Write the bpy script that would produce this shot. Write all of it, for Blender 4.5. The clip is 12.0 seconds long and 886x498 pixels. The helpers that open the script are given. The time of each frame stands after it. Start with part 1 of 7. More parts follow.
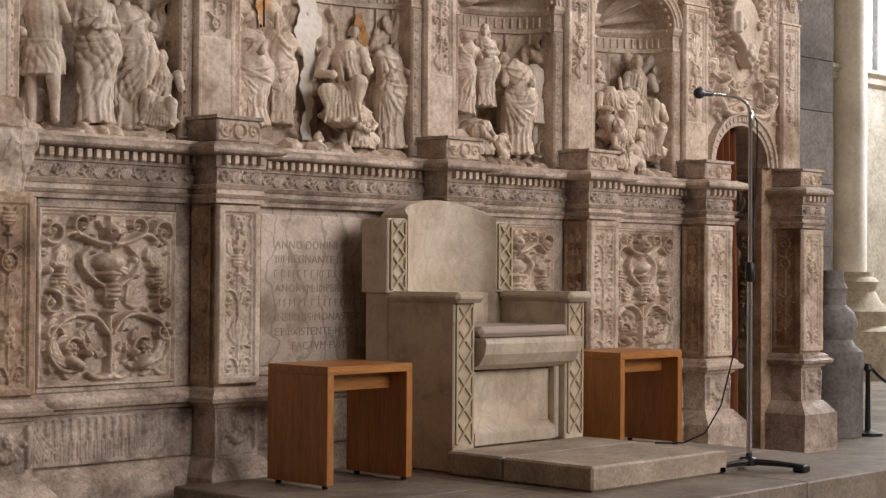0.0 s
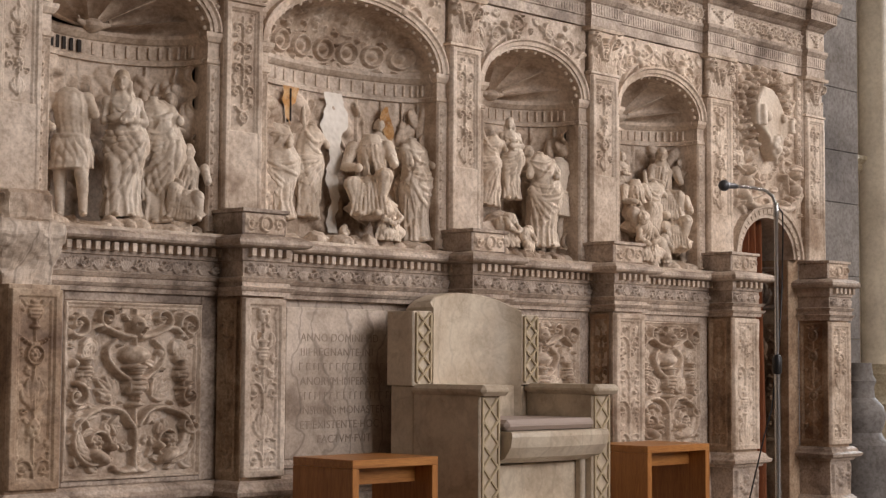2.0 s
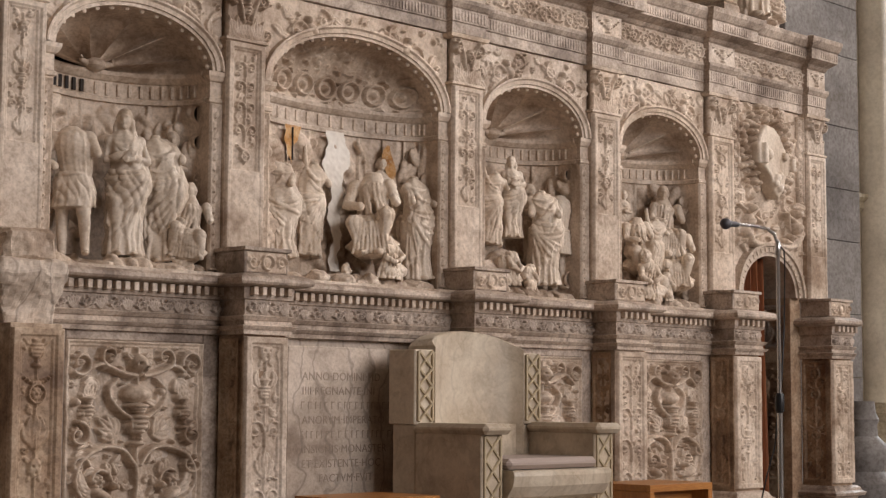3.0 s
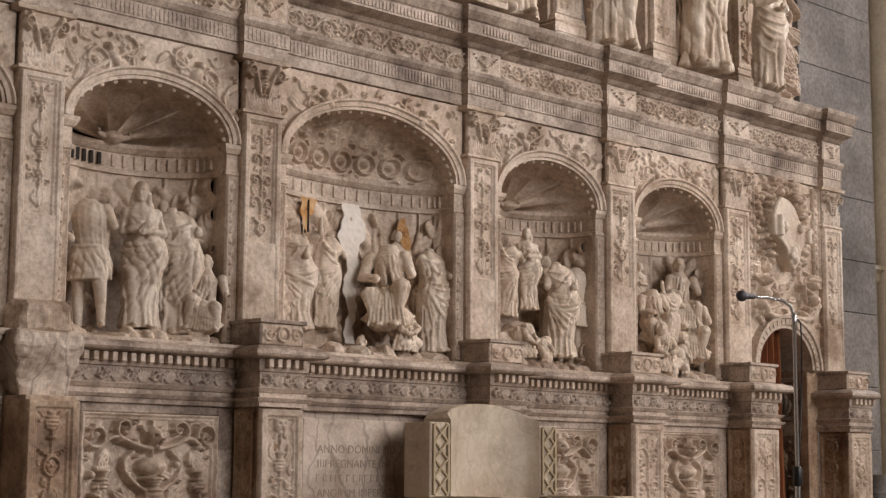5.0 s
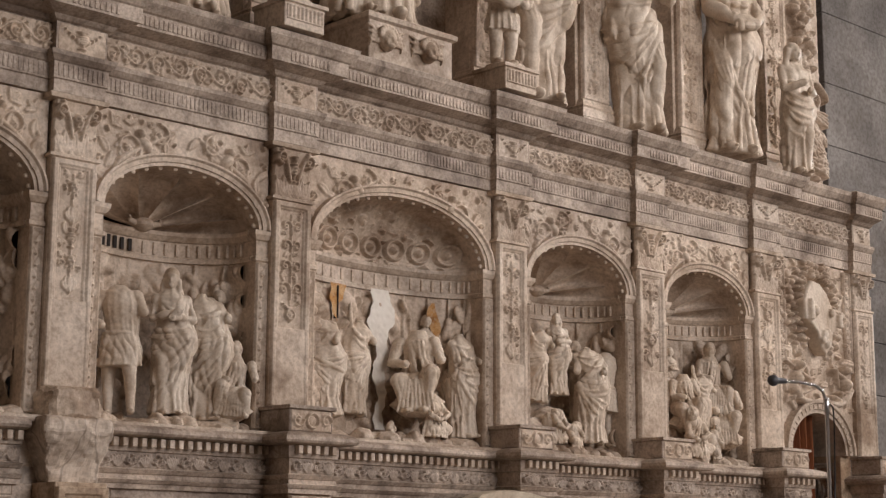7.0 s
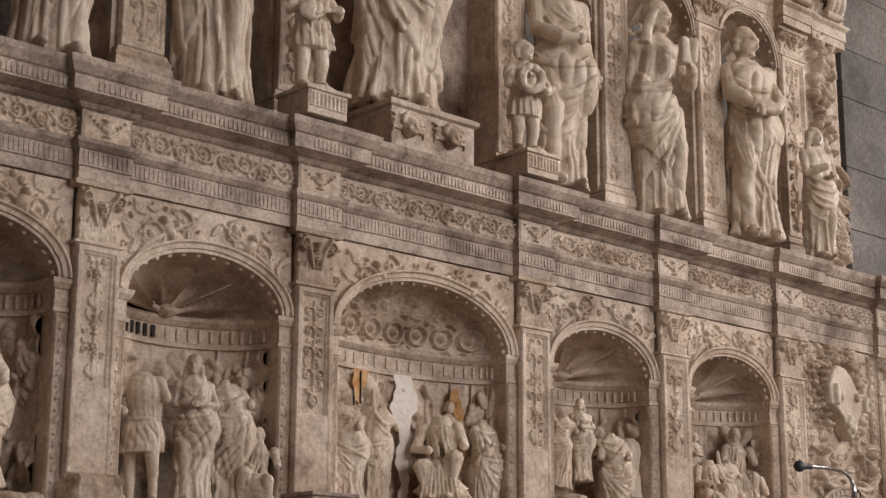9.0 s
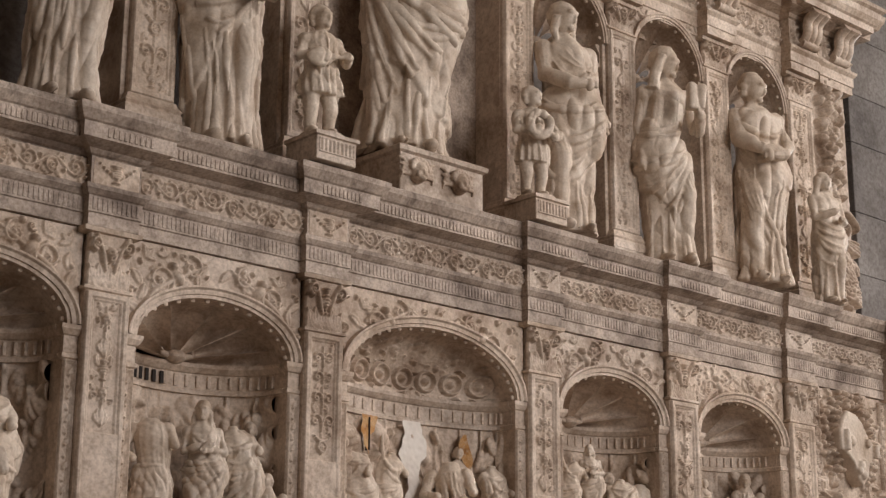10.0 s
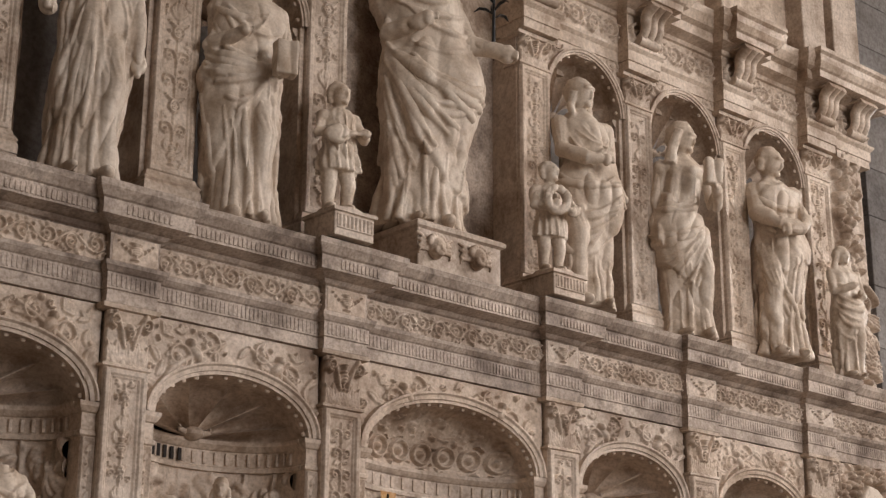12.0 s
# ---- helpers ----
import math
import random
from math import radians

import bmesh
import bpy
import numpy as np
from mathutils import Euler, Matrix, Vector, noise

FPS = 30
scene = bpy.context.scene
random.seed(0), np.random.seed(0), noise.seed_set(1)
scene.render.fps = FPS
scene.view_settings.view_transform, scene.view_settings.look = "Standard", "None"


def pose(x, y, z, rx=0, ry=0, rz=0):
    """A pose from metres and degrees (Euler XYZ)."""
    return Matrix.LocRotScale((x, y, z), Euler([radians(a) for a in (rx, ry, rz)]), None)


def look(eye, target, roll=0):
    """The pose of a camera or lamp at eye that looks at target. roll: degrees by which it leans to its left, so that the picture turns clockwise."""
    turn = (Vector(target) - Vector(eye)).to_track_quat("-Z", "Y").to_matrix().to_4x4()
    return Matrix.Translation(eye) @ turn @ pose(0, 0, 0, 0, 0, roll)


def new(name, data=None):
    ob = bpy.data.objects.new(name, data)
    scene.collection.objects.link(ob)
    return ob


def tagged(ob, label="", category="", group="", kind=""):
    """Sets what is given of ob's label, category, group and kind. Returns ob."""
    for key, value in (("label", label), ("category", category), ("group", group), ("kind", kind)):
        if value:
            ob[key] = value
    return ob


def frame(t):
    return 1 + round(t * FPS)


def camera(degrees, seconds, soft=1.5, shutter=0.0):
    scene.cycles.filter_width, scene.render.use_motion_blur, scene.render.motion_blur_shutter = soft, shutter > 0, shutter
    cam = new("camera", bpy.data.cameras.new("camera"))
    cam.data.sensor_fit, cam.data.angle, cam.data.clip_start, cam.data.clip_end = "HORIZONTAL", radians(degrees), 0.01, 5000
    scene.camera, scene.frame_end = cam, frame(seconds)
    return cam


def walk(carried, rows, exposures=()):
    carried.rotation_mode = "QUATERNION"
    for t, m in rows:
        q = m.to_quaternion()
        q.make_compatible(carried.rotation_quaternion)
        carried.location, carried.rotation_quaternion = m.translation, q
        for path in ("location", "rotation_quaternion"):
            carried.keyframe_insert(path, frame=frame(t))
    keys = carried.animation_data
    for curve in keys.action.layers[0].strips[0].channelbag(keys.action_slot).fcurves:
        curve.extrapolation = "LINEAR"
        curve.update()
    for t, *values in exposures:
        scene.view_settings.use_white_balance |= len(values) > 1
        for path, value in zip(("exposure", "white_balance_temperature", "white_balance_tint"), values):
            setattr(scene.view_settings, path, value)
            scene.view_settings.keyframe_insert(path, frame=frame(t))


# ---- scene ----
cam = camera(30.0, 12.0, soft=1.35)
EYE = (0.0, 0.0, 0.857)
# seconds, and the turn of a camera that stays where it is
TURNS = [
    (0.0, 90.770, -0.390, -46.205), (0.5, 91.855, -0.325, -46.145), (1.0, 92.555, -0.327, -45.783),
    (1.5, 93.234, -0.306, -45.488), (2.0, 93.971, -0.349, -45.323), (2.5, 94.557, -0.309, -45.285),
    (3.0, 95.303, -0.311, -45.258), (5.0, 97.799, -0.365, -44.725), (5.5, 98.586, -0.280, -44.618),
    (6.0, 99.145, -0.290, -44.198), (6.5, 99.853, -0.325, -43.840), (7.0, 100.747, -0.313, -43.692),
    (7.5, 101.614, -0.281, -43.571), (9.5, 104.428, -0.307, -42.669), (10.0, 105.276, -0.296, -42.571),
    (10.5, 106.081, -0.260, -42.565), (11.0, 106.616, -0.257, -42.502), (11.5, 107.259, -0.208, -42.204),
    (12.0, 107.887, -0.251, -41.910),
]
walk(cam, [(t, pose(*EYE, rx, ry, rz)) for t, rx, ry, rz in TURNS], [(0.0, -0.05), (3.0, -0.05), (6.0, -0.24), (9.5, -0.33), (12.0, -0.28)])

# ---- light: daylight from a high right-hand window, plus two added unseen fills ----
world = bpy.data.worlds.new("world")
world.use_nodes = True
scene.world = world
wt = world.node_tree
sky = wt.nodes.new("ShaderNodeTexSky")
sky.sky_type, sky.sun_disc = "NISHITA", False
sky.sun_elevation, sky.sun_rotation = radians(38), radians(110)
wt.links.new(sky.outputs[0], wt.nodes["Background"].inputs[0])
wt.nodes["Background"].inputs[1].default_value = 0.12


def area_light(name, eye, target, sx, sy, watts, colour, spread):
    data = bpy.data.lights.new(name, "AREA")
    data.shape, data.size, data.size_y, data.energy, data.color, data.spread = "RECTANGLE", sx, sy, watts, colour, radians(spread)
    ob = new(name, data)
    ob.matrix_world = look(eye, target)
    return ob


area_light("window_light_south", (13.7, 0.2, 6.6), (5.4, 5.5, 2.2), 1.5, 2.6, 75, (1.0, 0.92, 0.87), 62)
# added soft fill from behind the eye, set in an opening made for it
area_light("window_light_west", (7.8, -8.55, 5.6), (6.4, 5.5, 2.0), 8.4, 4.8, 840, (1.0, 0.912, 0.872), 150)
# added unseen lamp that brightens the chapel wall and shaft from the side
area_light("window_light_chapel", (19.4, 7.0, 4.5), (14.0, 8.8, 1.5), 1.8, 2.8, 640, (0.90, 0.95, 1.0), 150)


# ---- materials ----
def material(name, rough=0.6, metal=0.0):
    m = bpy.data.materials.new(name)
    m.use_nodes = True
    b = m.node_tree.nodes["Principled BSDF"]
    b.inputs["Roughness"].default_value, b.inputs["Metallic"].default_value = rough, metal
    return m, m.node_tree, b


def node(t, kind, **inputs):
    n = t.nodes.new(kind)
    for k, v in inputs.items():
        n.inputs[k.replace("_", " ")].default_value = v
    return n


def ramp(t, src, stops):
    r = t.nodes.new("ShaderNodeValToRGB")
    e = r.color_ramp.elements
    while len(e) < len(stops):
        e.new(0.5)
    for el, (p, c) in zip(e, stops):
        el.position, el.color = p, (*c, 1)
    t.links.new(src, r.inputs[0])
    return r


def mix(t, fac, a, b, kind="MIX"):
    n = t.nodes.new("ShaderNodeMix")
    n.data_type, n.blend_type = "RGBA", kind
    for sock, v in ((n.inputs[0], fac), (n.inputs[6], a), (n.inputs[7], b)):
        if isinstance(v, (int, float)):
            sock.default_value = v
        elif isinstance(v, tuple):
            sock.default_value = (*v, 1)
        else:
            t.links.new(v, sock)
    return n.outputs[2]


def stone(name, light, mid, dark, scale=1.0, rough=0.55, vein=0.25, bump=0.25, stain=0.5, stain_colour=(0.2, 0.13, 0.08), speckle=1.0, sheen=0.28):
    """Weathered stone: broad clouds, fine grain, veins, brown stains and scuffed gloss, all at real size."""
    m, t, b = material(name, rough)
    b.inputs["Specular IOR Level"].default_value = sheen
    geo = t.nodes.new("ShaderNodeNewGeometry").outputs["Position"]
    big = node(t, "ShaderNodeTexNoise", Scale=2.3 * scale, Detail=7, Roughness=0.62)
    fine = node(t, "ShaderNodeTexNoise", Scale=42 * scale, Detail=6, Roughness=0.7)
    blot = node(t, "ShaderNodeTexNoise", Scale=5.5 * scale, Detail=9, Roughness=0.72, Distortion=0.8)
    wave = node(t, "ShaderNodeTexWave", Scale=1.6 * scale, Distortion=14, Detail=4)
    for n in (big, fine, blot, wave):
        t.links.new(geo, n.inputs["Vector"])
    base = ramp(t, big.outputs["Fac"], [(0.34, dark), (0.47, mid), (0.62, light)]).outputs[0]
    grain = ramp(t, fine.outputs["Fac"], [(0.32, (0.62, 0.58, 0.54)), (0.58, (1.08, 1.07, 1.06))]).outputs[0]
    c = mix(t, speckle, base, grain, "MULTIPLY")
    v = ramp(t, wave.outputs["Fac"], [(0.0, (1, 1, 1)), (0.06, (0, 0, 0)), (1.0, (0, 0, 0))]).outputs[0]
    vm = t.nodes.new("ShaderNodeMath")
    vm.operation = "MULTIPLY"
    t.links.new(v, vm.inputs[0])
    vm.inputs[1].default_value = vein
    c = mix(t, vm.outputs[0], c, tuple(x * 0.55 for x in dark))
    s = ramp(t, blot.outputs["Fac"], [(0.5, (0, 0, 0)), (0.66, (1, 1, 1))]).outputs[0]
    sm = t.nodes.new("ShaderNodeMath")
    sm.operation = "MULTIPLY"
    t.links.new(s, sm.inputs[0])
    sm.inputs[1].default_value = stain
    c = mix(t, sm.outputs[0], c, stain_colour)
    info = t.nodes.new("ShaderNodeObjectInfo")
    tone = ramp(t, info.outputs["Random"], [(0.0, (0.9, 0.9, 0.9)), (1.0, (1.06, 1.05, 1.03))]).outputs[0]
    c = mix(t, 1.0, c, tone, "MULTIPLY")
    t.links.new(c, b.inputs["Base Color"])
    rr = ramp(t, blot.outputs["Fac"], [(0.3, (rough * 0.7,) * 3), (0.7, (min(1, rough * 1.3),) * 3)]).outputs[0]
    t.links.new(rr, b.inputs["Roughness"])
    bp = node(t, "ShaderNodeBump", Strength=bump, Distance=0.006)
    t.links.new(mix(t, 0.4, blot.outputs["Fac"], fine.outputs["Fac"]), bp.inputs["Height"])
    t.links.new(bp.outputs[0], b.inputs["Normal"])
    return m


MARBLE = stone("carved marble", (0.70, 0.60, 0.51), (0.55, 0.45, 0.365), (0.32, 0.235, 0.175), 1.3, 0.5, 0.15, 0.4, 0.5, (0.22, 0.15, 0.10), 0.85)
FIGURE = stone("polished alabaster", (0.74, 0.65, 0.555), (0.65, 0.55, 0.455), (0.49, 0.39, 0.30), 1.9, 0.5, 0.18, 0.15, 0.38, (0.36, 0.25, 0.16), 0.45, 0.32)
FIELD = stone("veined marble field", (0.66, 0.575, 0.50), (0.52, 0.435, 0.365), (0.32, 0.25, 0.2), 1.6, 0.48, 0.5, 0.2, 0.45, (0.22, 0.165, 0.125), 0.55)
PIER = stone("brown stained marble", (0.54, 0.42, 0.31), (0.38, 0.265, 0.18), (0.19, 0.12, 0.08), 1.5, 0.5, 0.1, 0.35, 0.55, (0.12, 0.075, 0.05))
GREYED = stone("dusty grey mouldings", (0.60, 0.51, 0.44), (0.43, 0.355, 0.3), (0.22, 0.17, 0.14), 1.7, 0.58, 0.15, 0.4, 0.6, (0.11, 0.085, 0.07))
CREAM = stone("cream alabaster", (0.62, 0.55, 0.45), (0.52, 0.44, 0.345), (0.37, 0.30, 0.225), 1.5, 0.32, 0.2, 0.05, 0.5, (0.30, 0.235, 0.165), 0.3, 0.4)
PLASTER = stone("white repair plaster", (0.80, 0.76, 0.71), (0.76, 0.71, 0.65), (0.68, 0.62, 0.56), 1.2, 0.8, 0.0, 0.1, 0.05, (0.5, 0.45, 0.4), 0.15)
PAVING = stone("dais stone", (0.29, 0.25, 0.21), (0.215, 0.18, 0.15), (0.135, 0.11, 0.09), 1.2, 0.5, 0.05, 0.2, 0.4, (0.14, 0.11, 0.085))
ASHLAR = stone("grey ashlar", (0.285, 0.27, 0.262), (0.225, 0.211, 0.206), (0.155, 0.144, 0.14), 0.8, 0.75, 0.08, 0.4, 0.4, (0.14, 0.12, 0.1))
STEP = stone("worn pale step stone", (0.46, 0.39, 0.31), (0.37, 0.305, 0.24), (0.26, 0.21, 0.165), 1.4, 0.6, 0.1, 0.25, 0.4, (0.2, 0.155, 0.12))
BUFF = stone("buff ashlar", (0.47, 0.41, 0.32), (0.40, 0.345, 0.265), (0.30, 0.25, 0.185), 0.7, 0.75, 0.05, 0.4, 0.4, (0.24, 0.2, 0.14))


# the unseen walls and vault are this pale to bounce more fill light
LIMESTONE = stone("pale church limestone", (0.66, 0.60, 0.52), (0.58, 0.52, 0.45), (0.47, 0.42, 0.36), 0.6, 0.8, 0.05, 0.3, 0.2, (0.4, 0.34, 0.27), 0.4)


def wood(name, light, dark, rough=0.38, axis=2):
    m, t, b = material(name, rough)
    geo = t.nodes.new("ShaderNodeTexCoord").outputs["Object"]
    mp = t.nodes.new("ShaderNodeMapping")
    s = [9.0, 9.0, 9.0]
    s[axis] = 0.7
    mp.inputs["Scale"].default_value = s
    t.links.new(geo, mp.inputs[0])
    a = node(t, "ShaderNodeTexNoise", Scale=5, Detail=8, Roughness=0.65, Distortion=0.5)
    f = node(t, "ShaderNodeTexNoise", Scale=30, Detail=4, Roughness=0.6)
    for n in (a, f):
        t.links.new(mp.outputs[0], n.inputs["Vector"])
    c = ramp(t, a.outputs["Fac"], [(0.3, dark), (0.62, light)]).outputs[0]
    g = ramp(t, f.outputs["Fac"], [(0.35, (0.78, 0.74, 0.7)), (0.6, (1.05, 1.05, 1.05))]).outputs[0]
    t.links.new(mix(t, 1.0, c, g, "MULTIPLY"), b.inputs["Base Color"])
    bp = node(t, "ShaderNodeBump", Strength=0.08, Distance=0.002)
    t.links.new(f.outputs["Fac"], bp.inputs["Height"])
    t.links.new(bp.outputs[0], b.inputs["Normal"])
    return m


WOOD = wood("orange cherry wood", (0.43, 0.185, 0.05), (0.27, 0.10, 0.024))


def plain(name, colour, rough, metal=0.0):
    m, t, b = material(name, rough, metal)
    n = node(t, "ShaderNodeTexNoise", Scale=60, Detail=4)
    c = ramp(t, n.outputs["Fac"], [(0.3, tuple(x * 0.8 for x in colour)), (0.7, colour)]).outputs[0]
    t.links.new(c, b.inputs["Base Color"])
    return m


BLACK = plain("black cast metal", (0.02, 0.02, 0.022), 0.4, 0.3)
CHROME = plain("chrome tube", (0.62, 0.62, 0.64), 0.22, 1.0)
RUBBER = plain("black rubber", (0.015, 0.015, 0.015), 0.7)
GREYHEAD = plain("dark mesh head", (0.09, 0.09, 0.1), 0.5, 0.6)
INK = plain("worn inscription colour", (0.36, 0.285, 0.225), 0.8)
RUST = stone("rust stain", (0.58, 0.38, 0.2), (0.47, 0.24, 0.08), (0.22, 0.09, 0.03), 6.0, 0.85, 0.0, 0.2, 0.75, (0.52, 0.40, 0.28))
# black that paints shade in slots and doorway, and colours the iron bar
SHADE_IRON = plain("flat black for shade and iron", (0.035, 0.028, 0.025), 0.9)
glow, gt, gb = material("bright window sky")
gb.inputs["Emission Color"].default_value, gb.inputs["Emission Strength"].default_value = (0.86, 0.93, 1.0, 1), 3.5


# ---- mesh tools ----
class G:
    """Gathers vertices and faces of one mesh."""

    def __init__(self):
        self.v, self.f = [], []

    def add(self, verts, faces):
        n = len(self.v)
        self.v.extend(tuple(p) for p in verts)
        self.f.extend([tuple(i + n for i in f) for f in faces])

    def box(self, x0, x1, y0, y1, z0, z1, c=0.004):
        """A block with chamfered edges."""
        lo, hi = (x0, y0, z0), (x1, y1, z1)
        c = min(c, 0.4 * min(h - l for l, h in zip(lo, hi)))
        mid = [(l + h) / 2 for l, h in zip(lo, hi)]
        idx, verts = {}, []
        for sx in (0, 1):
            for sy in (0, 1):
                for sz in (0, 1):
                    s = (sx, sy, sz)
                    for a in range(3):
                        p = [(hi[k] if s[k] else lo[k]) + (0 if k == a else (-c if s[k] else c)) for k in range(3)]
                        idx[s, a] = len(verts)
                        verts.append(p)
        faces = []

        def put(ids):
            a, b, d = (Vector(verts[i]) for i in ids[:3])
            n = (b - a).cross(d - a)
            m = sum((Vector(verts[i]) for i in ids), Vector()) / len(ids) - Vector(mid)
            faces.append(tuple(ids) if n.dot(m) > 0 else tuple(reversed(ids)))

        for a in range(3):
            o = [k for k in range(3) if k != a]
            for sg in (0, 1):
                q = []
                for u, w in ((0, 0), (1, 0), (1, 1), (0, 1)):
                    s = [0, 0, 0]
                    s[a], s[o[0]], s[o[1]] = sg, u, w
                    q.append(idx[tuple(s), a])
                put(q)
            for u in (0, 1):
                for w in (0, 1):
                    s0, s1 = [0, 0, 0], [0, 0, 0]
                    s0[o[0]] = s1[o[0]] = u
                    s0[o[1]] = s1[o[1]] = w
                    s1[a] = 1
                    s0, s1 = tuple(s0), tuple(s1)
                    put([idx[s0, o[0]], idx[s1, o[0]], idx[s1, o[1]], idx[s0, o[1]]])
        for s in {k[0] for k in idx}:
            put([idx[s, 0], idx[s, 1], idx[s, 2]])
        self.add(verts, faces)

    def tube(self, pts, r0, r1=None, n=10, flat=1.0):
        """A round bar along points, capped, thinning from r0 to r1."""
        r1 = r0 if r1 is None else r1
        pts = [Vector(p) for p in pts]
        rings, up = [], Vector((0.13, 0.27, 1)).normalized()
        for i, p in enumerate(pts):
            d = (pts[min(i + 1, len(pts) - 1)] - pts[max(i - 1, 0)]).normalized()
            a = d.cross(up)
            if a.length < 1e-3:
                a = d.cross(Vector((1, 0, 0)))
            a.normalize()
            b = d.cross(a)
            r = r0[i] if isinstance(r0, list) else r0 + (r1 - r0) * i / max(1, len(pts) - 1)
            rings.append([p + a * (r * math.cos(2 * math.pi * k / n)) + b * (r * flat * math.sin(2 * math.pi * k / n)) for k in range(n)])
        verts = [p for ring in rings for p in ring]
        faces = [(i * n + k, i * n + (k + 1) % n, (i + 1) * n + (k + 1) % n, (i + 1) * n + k) for i in range(len(rings) - 1) for k in range(n)]
        faces += [tuple(range(n)), tuple(reversed(range((len(rings) - 1) * n, len(rings) * n)))]
        self.add(verts, faces)

    def ball(self, c, r, rot=None, n=16):
        """An ellipsoid."""
        m = rot or Matrix.Identity(3)
        h = n // 2
        verts = []
        for i in range(h + 1):
            a = math.pi * i / h
            for k in range(n):
                b = 2 * math.pi * k / n
                p = m @ Vector((r[0] * math.sin(a) * math.cos(b), r[1] * math.sin(a) * math.sin(b), r[2] * math.cos(a)))
                verts.append((c[0] + p[0], c[1] + p[1], c[2] + p[2]))
        faces = [(i * n + k, (i + 1) * n + k, (i + 1) * n + (k + 1) % n, i * n + (k + 1) % n) for i in range(h) for k in range(n)]
        self.add(verts, faces)

    def lathe(self, c, prof, n=24):
        """A turned body: (radius, height) pairs round a vertical line."""
        verts = [(c[0] + r * math.cos(2 * math.pi * k / n), c[1] + r * math.sin(2 * math.pi * k / n), c[2] + z) for r, z in prof for k in range(n)]
        faces = [(i * n + k, i * n + (k + 1) % n, (i + 1) * n + (k + 1) % n, (i + 1) * n + k) for i in range(len(prof) - 1) for k in range(n)]
        faces += [tuple(reversed(range(n))), tuple(range((len(prof) - 1) * n, len(prof) * n))]
        self.add(verts, faces)

    def sweep(self, prof, path, wear=0.0012, step=0.05, closed=False):
        """A moulding: (out, z) pairs drawn along a line in plan, mitred at its corners, its edges slightly worn."""
        fine = [Vector(path[0])]
        for a, b in zip(path, path[1:]):
            a, b = Vector(a), Vector(b)
            k = max(1, int((b - a).length / step))
            fine += [a.lerp(b, i / k) for i in range(1, k + 1)]
        verts = []
        for i, p in enumerate(fine):
            d1 = (p - fine[i - 1]).normalized() if i else None
            d2 = (fine[i + 1] - p).normalized() if i < len(fine) - 1 else None
            d1, d2 = d1 or d2, d2 or d1
            n1, n2 = Vector((d1.y, -d1.x)), Vector((d2.y, -d2.x))
            m = (n1 + n2) / max(0.3, 1 + n1.dot(n2))
            for o, z in prof:
                q = noise.noise_vector(Vector((p.x * 23, p.y * 23, z * 31))) * wear
                verts.append((p.x + m.x * o + q.x, p.y + m.y * o + q.y, z + q.z * 0.7))
        k = len(prof)
        faces = [(i * k + j, (i + 1) * k + j, (i + 1) * k + j + 1, i * k + j + 1) for i in range(len(fine) - 1) for j in range(k - 1)]
        faces += [tuple(reversed(range(k))), tuple(range((len(fine) - 1) * k, len(fine) * k))]
        self.add(verts, faces)

    def mesh(self, name, mat, smooth=False):
        me = bpy.data.meshes.new(name)
        me.from_pydata(self.v, [], self.f)
        me.materials.append(mat)
        if smooth:
            me.polygons.foreach_set("use_smooth", [True] * len(me.polygons))
            me.set_sharp_from_angle(angle=radians(38))
        me.update()
        return me


def part(name, g, mat, parent, label="", smooth=False):
    """One mesh object under a thing or a part."""
    ob = new(name, g.mesh(name, mat, smooth) if isinstance(g, G) else g)
    ob.parent = parent
    if parent is not None:
        ob.matrix_parent_inverse = parent.matrix_world.inverted()
    return tagged(ob, label)


def thing(name, place, label, category, group="", kind=""):
    """An Empty at the base of a thing that has parts."""
    ob = new(name)
    ob.empty_display_size = 0.1
    ob.matrix_world = Matrix.Translation(place)
    return tagged(ob, label, category, group, kind)


def solid(name, g, mat, label, category, group="", kind="", smooth=False):
    return tagged(part(name, g, mat, None, "", smooth), label, category, group, kind)


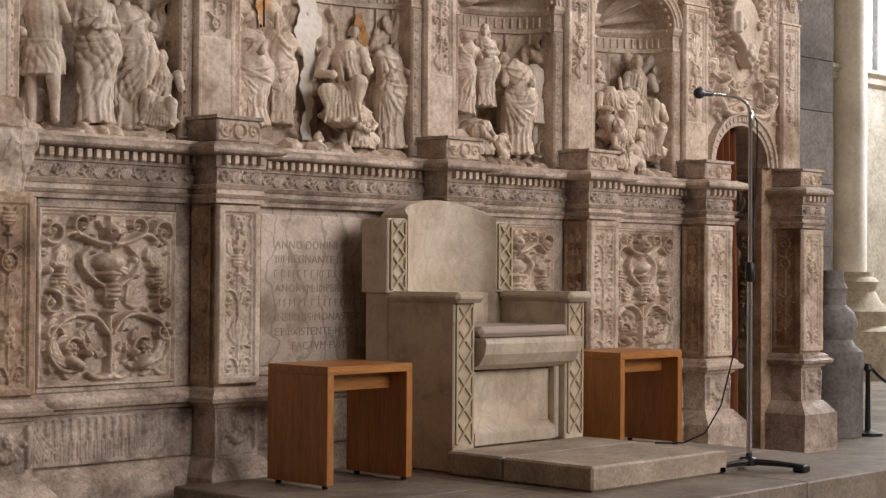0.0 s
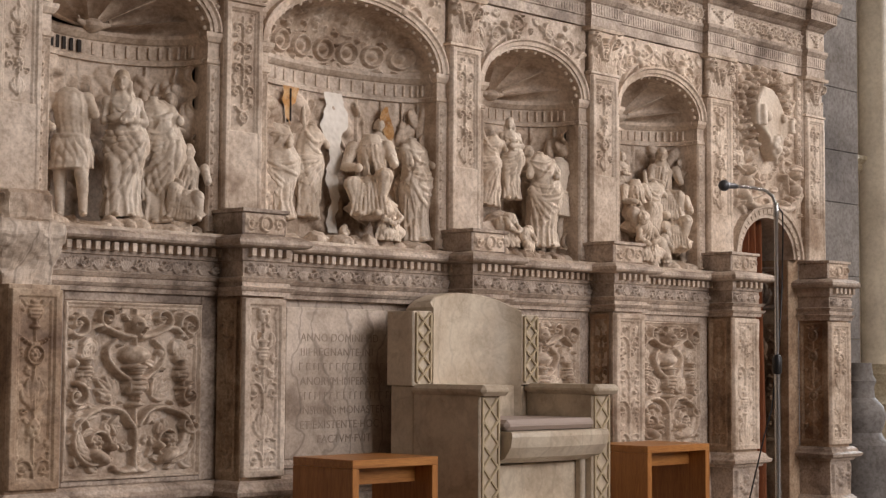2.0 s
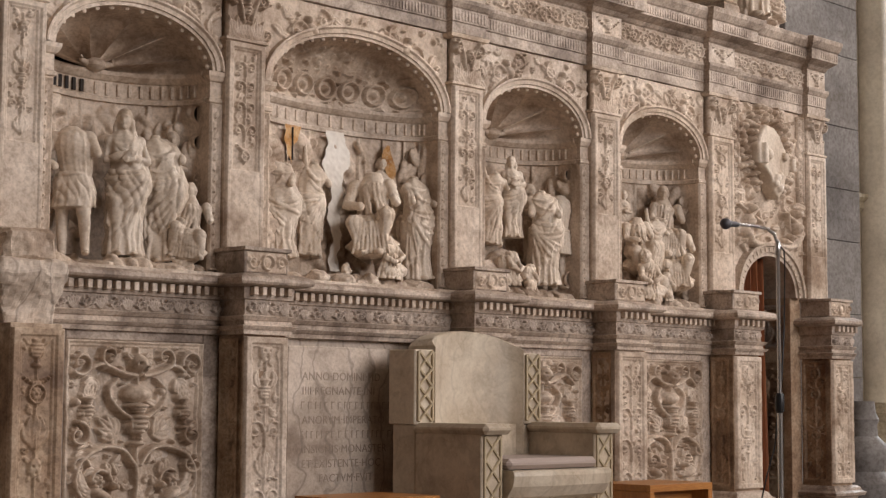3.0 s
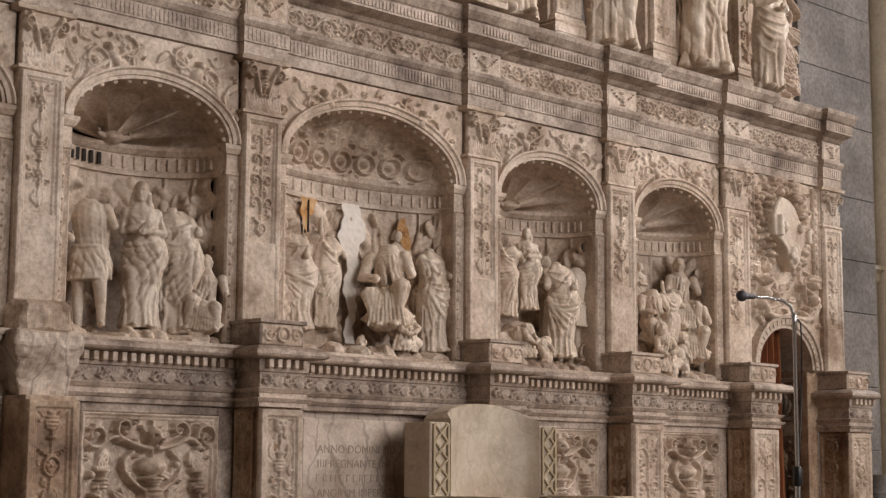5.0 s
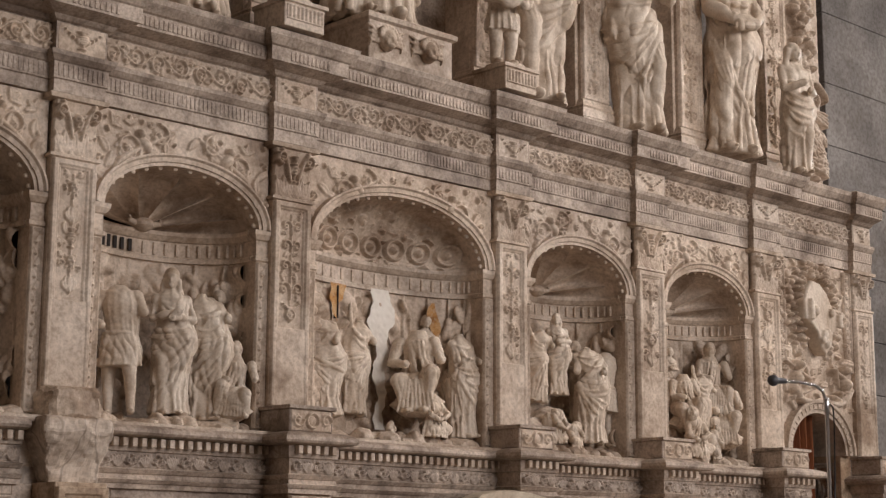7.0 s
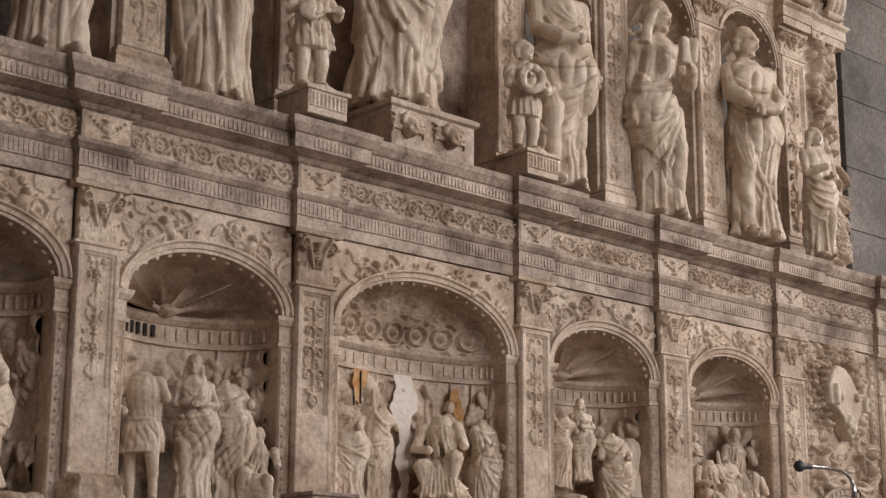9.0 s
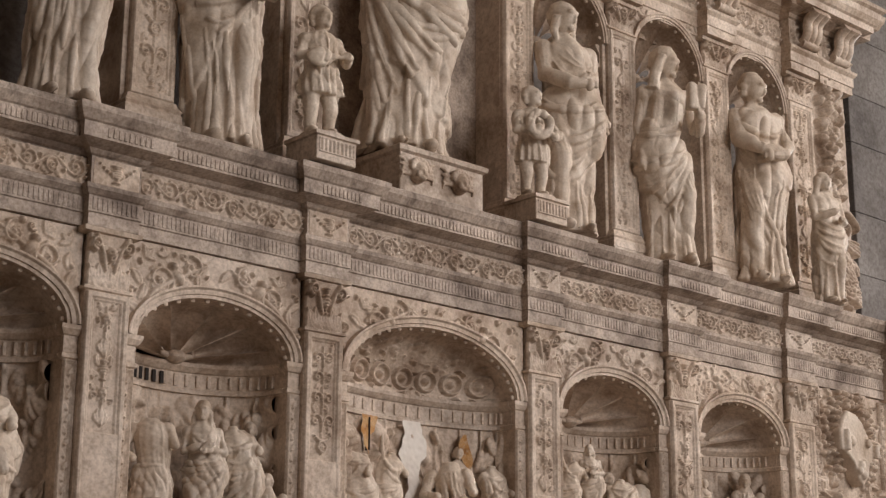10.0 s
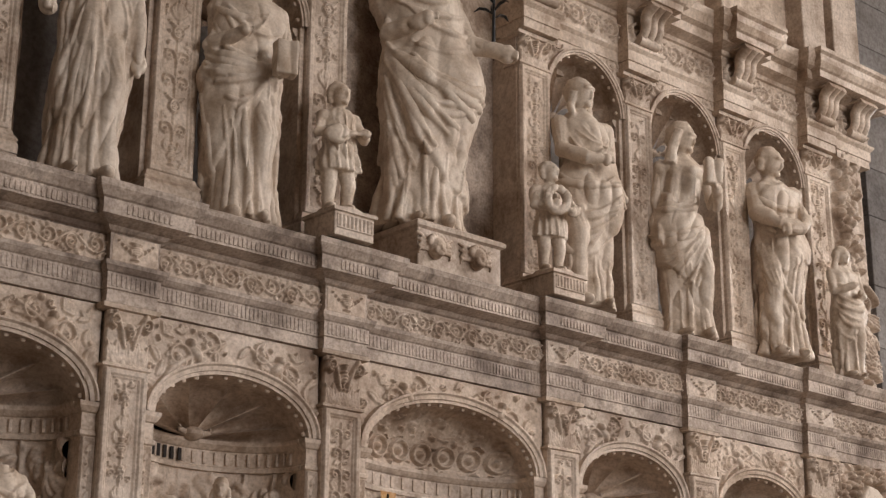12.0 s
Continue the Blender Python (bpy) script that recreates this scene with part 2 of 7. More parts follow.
class Relief:
    """A carved panel: domes, stems, leaves and rings raised on a flat ground, as a grid of heights."""

    def __init__(self, w, h, res=0.004, depth=1.7):
        self.w, self.h, self.depth = w, h, depth
        self.nx, self.ny = max(4, int(w / res)), max(4, int(h / res))
        self.gx, self.gy = np.linspace(0, w, self.nx + 1), np.linspace(0, h, self.ny + 1)
        self.z = np.zeros((self.ny + 1, self.nx + 1))

    def win(self, x, y, r):
        i0, i1 = np.searchsorted(self.gx, (x - r, x + r))
        j0, j1 = np.searchsorted(self.gy, (y - r, y + r))
        return (slice(j0, j1), slice(i0, i1)), self.gx[i0:i1][None, :] - x, self.gy[j0:j1][:, None] - y

    def dome(self, x, y, r, h, sx=1.0, ang=0.0, base=0.0):
        s, dx, dy = self.win(x, y, r * max(1, sx))
        if dx.size == 0 or dy.size == 0:
            return self
        c, q = math.cos(ang), math.sin(ang)
        u, v = (dx * c + dy * q) / (r * sx), (-dx * q + dy * c) / r
        k = np.clip(1 - u * u - v * v, 0, None)
        self.z[s] = np.maximum(self.z[s], np.where(k > 0, base + h * np.sqrt(k), 0))
        return self

    def dent(self, x, y, r, d):
        s, dx, dy = self.win(x, y, r)
        if dx.size and dy.size:
            self.z[s] -= d * np.clip(1 - (dx * dx + dy * dy) / (r * r), 0, None)
        return self

    def stroke(self, pts, r0, r1, h):
        pts = np.array(pts, float)
        for _ in range(3 if 2 < len(pts) < 12 else 0):
            mid = np.stack([0.75 * pts[:-1] + 0.25 * pts[1:], 0.25 * pts[:-1] + 0.75 * pts[1:]], 1).reshape(-1, 2)
            pts = np.concatenate([pts[:1], mid, pts[-1:]])
        seg = np.hypot(*np.diff(pts, axis=0).T)
        tot = np.concatenate([[0], np.cumsum(seg)])
        n = max(2, int(tot[-1] / (0.45 * max(0.003, min(r0, r1)))))
        s = np.linspace(0, tot[-1], n)
        for k, (x, y) in enumerate(zip(np.interp(s, tot, pts[:, 0]), np.interp(s, tot, pts[:, 1]))):
            f = k / (n - 1)
            self.dome(x, y, r0 + (r1 - r0) * f, h * (1 - 0.3 * f))
        return self

    def ring(self, x, y, R, r, h):
        s, dx, dy = self.win(x, y, R + r)
        if dx.size and dy.size:
            d = np.abs(np.hypot(dx, dy) - R) / r
            self.z[s] = np.maximum(self.z[s], h * np.sqrt(np.clip(1 - d * d, 0, None)))
        return self

    def leaf(self, x, y, ang, length, wid, h, curl=0.0):
        """A pointed leaf with a creased middle."""
        n = max(6, int(length / 0.003))
        px, py, a = x, y, ang
        for k in range(n):
            f = k / (n - 1)
            ww = wid * math.sin(math.pi * min(1, 0.12 + 0.88 * f)) ** 0.8 * 0.5 + 0.0012
            s, dx, dy = self.win(px, py, ww * 1.05)
            if dx.size and dy.size:
                lat = (-dx * math.sin(a) + dy * math.cos(a)) / ww
                rr = (dx * dx + dy * dy) / (ww * ww)
                val = np.where(rr < 1, h * (0.45 + 0.75 * f * (1.2 - f)) * (0.5 + 0.5 * np.sqrt(np.clip(np.abs(lat), 0, 1))) * np.sqrt(np.clip(1 - rr, 0, 1)) ** 0.6, 0)
                self.z[s] = np.maximum(self.z[s], val)
            px, py, a = px + length / n * math.cos(a), py + length / n * math.sin(a), a + curl / n
        return self

    def acanthus(self, x, y, ang, size, h, lobes=5, spread=1.3):
        for k in range(lobes):
            o = (k / (lobes - 1) - 0.5) * 2 if lobes > 1 else 0
            self.leaf(x, y, ang + o * spread, size * (1 - 0.35 * abs(o)), size * 0.34, h, -o * 0.7)
        return self

    def volute(self, x, y, R, turns, start, hand, r, h, leaves=True):
        """A spiral stem that winds in round (x, y), with leaves on its outside and a rosette at its eye."""
        n = int(40 * turns)
        pts = []
        for k in range(n + 1):
            f = k / n
            a = start + hand * 2 * math.pi * turns * f
            q = R * (1 - 0.82 * f)
            pts.append((x + q * math.cos(a), y + q * math.sin(a)))
        self.stroke(pts, r, r * 0.6, h)
        if leaves:
            for k in range(3, int(n * 0.75), max(4, n // 9)):
                a = start + hand * 2 * math.pi * turns * k / n
                q = R * (1 - 0.82 * k / n)
                self.leaf(x + q * math.cos(a), y + q * math.sin(a), a + hand * 0.9, R * 0.42, R * 0.26, h * 0.9, hand * 0.9)
        self.rosette(x, y, R * 0.26, h * 1.1)
        return self

    def rosette(self, x, y, r, h, petals=6):
        for k in range(petals):
            a = 2 * math.pi * k / petals
            self.dome(x + 0.58 * r * math.cos(a), y + 0.58 * r * math.sin(a), r * 0.42, h * 0.8)
        return self.dome(x, y, r * 0.4, h * 1.1)

    def vase(self, x, y, w, hgt, h):
        for f, q in ((0.0, 0.5), (0.12, 0.2), (0.2, 0.14), (0.3, 0.42), (0.42, 0.62), (0.55, 0.74), (0.68, 0.66), (0.8, 0.4), (0.88, 0.5), (0.96, 0.72)):
            self.dome(x, y + f * hgt, hgt * 0.085, h * (0.7 + 0.4 * q), w * q / (hgt * 0.17))
        for k in (-2, -1, 0, 1, 2):
            self.leaf(x + k * w * 0.1, y + 0.3 * hgt, math.pi / 2 - k * 0.12, hgt * 0.34, w * 0.16, h * 1.25)
        return self

    def mask(self, x, y, r, h):
        self.dome(x, y, r, h * 1.3, 0.8)
        self.dome(x, y - 0.1 * r, r * 0.16, h * 1.7, 0.8)
        for s in (-1, 1):
            self.dent(x + s * 0.32 * r, y + 0.15 * r, r * 0.17, h * 0.6)
            self.leaf(x + s * 0.5 * r, y + 0.5 * r, math.pi / 2 - s * 0.9, r * 0.9, r * 0.4, h)
            self.leaf(x + s * 0.35 * r, y - 0.6 * r, -math.pi / 2 + s * 0.5, r * 0.8, r * 0.35, h)
        self.dent(x, y - 0.45 * r, r * 0.2, h * 0.5)
        return self

    def garland(self, x0, x1, y, sag, r, h):
        n = 9
        for k in range(n + 1):
            f = k / n
            self.dome(x0 + (x1 - x0) * f, y - sag * 4 * f * (1 - f), r * (0.7 + 0.6 * math.sin(math.pi * f)), h)
        return self

    def crowd(self, seed, tries, size, h):
        """Fill bare ground with small leaves, buds and curls."""
        rs = random.Random(seed)
        for _ in range(tries):
            x, y, q = rs.uniform(size * 0.6, self.w - size * 0.6), rs.uniform(size * 0.6, self.h - size * 0.6), size * rs.uniform(0.6, 1.1)
            s, dx, dy = self.win(x, y, q * 0.45)
            if self.z[s].size and self.z[s].max() > h * 0.3:
                continue
            k = rs.random()
            if k < 0.45:
                a = rs.uniform(0, 6.28)
                for o in (-0.7, 0, 0.7):
                    self.leaf(x - 0.4 * q * math.cos(a), y - 0.4 * q * math.sin(a), a + o, q * 0.95, q * 0.42, h, o)
            elif k < 0.7:
                self.volute(x, y, q * 0.45, 1.1, rs.uniform(0, 6.28), rs.choice((-1, 1)), q * 0.11, h, False)
            else:
                for j in range(3):
                    self.dome(x + rs.uniform(-0.3, 0.3) * q, y + rs.uniform(-0.3, 0.3) * q, q * 0.2, h)
        return self

    def border(self, b, h, inner=0.5):
        """A raised flat border with an inner step."""
        d = np.minimum(np.minimum(self.gx[None, :], self.w - self.gx[None, :]), np.minimum(self.gy[:, None], self.h - self.gy[:, None]))
        self.z = np.where(d < b, np.maximum(self.z * 0, h), self.z)
        self.z = np.where((d >= b) & (d < b * (1 + inner)), h * 0.45, self.z)
        return self

    def worn(self, amount, seed=0):
        rs = np.random.RandomState(seed)
        for cell, k in ((6, 0.5), (24, 0.8)):
            a = rs.rand(self.ny // cell + 3, self.nx // cell + 3) - 0.5
            yi, xi = np.arange(self.ny + 1) / cell, np.arange(self.nx + 1) / cell
            j, i = yi.astype(int), xi.astype(int)
            fy, fx = (yi - j)[:, None], (xi - i)[None, :]
            fy, fx = fy * fy * (3 - 2 * fy), fx * fx * (3 - 2 * fx)
            s = (a[j][:, i] * (1 - fy) + a[j + 1][:, i] * fy) * (1 - fx) + (a[j][:, i + 1] * (1 - fy) + a[j + 1][:, i + 1] * fy) * fx
            self.z += amount * k * 2 * s
        return self

    def mesh(self, name, mat, x0, y0, z0, keep=None, place=None):
        """The carved sheet at x0, z0, facing the room from y0. keep(x, z) drops cells; place(x, z, height) bends the sheet."""
        xx, zz = np.meshgrid(self.gx + x0, self.gy + z0)
        hh = self.z * self.depth
        if place is None:
            hh[[0, -1], :] = -0.012
            hh[:, [0, -1]] = -0.012
            co = np.stack([xx, y0 - hh, zz], -1)
        else:
            co = place(xx, zz, hh)
        nx1 = self.nx + 1
        j, i = np.meshgrid(np.arange(self.ny), np.arange(self.nx), indexing="ij")
        q = np.stack([j * nx1 + i, j * nx1 + i + 1, (j + 1) * nx1 + i + 1, (j + 1) * nx1 + i], -1).reshape(-1, 4)
        if keep is not None:
            cx, cz = (xx[:-1, :-1] + xx[1:, 1:]) / 2, (zz[:-1, :-1] + zz[1:, 1:]) / 2
            q = q[keep(cx, cz).ravel()]
        me = bpy.data.meshes.new(name)
        me.vertices.add(co.size // 3)
        me.vertices.foreach_set("co", co.reshape(-1).astype(np.float32))
        me.loops.add(q.size)
        me.loops.foreach_set("vertex_index", q.reshape(-1).astype(np.int32))
        me.polygons.add(len(q))
        me.polygons.foreach_set("loop_start", np.arange(0, q.size, 4, dtype=np.int32))
        me.polygons.foreach_set("use_smooth", np.ones(len(q), bool))
        me.materials.append(mat)
        me.update(calc_edges=True)
        me.validate()
        return me


# ---- the setting: church walls, floor and pillar ----
FLOOR = -0.22
g = G()
g.box(-8, 20, -9, 11, FLOOR - 0.2, FLOOR, 0.001)
solid("floor", g, PAVING, "worn grey-brown stone church floor", "floor", kind="structure")


def wall_with_opening(name, axis, at, thick, a0, a1, z0, z1, o0, o1, p0, p1, mat, label):
    """A wall in four blocks round one opening from o0 to o1 and p0 to p1."""
    g = G()
    for b0, b1, c0, c1 in ((a0, o0, z0, z1), (o1, a1, z0, z1), (o0, o1, z0, p0), (o0, o1, p1, z1)):
        if b1 - b0 > 0.01 and c1 - c0 > 0.01:
            if axis == "x":
                g.box(b0, b1, at, at + thick, c0, c1, 0.001)
            else:
                g.box(at, at + thick, b0, b1, c0, c1, 0.001)
    return solid(name, g, mat, label, "wall", kind="structure")


wall_with_opening("wall_south", "y", 14.0, 0.5, -9, 5.0, FLOOR, 10, -0.6, 1.0, 5.2, 8.0, LIMESTONE, "buff ashlar church wall with a tall window")
# unseen wall, opened wide only to let the added fill through
wall_with_opening("wall_west", "x", -9.0, 0.5, -8, 20, FLOOR, 10, 3.5, 12.1, 3.1, 8.1, LIMESTONE, "unseen buff ashlar church wall with a wide opening for fill light")
wall_with_opening("wall_north", "y", -8.4, 0.4, -9, 11, FLOOR, 10, 0, 0.001, 5, 5.001, LIMESTONE, "plain buff ashlar side wall")
g = G()
g.box(-8, 9.93, 6.25, 6.7, FLOOR, 10, 0.001)
solid("wall_east", g, ASHLAR, "grey ashlar wall behind the altarpiece", "wall", kind="structure")
wall_with_opening("wall_chapel", "x", 9.0, 0.5, 9.9, 20, FLOOR, 10, 15.82, 17.3, 3.04, 6.0, BUFF, "pale buff chapel wall with a bright window")
# the gap in this unseen wall is made for the chapel fill lamp
g = G()
for y0, y1, z0, z1 in ((5, 6.0, FLOOR, 10), (8.0, 9.5, FLOOR, 10), (6.0, 8.0, FLOOR, 3.0), (6.0, 8.0, 6.0, 10)):
    g.box(19.5, 20, y0, y1, z0, z1, 0.001)
g.box(14.4, 20, 4.6, 5.0, FLOOR, 10, 0.001)
g.box(9.5, 9.9, 6.7, 9.5, FLOOR, 10, 0.001)
solid("wall_transept", g, BUFF, "plain buff ashlar transept wall", "wall", kind="structure")
g = G()
g.box(-8.5, 20.5, -9.5, 11.5, 10, 10.3, 0.001)
solid("ceiling", g, LIMESTONE, "pale stone church vault", "ceiling", kind="structure")
win = thing("window_1", (16.46, 9.0, 3.0), "bright chapel window with a moulded stone sill", "window", kind="structure")
g = G()
g.box(15.82, 17.3, 9.3, 9.34, 3.04, 6.0, 0.001)
part("pane", g, glow, win)
g = G()
g.sweep([(0, 2.86), (0.05, 2.9), (0.05, 2.96), (0.1, 3.0), (0.1, 3.04), (-0.2, 3.06)], [(15.0, 9.0), (18.0, 9.0)])
part("sill", g, BUFF, win)
g = G()
for x in (15.88, 16.54, 17.2):
    g.box(x - 0.03, x + 0.03, 9.2, 9.26, 3.04, 6.0)
part("window_frame", g, ASHLAR, win)


def pillar():
    """The clustered pillar beside the altarpiece: coursed blocks, a lit flat shaft behind, a round base."""
    p = thing("pillar", (9.8, 6.0, FLOOR), "tall grey ashlar pillar with a moulded round base", "pillar", kind="structure")
    z, k = FLOOR, 0
    while z < 8.5:
        h = 0.42 + 0.08 * math.sin(k * 2.1)
        g = G()
        g.box(9.05, 9.935, 5.86, 6.25, z, z + h - 0.003, 0.004)
        part("block", g, ASHLAR, p)
        z, k = z + h, k + 1
    g = G()
    g.lathe((9.80, 5.78, FLOOR), [(0.20, 0), (0.20, 0.56), (0.15, 0.60), (0.13, 0.64), (0.15, 0.7), (0.165, 0.75), (0.14, 0.82), (0.09, 0.87), (0.085, 0.94), (0.1, 0.98), (0.08, 1.02), (0.07, 1.1)])
    part("base", g, ASHLAR, p, smooth=True)
    g = G()
    g.lathe((15.45, 8.93, FLOOR), [(0.19, 1.0), (0.19, 9.9)], 28)
    part("shaft", g, LIMESTONE, p, "slender pale shaft on the chapel wall", True)
    g = G()
    g.lathe((15.2, 8.7, FLOOR), [(0.4, 0), (0.4, 0.5), (0.32, 0.55), (0.36, 0.7), (0.25, 0.8), (0.2, 0.9), (0.24, 1.0), (0.18, 1.05), (0.18, 1.1)])
    g.box(14.4, 18, 8.75, 9.0, FLOOR, 0.3)
    part("plinth", g, BUFF, p, smooth=True)
    return p


pillar()
g = G()
pts = [(9.97 + 0.1 * k, 5.6 - 0.02 * k, 0.24 + 0.2 * ((k - 5) / 5) ** 2 - 0.2) for k in range(11)]
g.tube(pts, 0.012, 0.012, 8)
g.lathe((9.95, 5.6, FLOOR), [(0.10, 0), (0.10, 0.02), (0.02, 0.04), (0.015, 0.42), (0.03, 0.44), (0.02, 0.48)], 12)
solid("rope_barrier", g, BLACK, "dark rope on a slim post beside the pillar", "barrier", smooth=True)

# ---- dais and step ----
dais = thing("dais", (5.4, 4.5, FLOOR), "low worn stone dais in front of the altarpiece", "dais", kind="structure")
xs = [4.0, 4.95, 5.96, 6.93]
for r, (y0, y1) in enumerate(((3.63, 4.42), (4.424, 5.31))):
    for a, b in zip(xs, xs[1:]):
        o = 0.0 if r else (0.21 if 4.0 < a else 0.0)
        g = G()
        g.box(a + 0.001, b - 0.001, y0, y1, FLOOR, -0.001 * r, 0.006)
        part("slab", g, PAVING, dais)
step = thing("stone_step", (5.51, 4.42, 0.0), "worn pale stone footstep in front of the throne", "step")
for x0, x1, y0, y1 in ((5.05, 5.975, 4.03, 4.50), (5.05, 5.975, 4.502, 4.815)):
    g = G()
    g.box(x0, x1, y0, y1, 0.0, 0.1, 0.009)
    part("slab", g, STEP, step)

# ---- the altarpiece ----
YL, YF, YM, YS, YT, YN = 5.35, 5.51, 5.51, 5.55, 5.67, 5.70
PIERS = {"n": (2.10, 2.325), "o": (3.165, 3.385), "a": (4.24, 4.465), "b": (5.605, 5.83), "c": (6.66, 6.90), "d": (7.705, 7.955), "e": (8.71, 8.94)}
altar = thing("altarpiece", (5.4, 5.6, FLOOR), "weathered carved marble altarpiece in three tiers, many figures broken", "altarpiece", kind="structure")


def rnd(a, b):
    return random.uniform(a, b)


def candelabrum(r, seed, h=0.010):
    """A column of vases, leaves, scrolls and masks, the same on both sides."""
    rs = random.Random(seed)
    w, c, y = r.w, r.w / 2, r.h * 0.03
    while y < r.h - 0.09:
        k = rs.choice("vsmlrs")
        s = w * rs.uniform(0.62, 0.8)
        r.stroke([(c, y), (c, y + s * 0.9)], 0.006, 0.005, h * 0.8)
        if k == "v":
            r.vase(c, y, s * 0.6, s * 0.75, h)
            for q in (1, -1):
                r.leaf(c + q * s * 0.2, y + s * 0.55, math.pi / 2 - q * 0.9, s * 0.5, s * 0.2, h, q * 1.6)
        elif k == "s":
            for q in (1, -1):
                r.volute(c + q * s * 0.3, y + s * 0.38, s * 0.25, 1.2, math.pi / 2 + q * 1.6, -q, 0.006, h)
        elif k == "m":
            r.mask(c, y + s * 0.42, s * 0.26, h)
        elif k == "l":
            for q in (1, -1):
                r.leaf(c, y, math.pi / 2 - q * 0.55, s * 0.75, s * 0.26, h, q * 0.8)
                r.leaf(c, y + s * 0.1, math.pi / 2 - q * 1.2, s * 0.55, s * 0.22, h, q * 1.2)
            r.leaf(c, y, math.pi / 2, s * 0.8, s * 0.24, h * 1.2)
        else:
            r.ring(c, y + s * 0.3, s * 0.22, 0.006, h)
            r.rosette(c, y + s * 0.3, s * 0.17, h)
            r.garland(c - s * 0.42, c + s * 0.42, y + s * 0.75, s * 0.2, 0.008, h)
        y += s * rs.uniform(0.86, 1.0)
    return r


def rinceau(r, seed, h=0.011):
    """A wave of leafy stems with a spiral in each turn."""
    rs = random.Random(seed)
    R = r.h * 0.36
    n = max(1, round(r.w / (R * 2.5)))
    p = r.w / n
    pts = [(x, r.h / 2 + R * 0.75 * math.sin(math.pi * x / p)) for x in np.linspace(0, r.w, 60)]
    r.stroke(pts, 0.006, 0.006, h * 0.8)
    for k in range(n):
        up = 1 if k % 2 else -1
        x = (k + 0.5) * p
        r.volute(x, r.h / 2 + up * R * 0.12, R * rs.uniform(0.85, 1.0), rs.uniform(1.1, 1.5), up * math.pi / 2 + math.pi * (k % 2), up, R * 0.13, h)
        for j in range(4):
            a = rs.uniform(0, 2 * math.pi)
            r.leaf(x + p * 0.42 * math.cos(a), r.h / 2 + r.h * 0.3 * math.sin(a), a + rs.uniform(-1, 1), R * 0.7, R * 0.34, h * 0.9, rs.uniform(-1.2, 1.2))
        r.dome(x + p * 0.5, r.h / 2 + up * R * 0.5, R * 0.24, h)
        r.dome(x + p * 0.4, r.h / 2 - up * R * 0.7, R * 0.2, h)
    return r


def palmettes(r, seed, h=0.008):
    """A narrow band of upright leaves and buds."""
    n = max(1, round(r.w / (r.h * 1.05)))
    p = r.w / n
    for k in range(n):
        x = (k + 0.5) * p
        if k % 2:
            for q in (-0.9, -0.45, 0, 0.45, 0.9):
                r.leaf(x, r.h * 0.08, math.pi / 2 - q, r.h * 0.85, r.h * 0.27, h, q * 0.8)
        else:
            for q in (1, -1):
                r.volute(x + q * p * 0.23, r.h * 0.45, r.h * 0.2, 1.1, -math.pi / 2, q, r.h * 0.07, h, False)
                r.leaf(x, r.h * 0.15, math.pi / 2 - q * 0.8, r.h * 0.8, r.h * 0.24, h, -q * 0.9)
            r.dome(x, r.h * 0.78, r.h * 0.12, h)
    return r


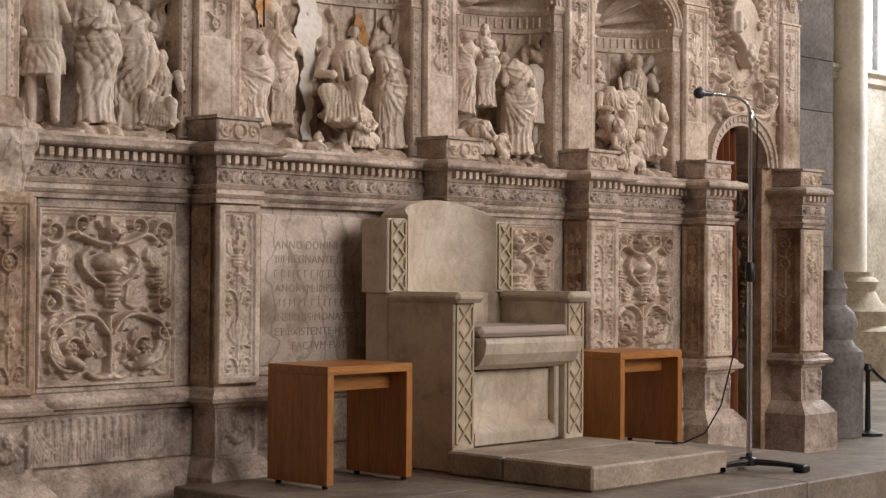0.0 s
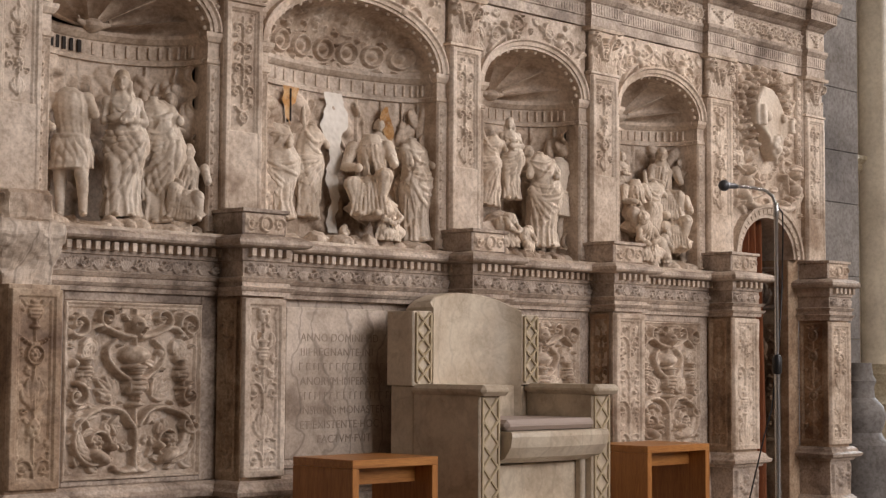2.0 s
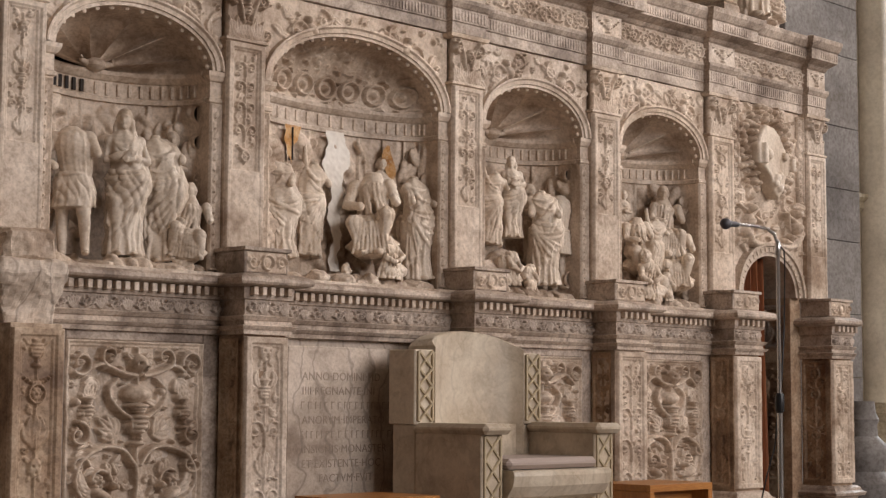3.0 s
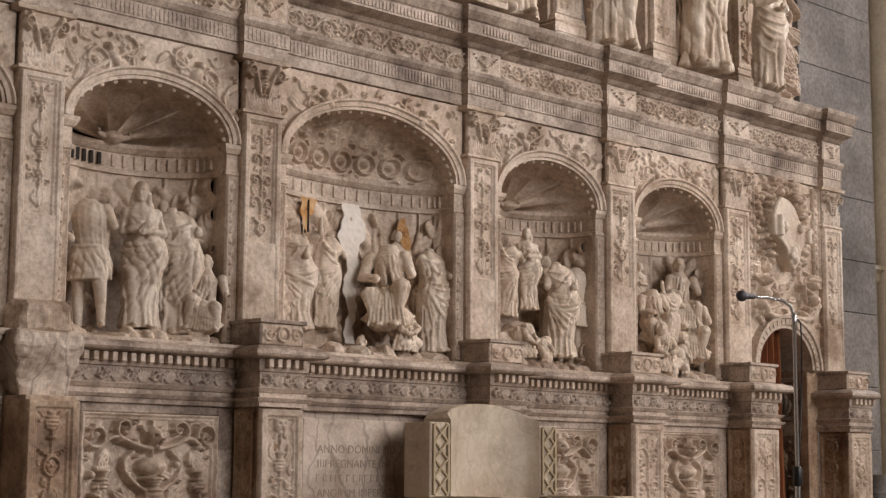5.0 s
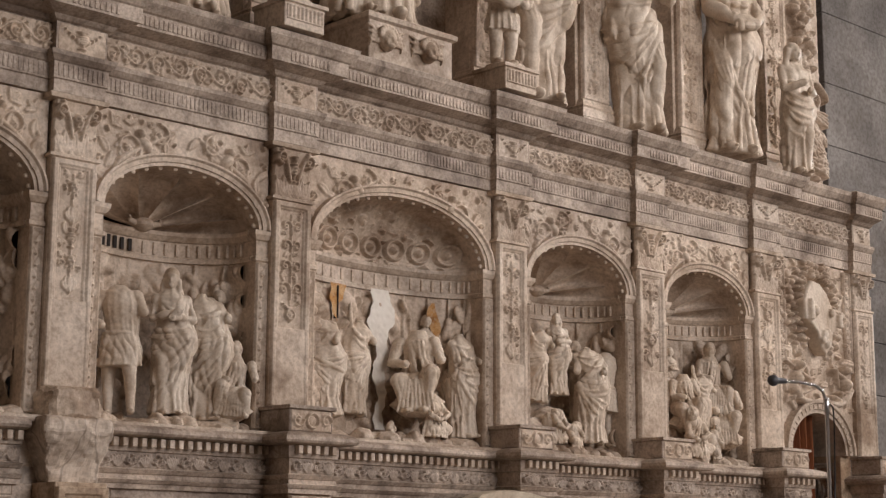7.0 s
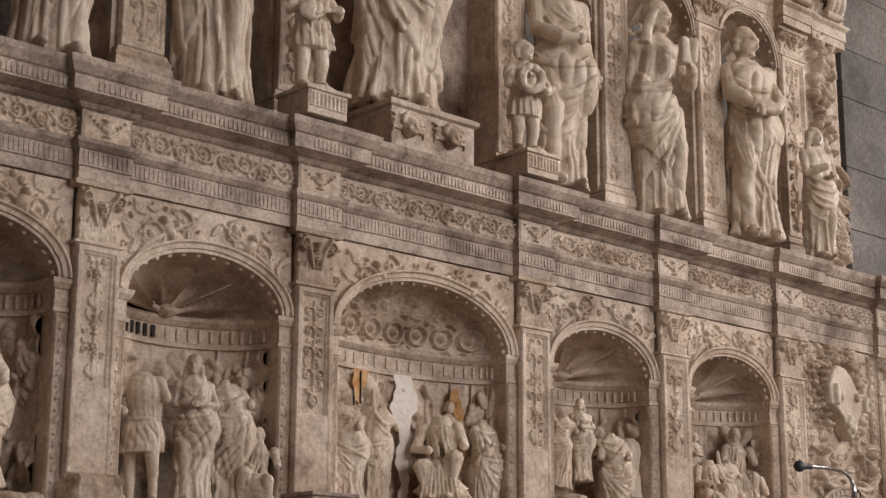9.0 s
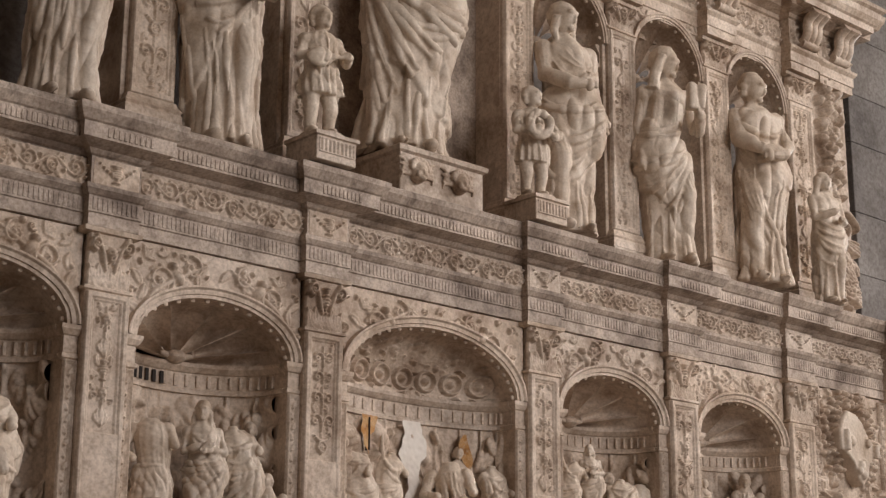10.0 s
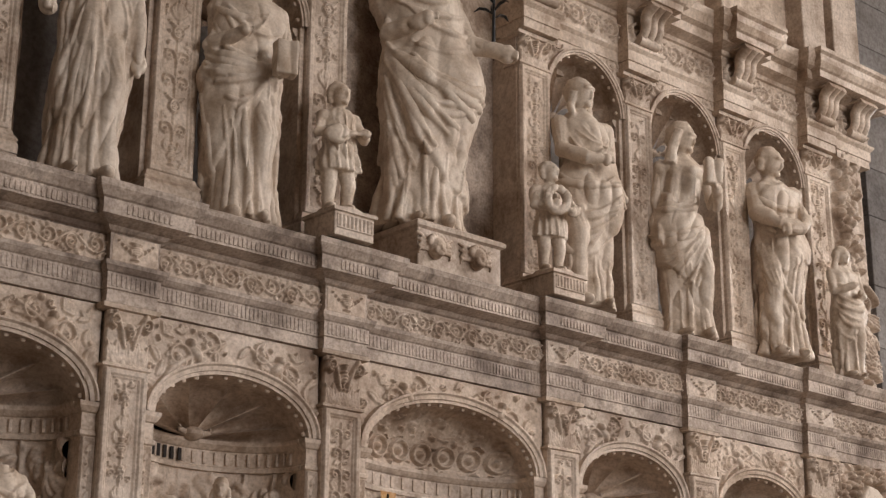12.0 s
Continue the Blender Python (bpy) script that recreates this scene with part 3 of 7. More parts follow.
def grotesque(r, seed, h=0.02):
    """A tall panel: lamp-like stem with a vase, great scrolls, leaf tails and birds, mirrored."""
    w, t, c = r.w, r.h, r.w / 2
    rs = random.Random(seed)
    r.stroke([(c, 0.03 * t), (c, 0.98 * t)], 0.014, 0.009, h * 0.9)
    for q in (1, -1):
        r.stroke([(c + q * 0.02 * w, 0.05 * t), (c + q * 0.08 * w, 0.035 * t), (c + q * 0.13 * w, 0.06 * t)], 0.018, 0.016, h)
        # lower scroll with a bird inside
        r.volute(c + q * 0.27 * w, 0.21 * t, 0.19 * w, 1.25, math.pi / 2, -q, 0.013, h)
        r.stroke([(c + q * 0.02 * w, 0.30 * t), (c + q * 0.1 * w, 0.40 * t), (c + q * 0.27 * w, 0.405 * t), (c + q * 0.4 * w, 0.34 * t)], 0.013, 0.011, h)
        r.dome(c + q * 0.25 * w, 0.13 * t, 0.045 * w, h * 1.5, 1.9, q * 0.5)
        r.dome(c + q * 0.17 * w, 0.185 * t, 0.03 * w, h * 1.5)
        for k in range(5):
            r.leaf(c + q * (0.27 + 0.02 * k) * w, (0.12 + 0.012 * k) * t, (0.25 + 0.2 * k) if q > 0 else math.pi - 0.25 - 0.2 * k, 0.15 * w, 0.05 * w, h * 1.2, q * 0.3)
        # leaf tails that cross the middle
        r.acanthus(c + q * 0.14 * w, 0.47 * t, math.pi / 2 - q * 0.9, 0.17 * w, h, 5, 1.1)
        r.volute(c + q * 0.41 * w, 0.47 * t, 0.075 * w, 1.3, math.pi / 2, q, 0.011, h)
        r.volute(c + q * 0.40 * w, 0.30 * t, 0.06 * w, 1.2, 0, -q, 0.010, h)
        # handles and side cups
        r.stroke([(c + q * 0.05 * w, 0.56 * t), (c + q * 0.16 * w, 0.62 * t), (c + q * 0.22 * w, 0.72 * t), (c + q * 0.14 * w, 0.78 * t)], 0.013, 0.010, h)
        r.vase(c + q * 0.345 * w, 0.51 * t, 0.13 * w, 0.17 * t, h * 1.1)
        r.acanthus(c + q * 0.345 * w, 0.66 * t, math.pi / 2, 0.11 * w, h, 5, 1.0)
        # top scrolls
        r.stroke([(c + q * 0.03 * w, 0.8 * t), (c + q * 0.15 * w, 0.82 * t), (c + q * 0.27 * w, 0.88 * t), (c + q * 0.38 * w, 0.80 * t)], 0.015, 0.011, h * 1.1)
        r.volute(c + q * 0.2 * w, 0.91 * t, 0.07 * w, 1.2, -math.pi / 2, q, 0.011, h)
        r.volute(c + q * 0.40 * w, 0.87 * t, 0.085 * w, 1.3, math.pi, -q, 0.012, h)
        r.acanthus(c + q * 0.30 * w, 0.78 * t, -math.pi / 2 + q * 0.5, 0.13 * w, h, 5, 1.0)
        for k in range(7):
            r.leaf(c + q * rs.uniform(0.1, 0.44) * w, rs.uniform(0.06, 0.92) * t, rs.uniform(0, 6.3), 0.09 * w, 0.045 * w, h * 0.8, rs.uniform(-1.5, 1.5))
            r.dome(c + q * rs.uniform(0.1, 0.46) * w, rs.uniform(0.08, 0.95) * t, 0.012 + 0.008 * rs.random(), h * 0.8)
    r.vase(c, 0.42 * t, 0.22 * w, 0.22 * t, h * 1.6)
    r.dome(c, 0.70 * t, 0.06 * w, h * 1.4, 1.8)
    r.mask(c, 0.86 * t, 0.075 * w, h * 1.3)
    return r


def fluted(r, pitch, h=0.006, top=0.9, bottom=0.12, half=False):
    """A row of upright sunk flutes with round heads."""
    n = max(1, int(r.w / pitch))
    p = r.w / n
    r.z += h
    for k in range(n):
        x = (k + 0.5) * p
        s = np.abs(r.gx[None, :] - x) / (p * 0.27)
        inside = (s < 1) & (r.gy[:, None] > bottom * r.h) & (r.gy[:, None] < top * r.h - (1 - np.sqrt(np.clip(1 - s * s, 0, 1))) * p * 0.27)
        r.z = np.where(inside, h - h * np.sqrt(np.clip(1 - s * s * 0.8, 0, 1)) * (0.4 if half else 1), r.z)
        if half:
            inner = inside & (s < 0.55) & (r.gy[:, None] < 0.5 * r.h)
            r.z = np.where(inner, h * 1.05, r.z)
    return r


def spandrel_carving(r, bay_w, seed, h=0.014):
    """Leafy scrolls, a small winged figure and drops on each side of an arch."""
    rs = random.Random(seed)
    for q in (0, 1):
        x = 0.2 * r.w if q == 0 else 0.8 * r.w
        d = 1 if q == 0 else -1
        r.volute(x - d * 0.02, r.h * 0.62, 0.07, 1.3, -math.pi / 2, d, 0.010, h)
        r.volute(x + d * 0.13, r.h * 0.80, 0.05, 1.2, math.pi / 2, -d, 0.009, h)
        r.stroke([(x - d * 0.1, r.h * 0.12), (x - d * 0.08, r.h * 0.4), (x - d * 0.02, r.h * 0.55), (x + d * 0.1, r.h * 0.72), (x + d * 0.2, r.h * 0.86)], 0.016, 0.009, h * 1.1)
        r.dome(x + d * 0.04, r.h * 0.78, 0.022, h * 1.6)
        r.dome(x + d * 0.06, r.h * 0.68, 0.028, h * 1.5, 1.5, d * -0.7)
        for k in range(6):
            r.leaf(x - d * 0.05 + d * 0.05 * k, r.h * (0.5 + 0.07 * k), rs.uniform(0, 6.3), 0.075, 0.032, h, rs.uniform(-1.4, 1.4))
        for k in range(4):
            r.leaf(x - d * 0.11, r.h * (0.1 + 0.15 * k), math.pi / 2 + d * rs.uniform(-1.2, 0.8), 0.07, 0.035, h, d)
        for k in range(8):
            r.dome(x + rs.uniform(-0.14, 0.2), rs.uniform(0.1, 0.95) * r.h, rs.uniform(0.008, 0.016), h * 0.9)
    return r


def pier_path(y_field, y_front, names, start, end, back=0.0):
    """Plan line of a moulding that breaks forward over the named piers."""
    path = [(start, y_field)]
    for n in names:
        x0, x1 = PIERS[n]
        path += [(x0, y_field), (x0, y_front), (x1, y_front), (x1, y_field)]
    path.append((end, y_field))
    return path


# lower tier: wall, plinth course, piers, panels
g = G()
g.box(1.6, 7.95, 5.535, 6.25, FLOOR, 1.2, 0.001)
part("lower_wall", g, FIELD, altar)
plinth_prof = [(0.07, FLOOR), (0.07, 0.01), (0.05, 0.035), (0.03, 0.06), (0.012, 0.08), (0.0, 0.085), (0.0, 0.288), (0.016, 0.293), (0.02, 0.305), (0.05, 0.315), (0.056, 0.332), (0.036, 0.345), (0.03, 0.36), (0.012, 0.373), (-0.06, 0.376)]
for nm, path in (("plinth_course", pier_path(YF, YL, "noabc", 1.7, 7.6) [:-1] + [(7.705, YF), (7.705, YL), (7.955, YL), (7.955, 5.9)]),
                 ("plinth_course", [(8.71, 5.9), (8.71, YL), (8.94, YL), (8.94, 5.86)])):
    g = G()
    g.sweep(plinth_prof, path, 0.002)
    part(nm, g, GREYED, altar)


def lower_pier(n, mat, seed):
    x0, x1 = PIERS[n]
    g = G()
    g.box(x0, x1, YL + 0.006, 5.56, 0.36, 1.14, 0.003)
    p = part("pier", g, mat, altar, "projecting carved pier")
    r = candelabrum(Relief(x1 - x0 - 0.004, 0.74, 0.0035), seed, 0.011)
    r.crowd(seed, 90, 0.04, 0.011)
    r.border(0.03, 0.011)
    part("ornament", r.worn(0.0015, seed).mesh("ornament", MARBLE if n != "o" else PIER, x0 + 0.002, YL + 0.004, 0.385), None, p)
    r = Relief(x1 - x0 - 0.01, 0.19, 0.004)
    r.garland(0.02, r.w - 0.02, 0.15, 0.09, 0.014, 0.012)
    for q in (0.1, 0.9):
        r.stroke([(q * r.w, 0.17), (q * r.w, 0.03)], 0.016, 0.008, 0.012)
    r.mask(r.w / 2, 0.13, 0.03, 0.01)
    part("garland", r.worn(0.002, seed + 1).mesh("garland", GREYED, x0 + 0.005, YL - 0.002, 0.092), None, p)


for k, n in enumerate("noabcde"):
    lower_pier(n, PIER if n in "noabde" else MARBLE, 20 + k)

LOWER_BAYS = [(2.325, 3.165), (3.385, 4.24), (4.465, 5.605), (5.83, 6.66), (6.90, 7.705)]
for k, (b0, b1) in enumerate(LOWER_BAYS):
    r = fluted(Relief(b1 - b0 - 0.012, 0.196, 0.0035), 0.037, 0.010, 0.93, 0.1, True)
    if k == 1:
        for q in range(7):
            r.leaf(0.02 + 0.012 * q, 0.17, -math.pi / 2 + 0.16 * q - 0.5, 0.2, 0.03, 0.02, 0.12 * q)
    part("fluted_band", r.worn(0.0025, k).mesh("fluted_band", GREYED, b0 + 0.006, YF - 0.002, 0.089), None, altar)
    if k == 2:
        continue
    x0, x1 = b0 + 0.115, b1 - 0.085
    r = grotesque(Relief(x1 - x0, 0.70, 0.0034, 2.3), 40 + k, 0.024)
    r.crowd(44 + k, 260, 0.07, 0.02).crowd(47 + k, 200, 0.04, 0.016)
    r.border(0.012, 0.012, 1.0)
    p = part("carved_panel", r.worn(0.002, 50 + k).mesh("carved_panel", MARBLE, x0, 5.532, 0.395), None, altar, "panel of vases, scrolls and birds in relief")
    g = G()
    for a, b, c, d in ((b0, x0, 0.375, 1.137), (x1, b1, 0.375, 1.137)):
        g.box(a, b, 5.515, 5.545, c, d, 0.004)
    g.box(x0, x1, 5.515, 5.545, 1.094, 1.137, 0.004)
    g.box(x0, x1, 5.515, 5.545, 0.375, 0.396, 0.004)
    part("panel_frame", g, GREYED, altar)

# inscription
g = G()
g.box(4.60, 5.52, 5.505, 5.55, 0.44, 1.10, 0.006)
ins = part("inscription_tablet", g, FIELD, altar, "veined marble tablet with a worn Latin inscription")
g = G()
g.sweep([(0.0, 0.40), (0.02, 0.405), (0.03, 0.42), (0.015, 0.44), (0, 0.45)], [(4.47, 5.53), (5.60, 5.53)])
g.box(4.467, 4.60, 5.512, 5.545, 0.376, 1.137, 0.004)
g.box(5.52, 5.60, 5.512, 5.545, 0.376, 1.137, 0.004)
part("panel_frame", g, GREYED, altar)
LINES = ["ANNO·DOMINI·MD", "IIII·REGNANTE·INI", "", "ANORVM·IMPERATO", "", "INSIGNIS·MONASTER", "ET·EXISTENTE·HOC", "FACTVM·FVIT"]
for k, line in enumerate(LINES):
    z = 0.952 - 0.0635 * k
    if line:
        cu = bpy.data.curves.new("letters", "FONT")
        cu.body, cu.size, cu.extrude, cu.space_character = line, 0.05, 0.0005, 1.08
        cu.materials.append(INK)
        t = new("letters", cu)
        t.matrix_world = pose(4.685 + (0.1 if k == 7 else 0.0), 5.5038, z, 90, 0, 0)
        t.parent = ins
    else:
        g = G()
        x, rs = 4.68, random.Random(k)
        while x < 5.38:
            w = rs.uniform(0.014, 0.03)
            g.box(x, x + 0.005, 5.5040, 5.506, z, z + 0.033, 0.0005)
            g.box(x + 0.005, x + w * 0.7, 5.5040, 5.506, z + 0.029, z + 0.033, 0.0005)
            x += w + 0.012
        part("letter_row", g, INK, ins)

# lower entablature
LOW_PROF = [(-0.05, 1.130), (0.016, 1.132), (0.018, 1.150), (0.026, 1.153), (0.036, 1.166), (0.014, 1.170), (0.014, 1.188), (0.022, 1.191), (0.034, 1.206), (0.006, 1.211), (0.006, 1.274), (0.018, 1.277), (0.02, 1.290), (0.022, 1.327), (0.055, 1.331), (0.075, 1.336), (0.082, 1.346), (0.08, 1.360), (0.062, 1.372), (0.02, 1.384), (-0.2, 1.388)]
low_path = [(3.42, YF)] + pier_path(YF, YL, "abc", 3.42, 7.6)[1:-1] + [(7.705, YF), (7.705, YL), (7.955, YL), (7.955, 5.8)]
entab = None
dent_mesh = None
for path in (low_path, [(1.7, YF), (3.10, YF)], [(8.71, 5.9), (8.71, YL), (8.95, YL)]):
    g = G()
    g.sweep(LOW_PROF, path, 0.002)
    entab = part("lower_entablature", g, GREYED, altar, "dusty moulded cornice with dentils and leaf frieze")
    if dent_mesh is None:
        gd = G()
        gd.box(-0.0115, 0.0115, -0.024, 0.01, 0, 0.034, 0.002)
        dent_mesh = gd.mesh("dentil", MARBLE)
    for (xa, ya), (xb, yb) in zip(path, path[1:]):
        if abs(ya - yb) < 1e-6 and xb > xa:
            n = max(1, int((xb - xa) / 0.043))
            for i in range(n):
                d = part("dentil", dent_mesh, None, entab)
                d.matrix_world = pose(xa + (i + 0.5) * (xb - xa) / n, ya - 0.024, 1.2925)
            r = palmettes(Relief(xb - xa - 0.004, 0.06, 0.0026), int(xa * 10), 0.012).crowd(int(xa * 7), 260, 0.026, 0.011).crowd(int(xa * 3), 200, 0.014, 0.009)
            part("frieze", r.worn(0.0015, int(xa * 9)).mesh("frieze", GREYED, xa + 0.002, ya - 0.0085, 1.2125), None, entab)
g = G()
g.add([(x, y, z) for x0, x1, y0, z in ((3.20, 3.405, 5.45, 1.13), (3.17, 3.40, 5.42, 1.22), (3.12, 3.415, 5.36, 1.33), (3.13, 3.41, 5.37, 1.38)) for x, y in ((x0, 5.58), (x0, y0), (x1, y0), (x1, 5.58))], [(4 * i + j, 4 * i + (j + 1) % 4, 4 * i + 4 + (j + 1) % 4, 4 * i + 4 + j) for i in range(3) for j in range(4)] + [(3, 2, 1, 0), (12, 13, 14, 15)])


def roughen(g, mat, name, amount, cuts=0.02, seed=0):
    """A broken lump: the gathered solids fused into one skin and chipped."""
    me = fuse(g, cuts)
    n = len(me.vertices)
    co = np.empty(n * 3, np.float32)
    me.vertices.foreach_get("co", co)
    co = co.reshape(-1, 3)
    for i in range(n):
        p = Vector(co[i]) * 14 + Vector((seed, 0, 0))
        q = noise.noise_vector(p) + 0.5 * noise.noise_vector(p * 2.7)
        co[i] += np.array(q) * amount
    me.vertices.foreach_set("co", co.reshape(-1))
    me.name = name
    me.materials.clear()
    me.materials.append(mat)
    me.polygons.foreach_set("use_smooth", [False] * len(me.polygons))
    me.update()
    return me


def lattice_noise(p, seed):
    """Smooth noise from 0 to 1 at many places at once."""
    table = np.random.RandomState(seed % 977).rand(32, 32, 32)
    i = np.floor(p).astype(int)
    f = p - i
    f = f * f * (3 - 2 * f)
    out = 0
    for dx in (0, 1):
        for dy in (0, 1):
            for dz in (0, 1):
                w = (f[:, 0] if dx else 1 - f[:, 0]) * (f[:, 1] if dy else 1 - f[:, 1]) * (f[:, 2] if dz else 1 - f[:, 2])
                out = out + w * table[(i[:, 0] + dx) % 32, (i[:, 1] + dy) % 32, (i[:, 2] + dz) % 32]
    return out


def billow(n):
    """Round swells parted by sharp creases."""
    return np.clip(np.abs(2 * n - 1) * 1.6, 0, 1) ** 0.65


def settle(me, seed, H, kind, rounds):
    """Soften the joins of the fused solids, then work fine creases, curls and chips into the skin."""
    n = len(me.vertices)
    co = np.empty(n * 3, np.float32)
    me.vertices.foreach_get("co", co)
    co = co.reshape(-1, 3).astype(float)
    e = np.empty(len(me.edges) * 2, np.int32)
    me.edges.foreach_get("vertices", e)
    e = e.reshape(-1, 2)
    deg = np.bincount(e.ravel(), minlength=n)[:, None]
    for _ in range(rounds):
        acc = np.zeros_like(co)
        for k in range(3):
            acc[:, k] = np.bincount(e[:, 0], co[e[:, 1], k], n) + np.bincount(e[:, 1], co[e[:, 0], k], n)
        co = 0.55 * co + 0.45 * acc / np.maximum(1, deg)
    me.vertices.foreach_set("co", co.reshape(-1).astype(np.float32))
    me.update()
    nr = np.empty(n * 3, np.float32)
    me.vertices.foreach_get("normal", nr)
    nr = nr.reshape(-1, 3)
    u = co / H
    z = u[:, 2]
    warp = np.stack([lattice_noise(u * 3 + 7, seed + k) for k in range(3)], -1) - 0.5
    w = u + 0.3 * warp + 9
    crease = billow(lattice_noise(w * np.array([17, 17, 4]), seed + 8)) - 0.45
    curls = billow(lattice_noise(w * 40, seed + 11)) - 0.45
    chips = lattice_noise(u * 38 + 3, seed + 9) - 0.5
    cloth = {"robe": np.clip((0.8 - z) * 14, 0, 1), "child": np.clip((z - 0.28) * 12, 0, 1) * np.clip((0.8 - z) * 12, 0, 1),
             "heap": np.ones(n), "nude": np.clip((z - 0.36) * 20, 0, 1) * np.clip((0.6 - z) * 20, 0, 1), "bare": np.zeros(n)}[kind]
    hair = np.clip((co[:, 1] / H + 0.01) * 30, 0, 1) * np.clip((z - 0.84) * 30, 0, 1) if kind in ("robe", "child") else 0.0
    d = cloth * crease * (0.014 if kind != "heap" else 0.03) + hair * curls * 0.012 + chips * 0.006
    co = co + nr * (d * H)[:, None]
    me.vertices.foreach_set("co", co.reshape(-1).astype(np.float32))
    me.polygons.foreach_set("use_smooth", [True] * len(me.polygons))
    me.update()


def fuse(g, voxel):
    """All solids of g as one closed skin."""
    tmp = new("tmp", g.mesh("tmp", MARBLE))
    m = tmp.modifiers.new("skin", "REMESH")
    m.mode, m.voxel_size = "VOXEL", voxel
    me = bpy.data.meshes.new_from_object(tmp.evaluated_get(bpy.context.evaluated_depsgraph_get()))
    old = tmp.data
    bpy.data.objects.remove(tmp)
    bpy.data.meshes.remove(old)
    return me


part("broken_stone", roughen(g, FIELD, "broken_stone", 0.012, 0.011, 3), None, altar, "rough broken stone where the cornice is lost")

# middle tier
g = G()
g.box(1.6, 8.95, 5.95, 6.25, 1.2, 5.6, 0.001)
part("backing_wall", g, ASHLAR, altar)
g = G()
g.box(1.7, 7.95, 5.455, 5.96, 1.36, 1.387, 0.004)
g.box(1.7, 7.95, 5.53, 5.96, 1.2, 1.37, 0.004)
part("ledge", g, MARBLE, altar)
SPRING = 2.245
BAYS = [("n", "o", 0.21, "shell"), ("o", "a", 0.205, "shell"), ("a", "b", 0.27, "coffer"), ("b", "c", 0.21, "shell"), ("c", "d", 0.205, "shell")]


def arch_ring(g, cx, zs, a, b, prof, n=40):
    """A moulded band round a half ellipse: (outward, y) pairs."""
    verts = []
    for i in range(n + 1):
        th = math.pi * i / n
        for o, y in prof:
            q = noise.noise(Vector((th * 20, o * 60, cx * 7))) * 0.0012
            verts.append((cx - (a + o + q) * math.cos(th), y + q, zs + (b + o + q) * math.sin(th)))
    k = len(prof)
    g.add(verts, [(i * k + j, (i + 1) * k + j, (i + 1) * k + (j + 1), i * k + j + 1) for i in range(n) for j in range(k - 1)])


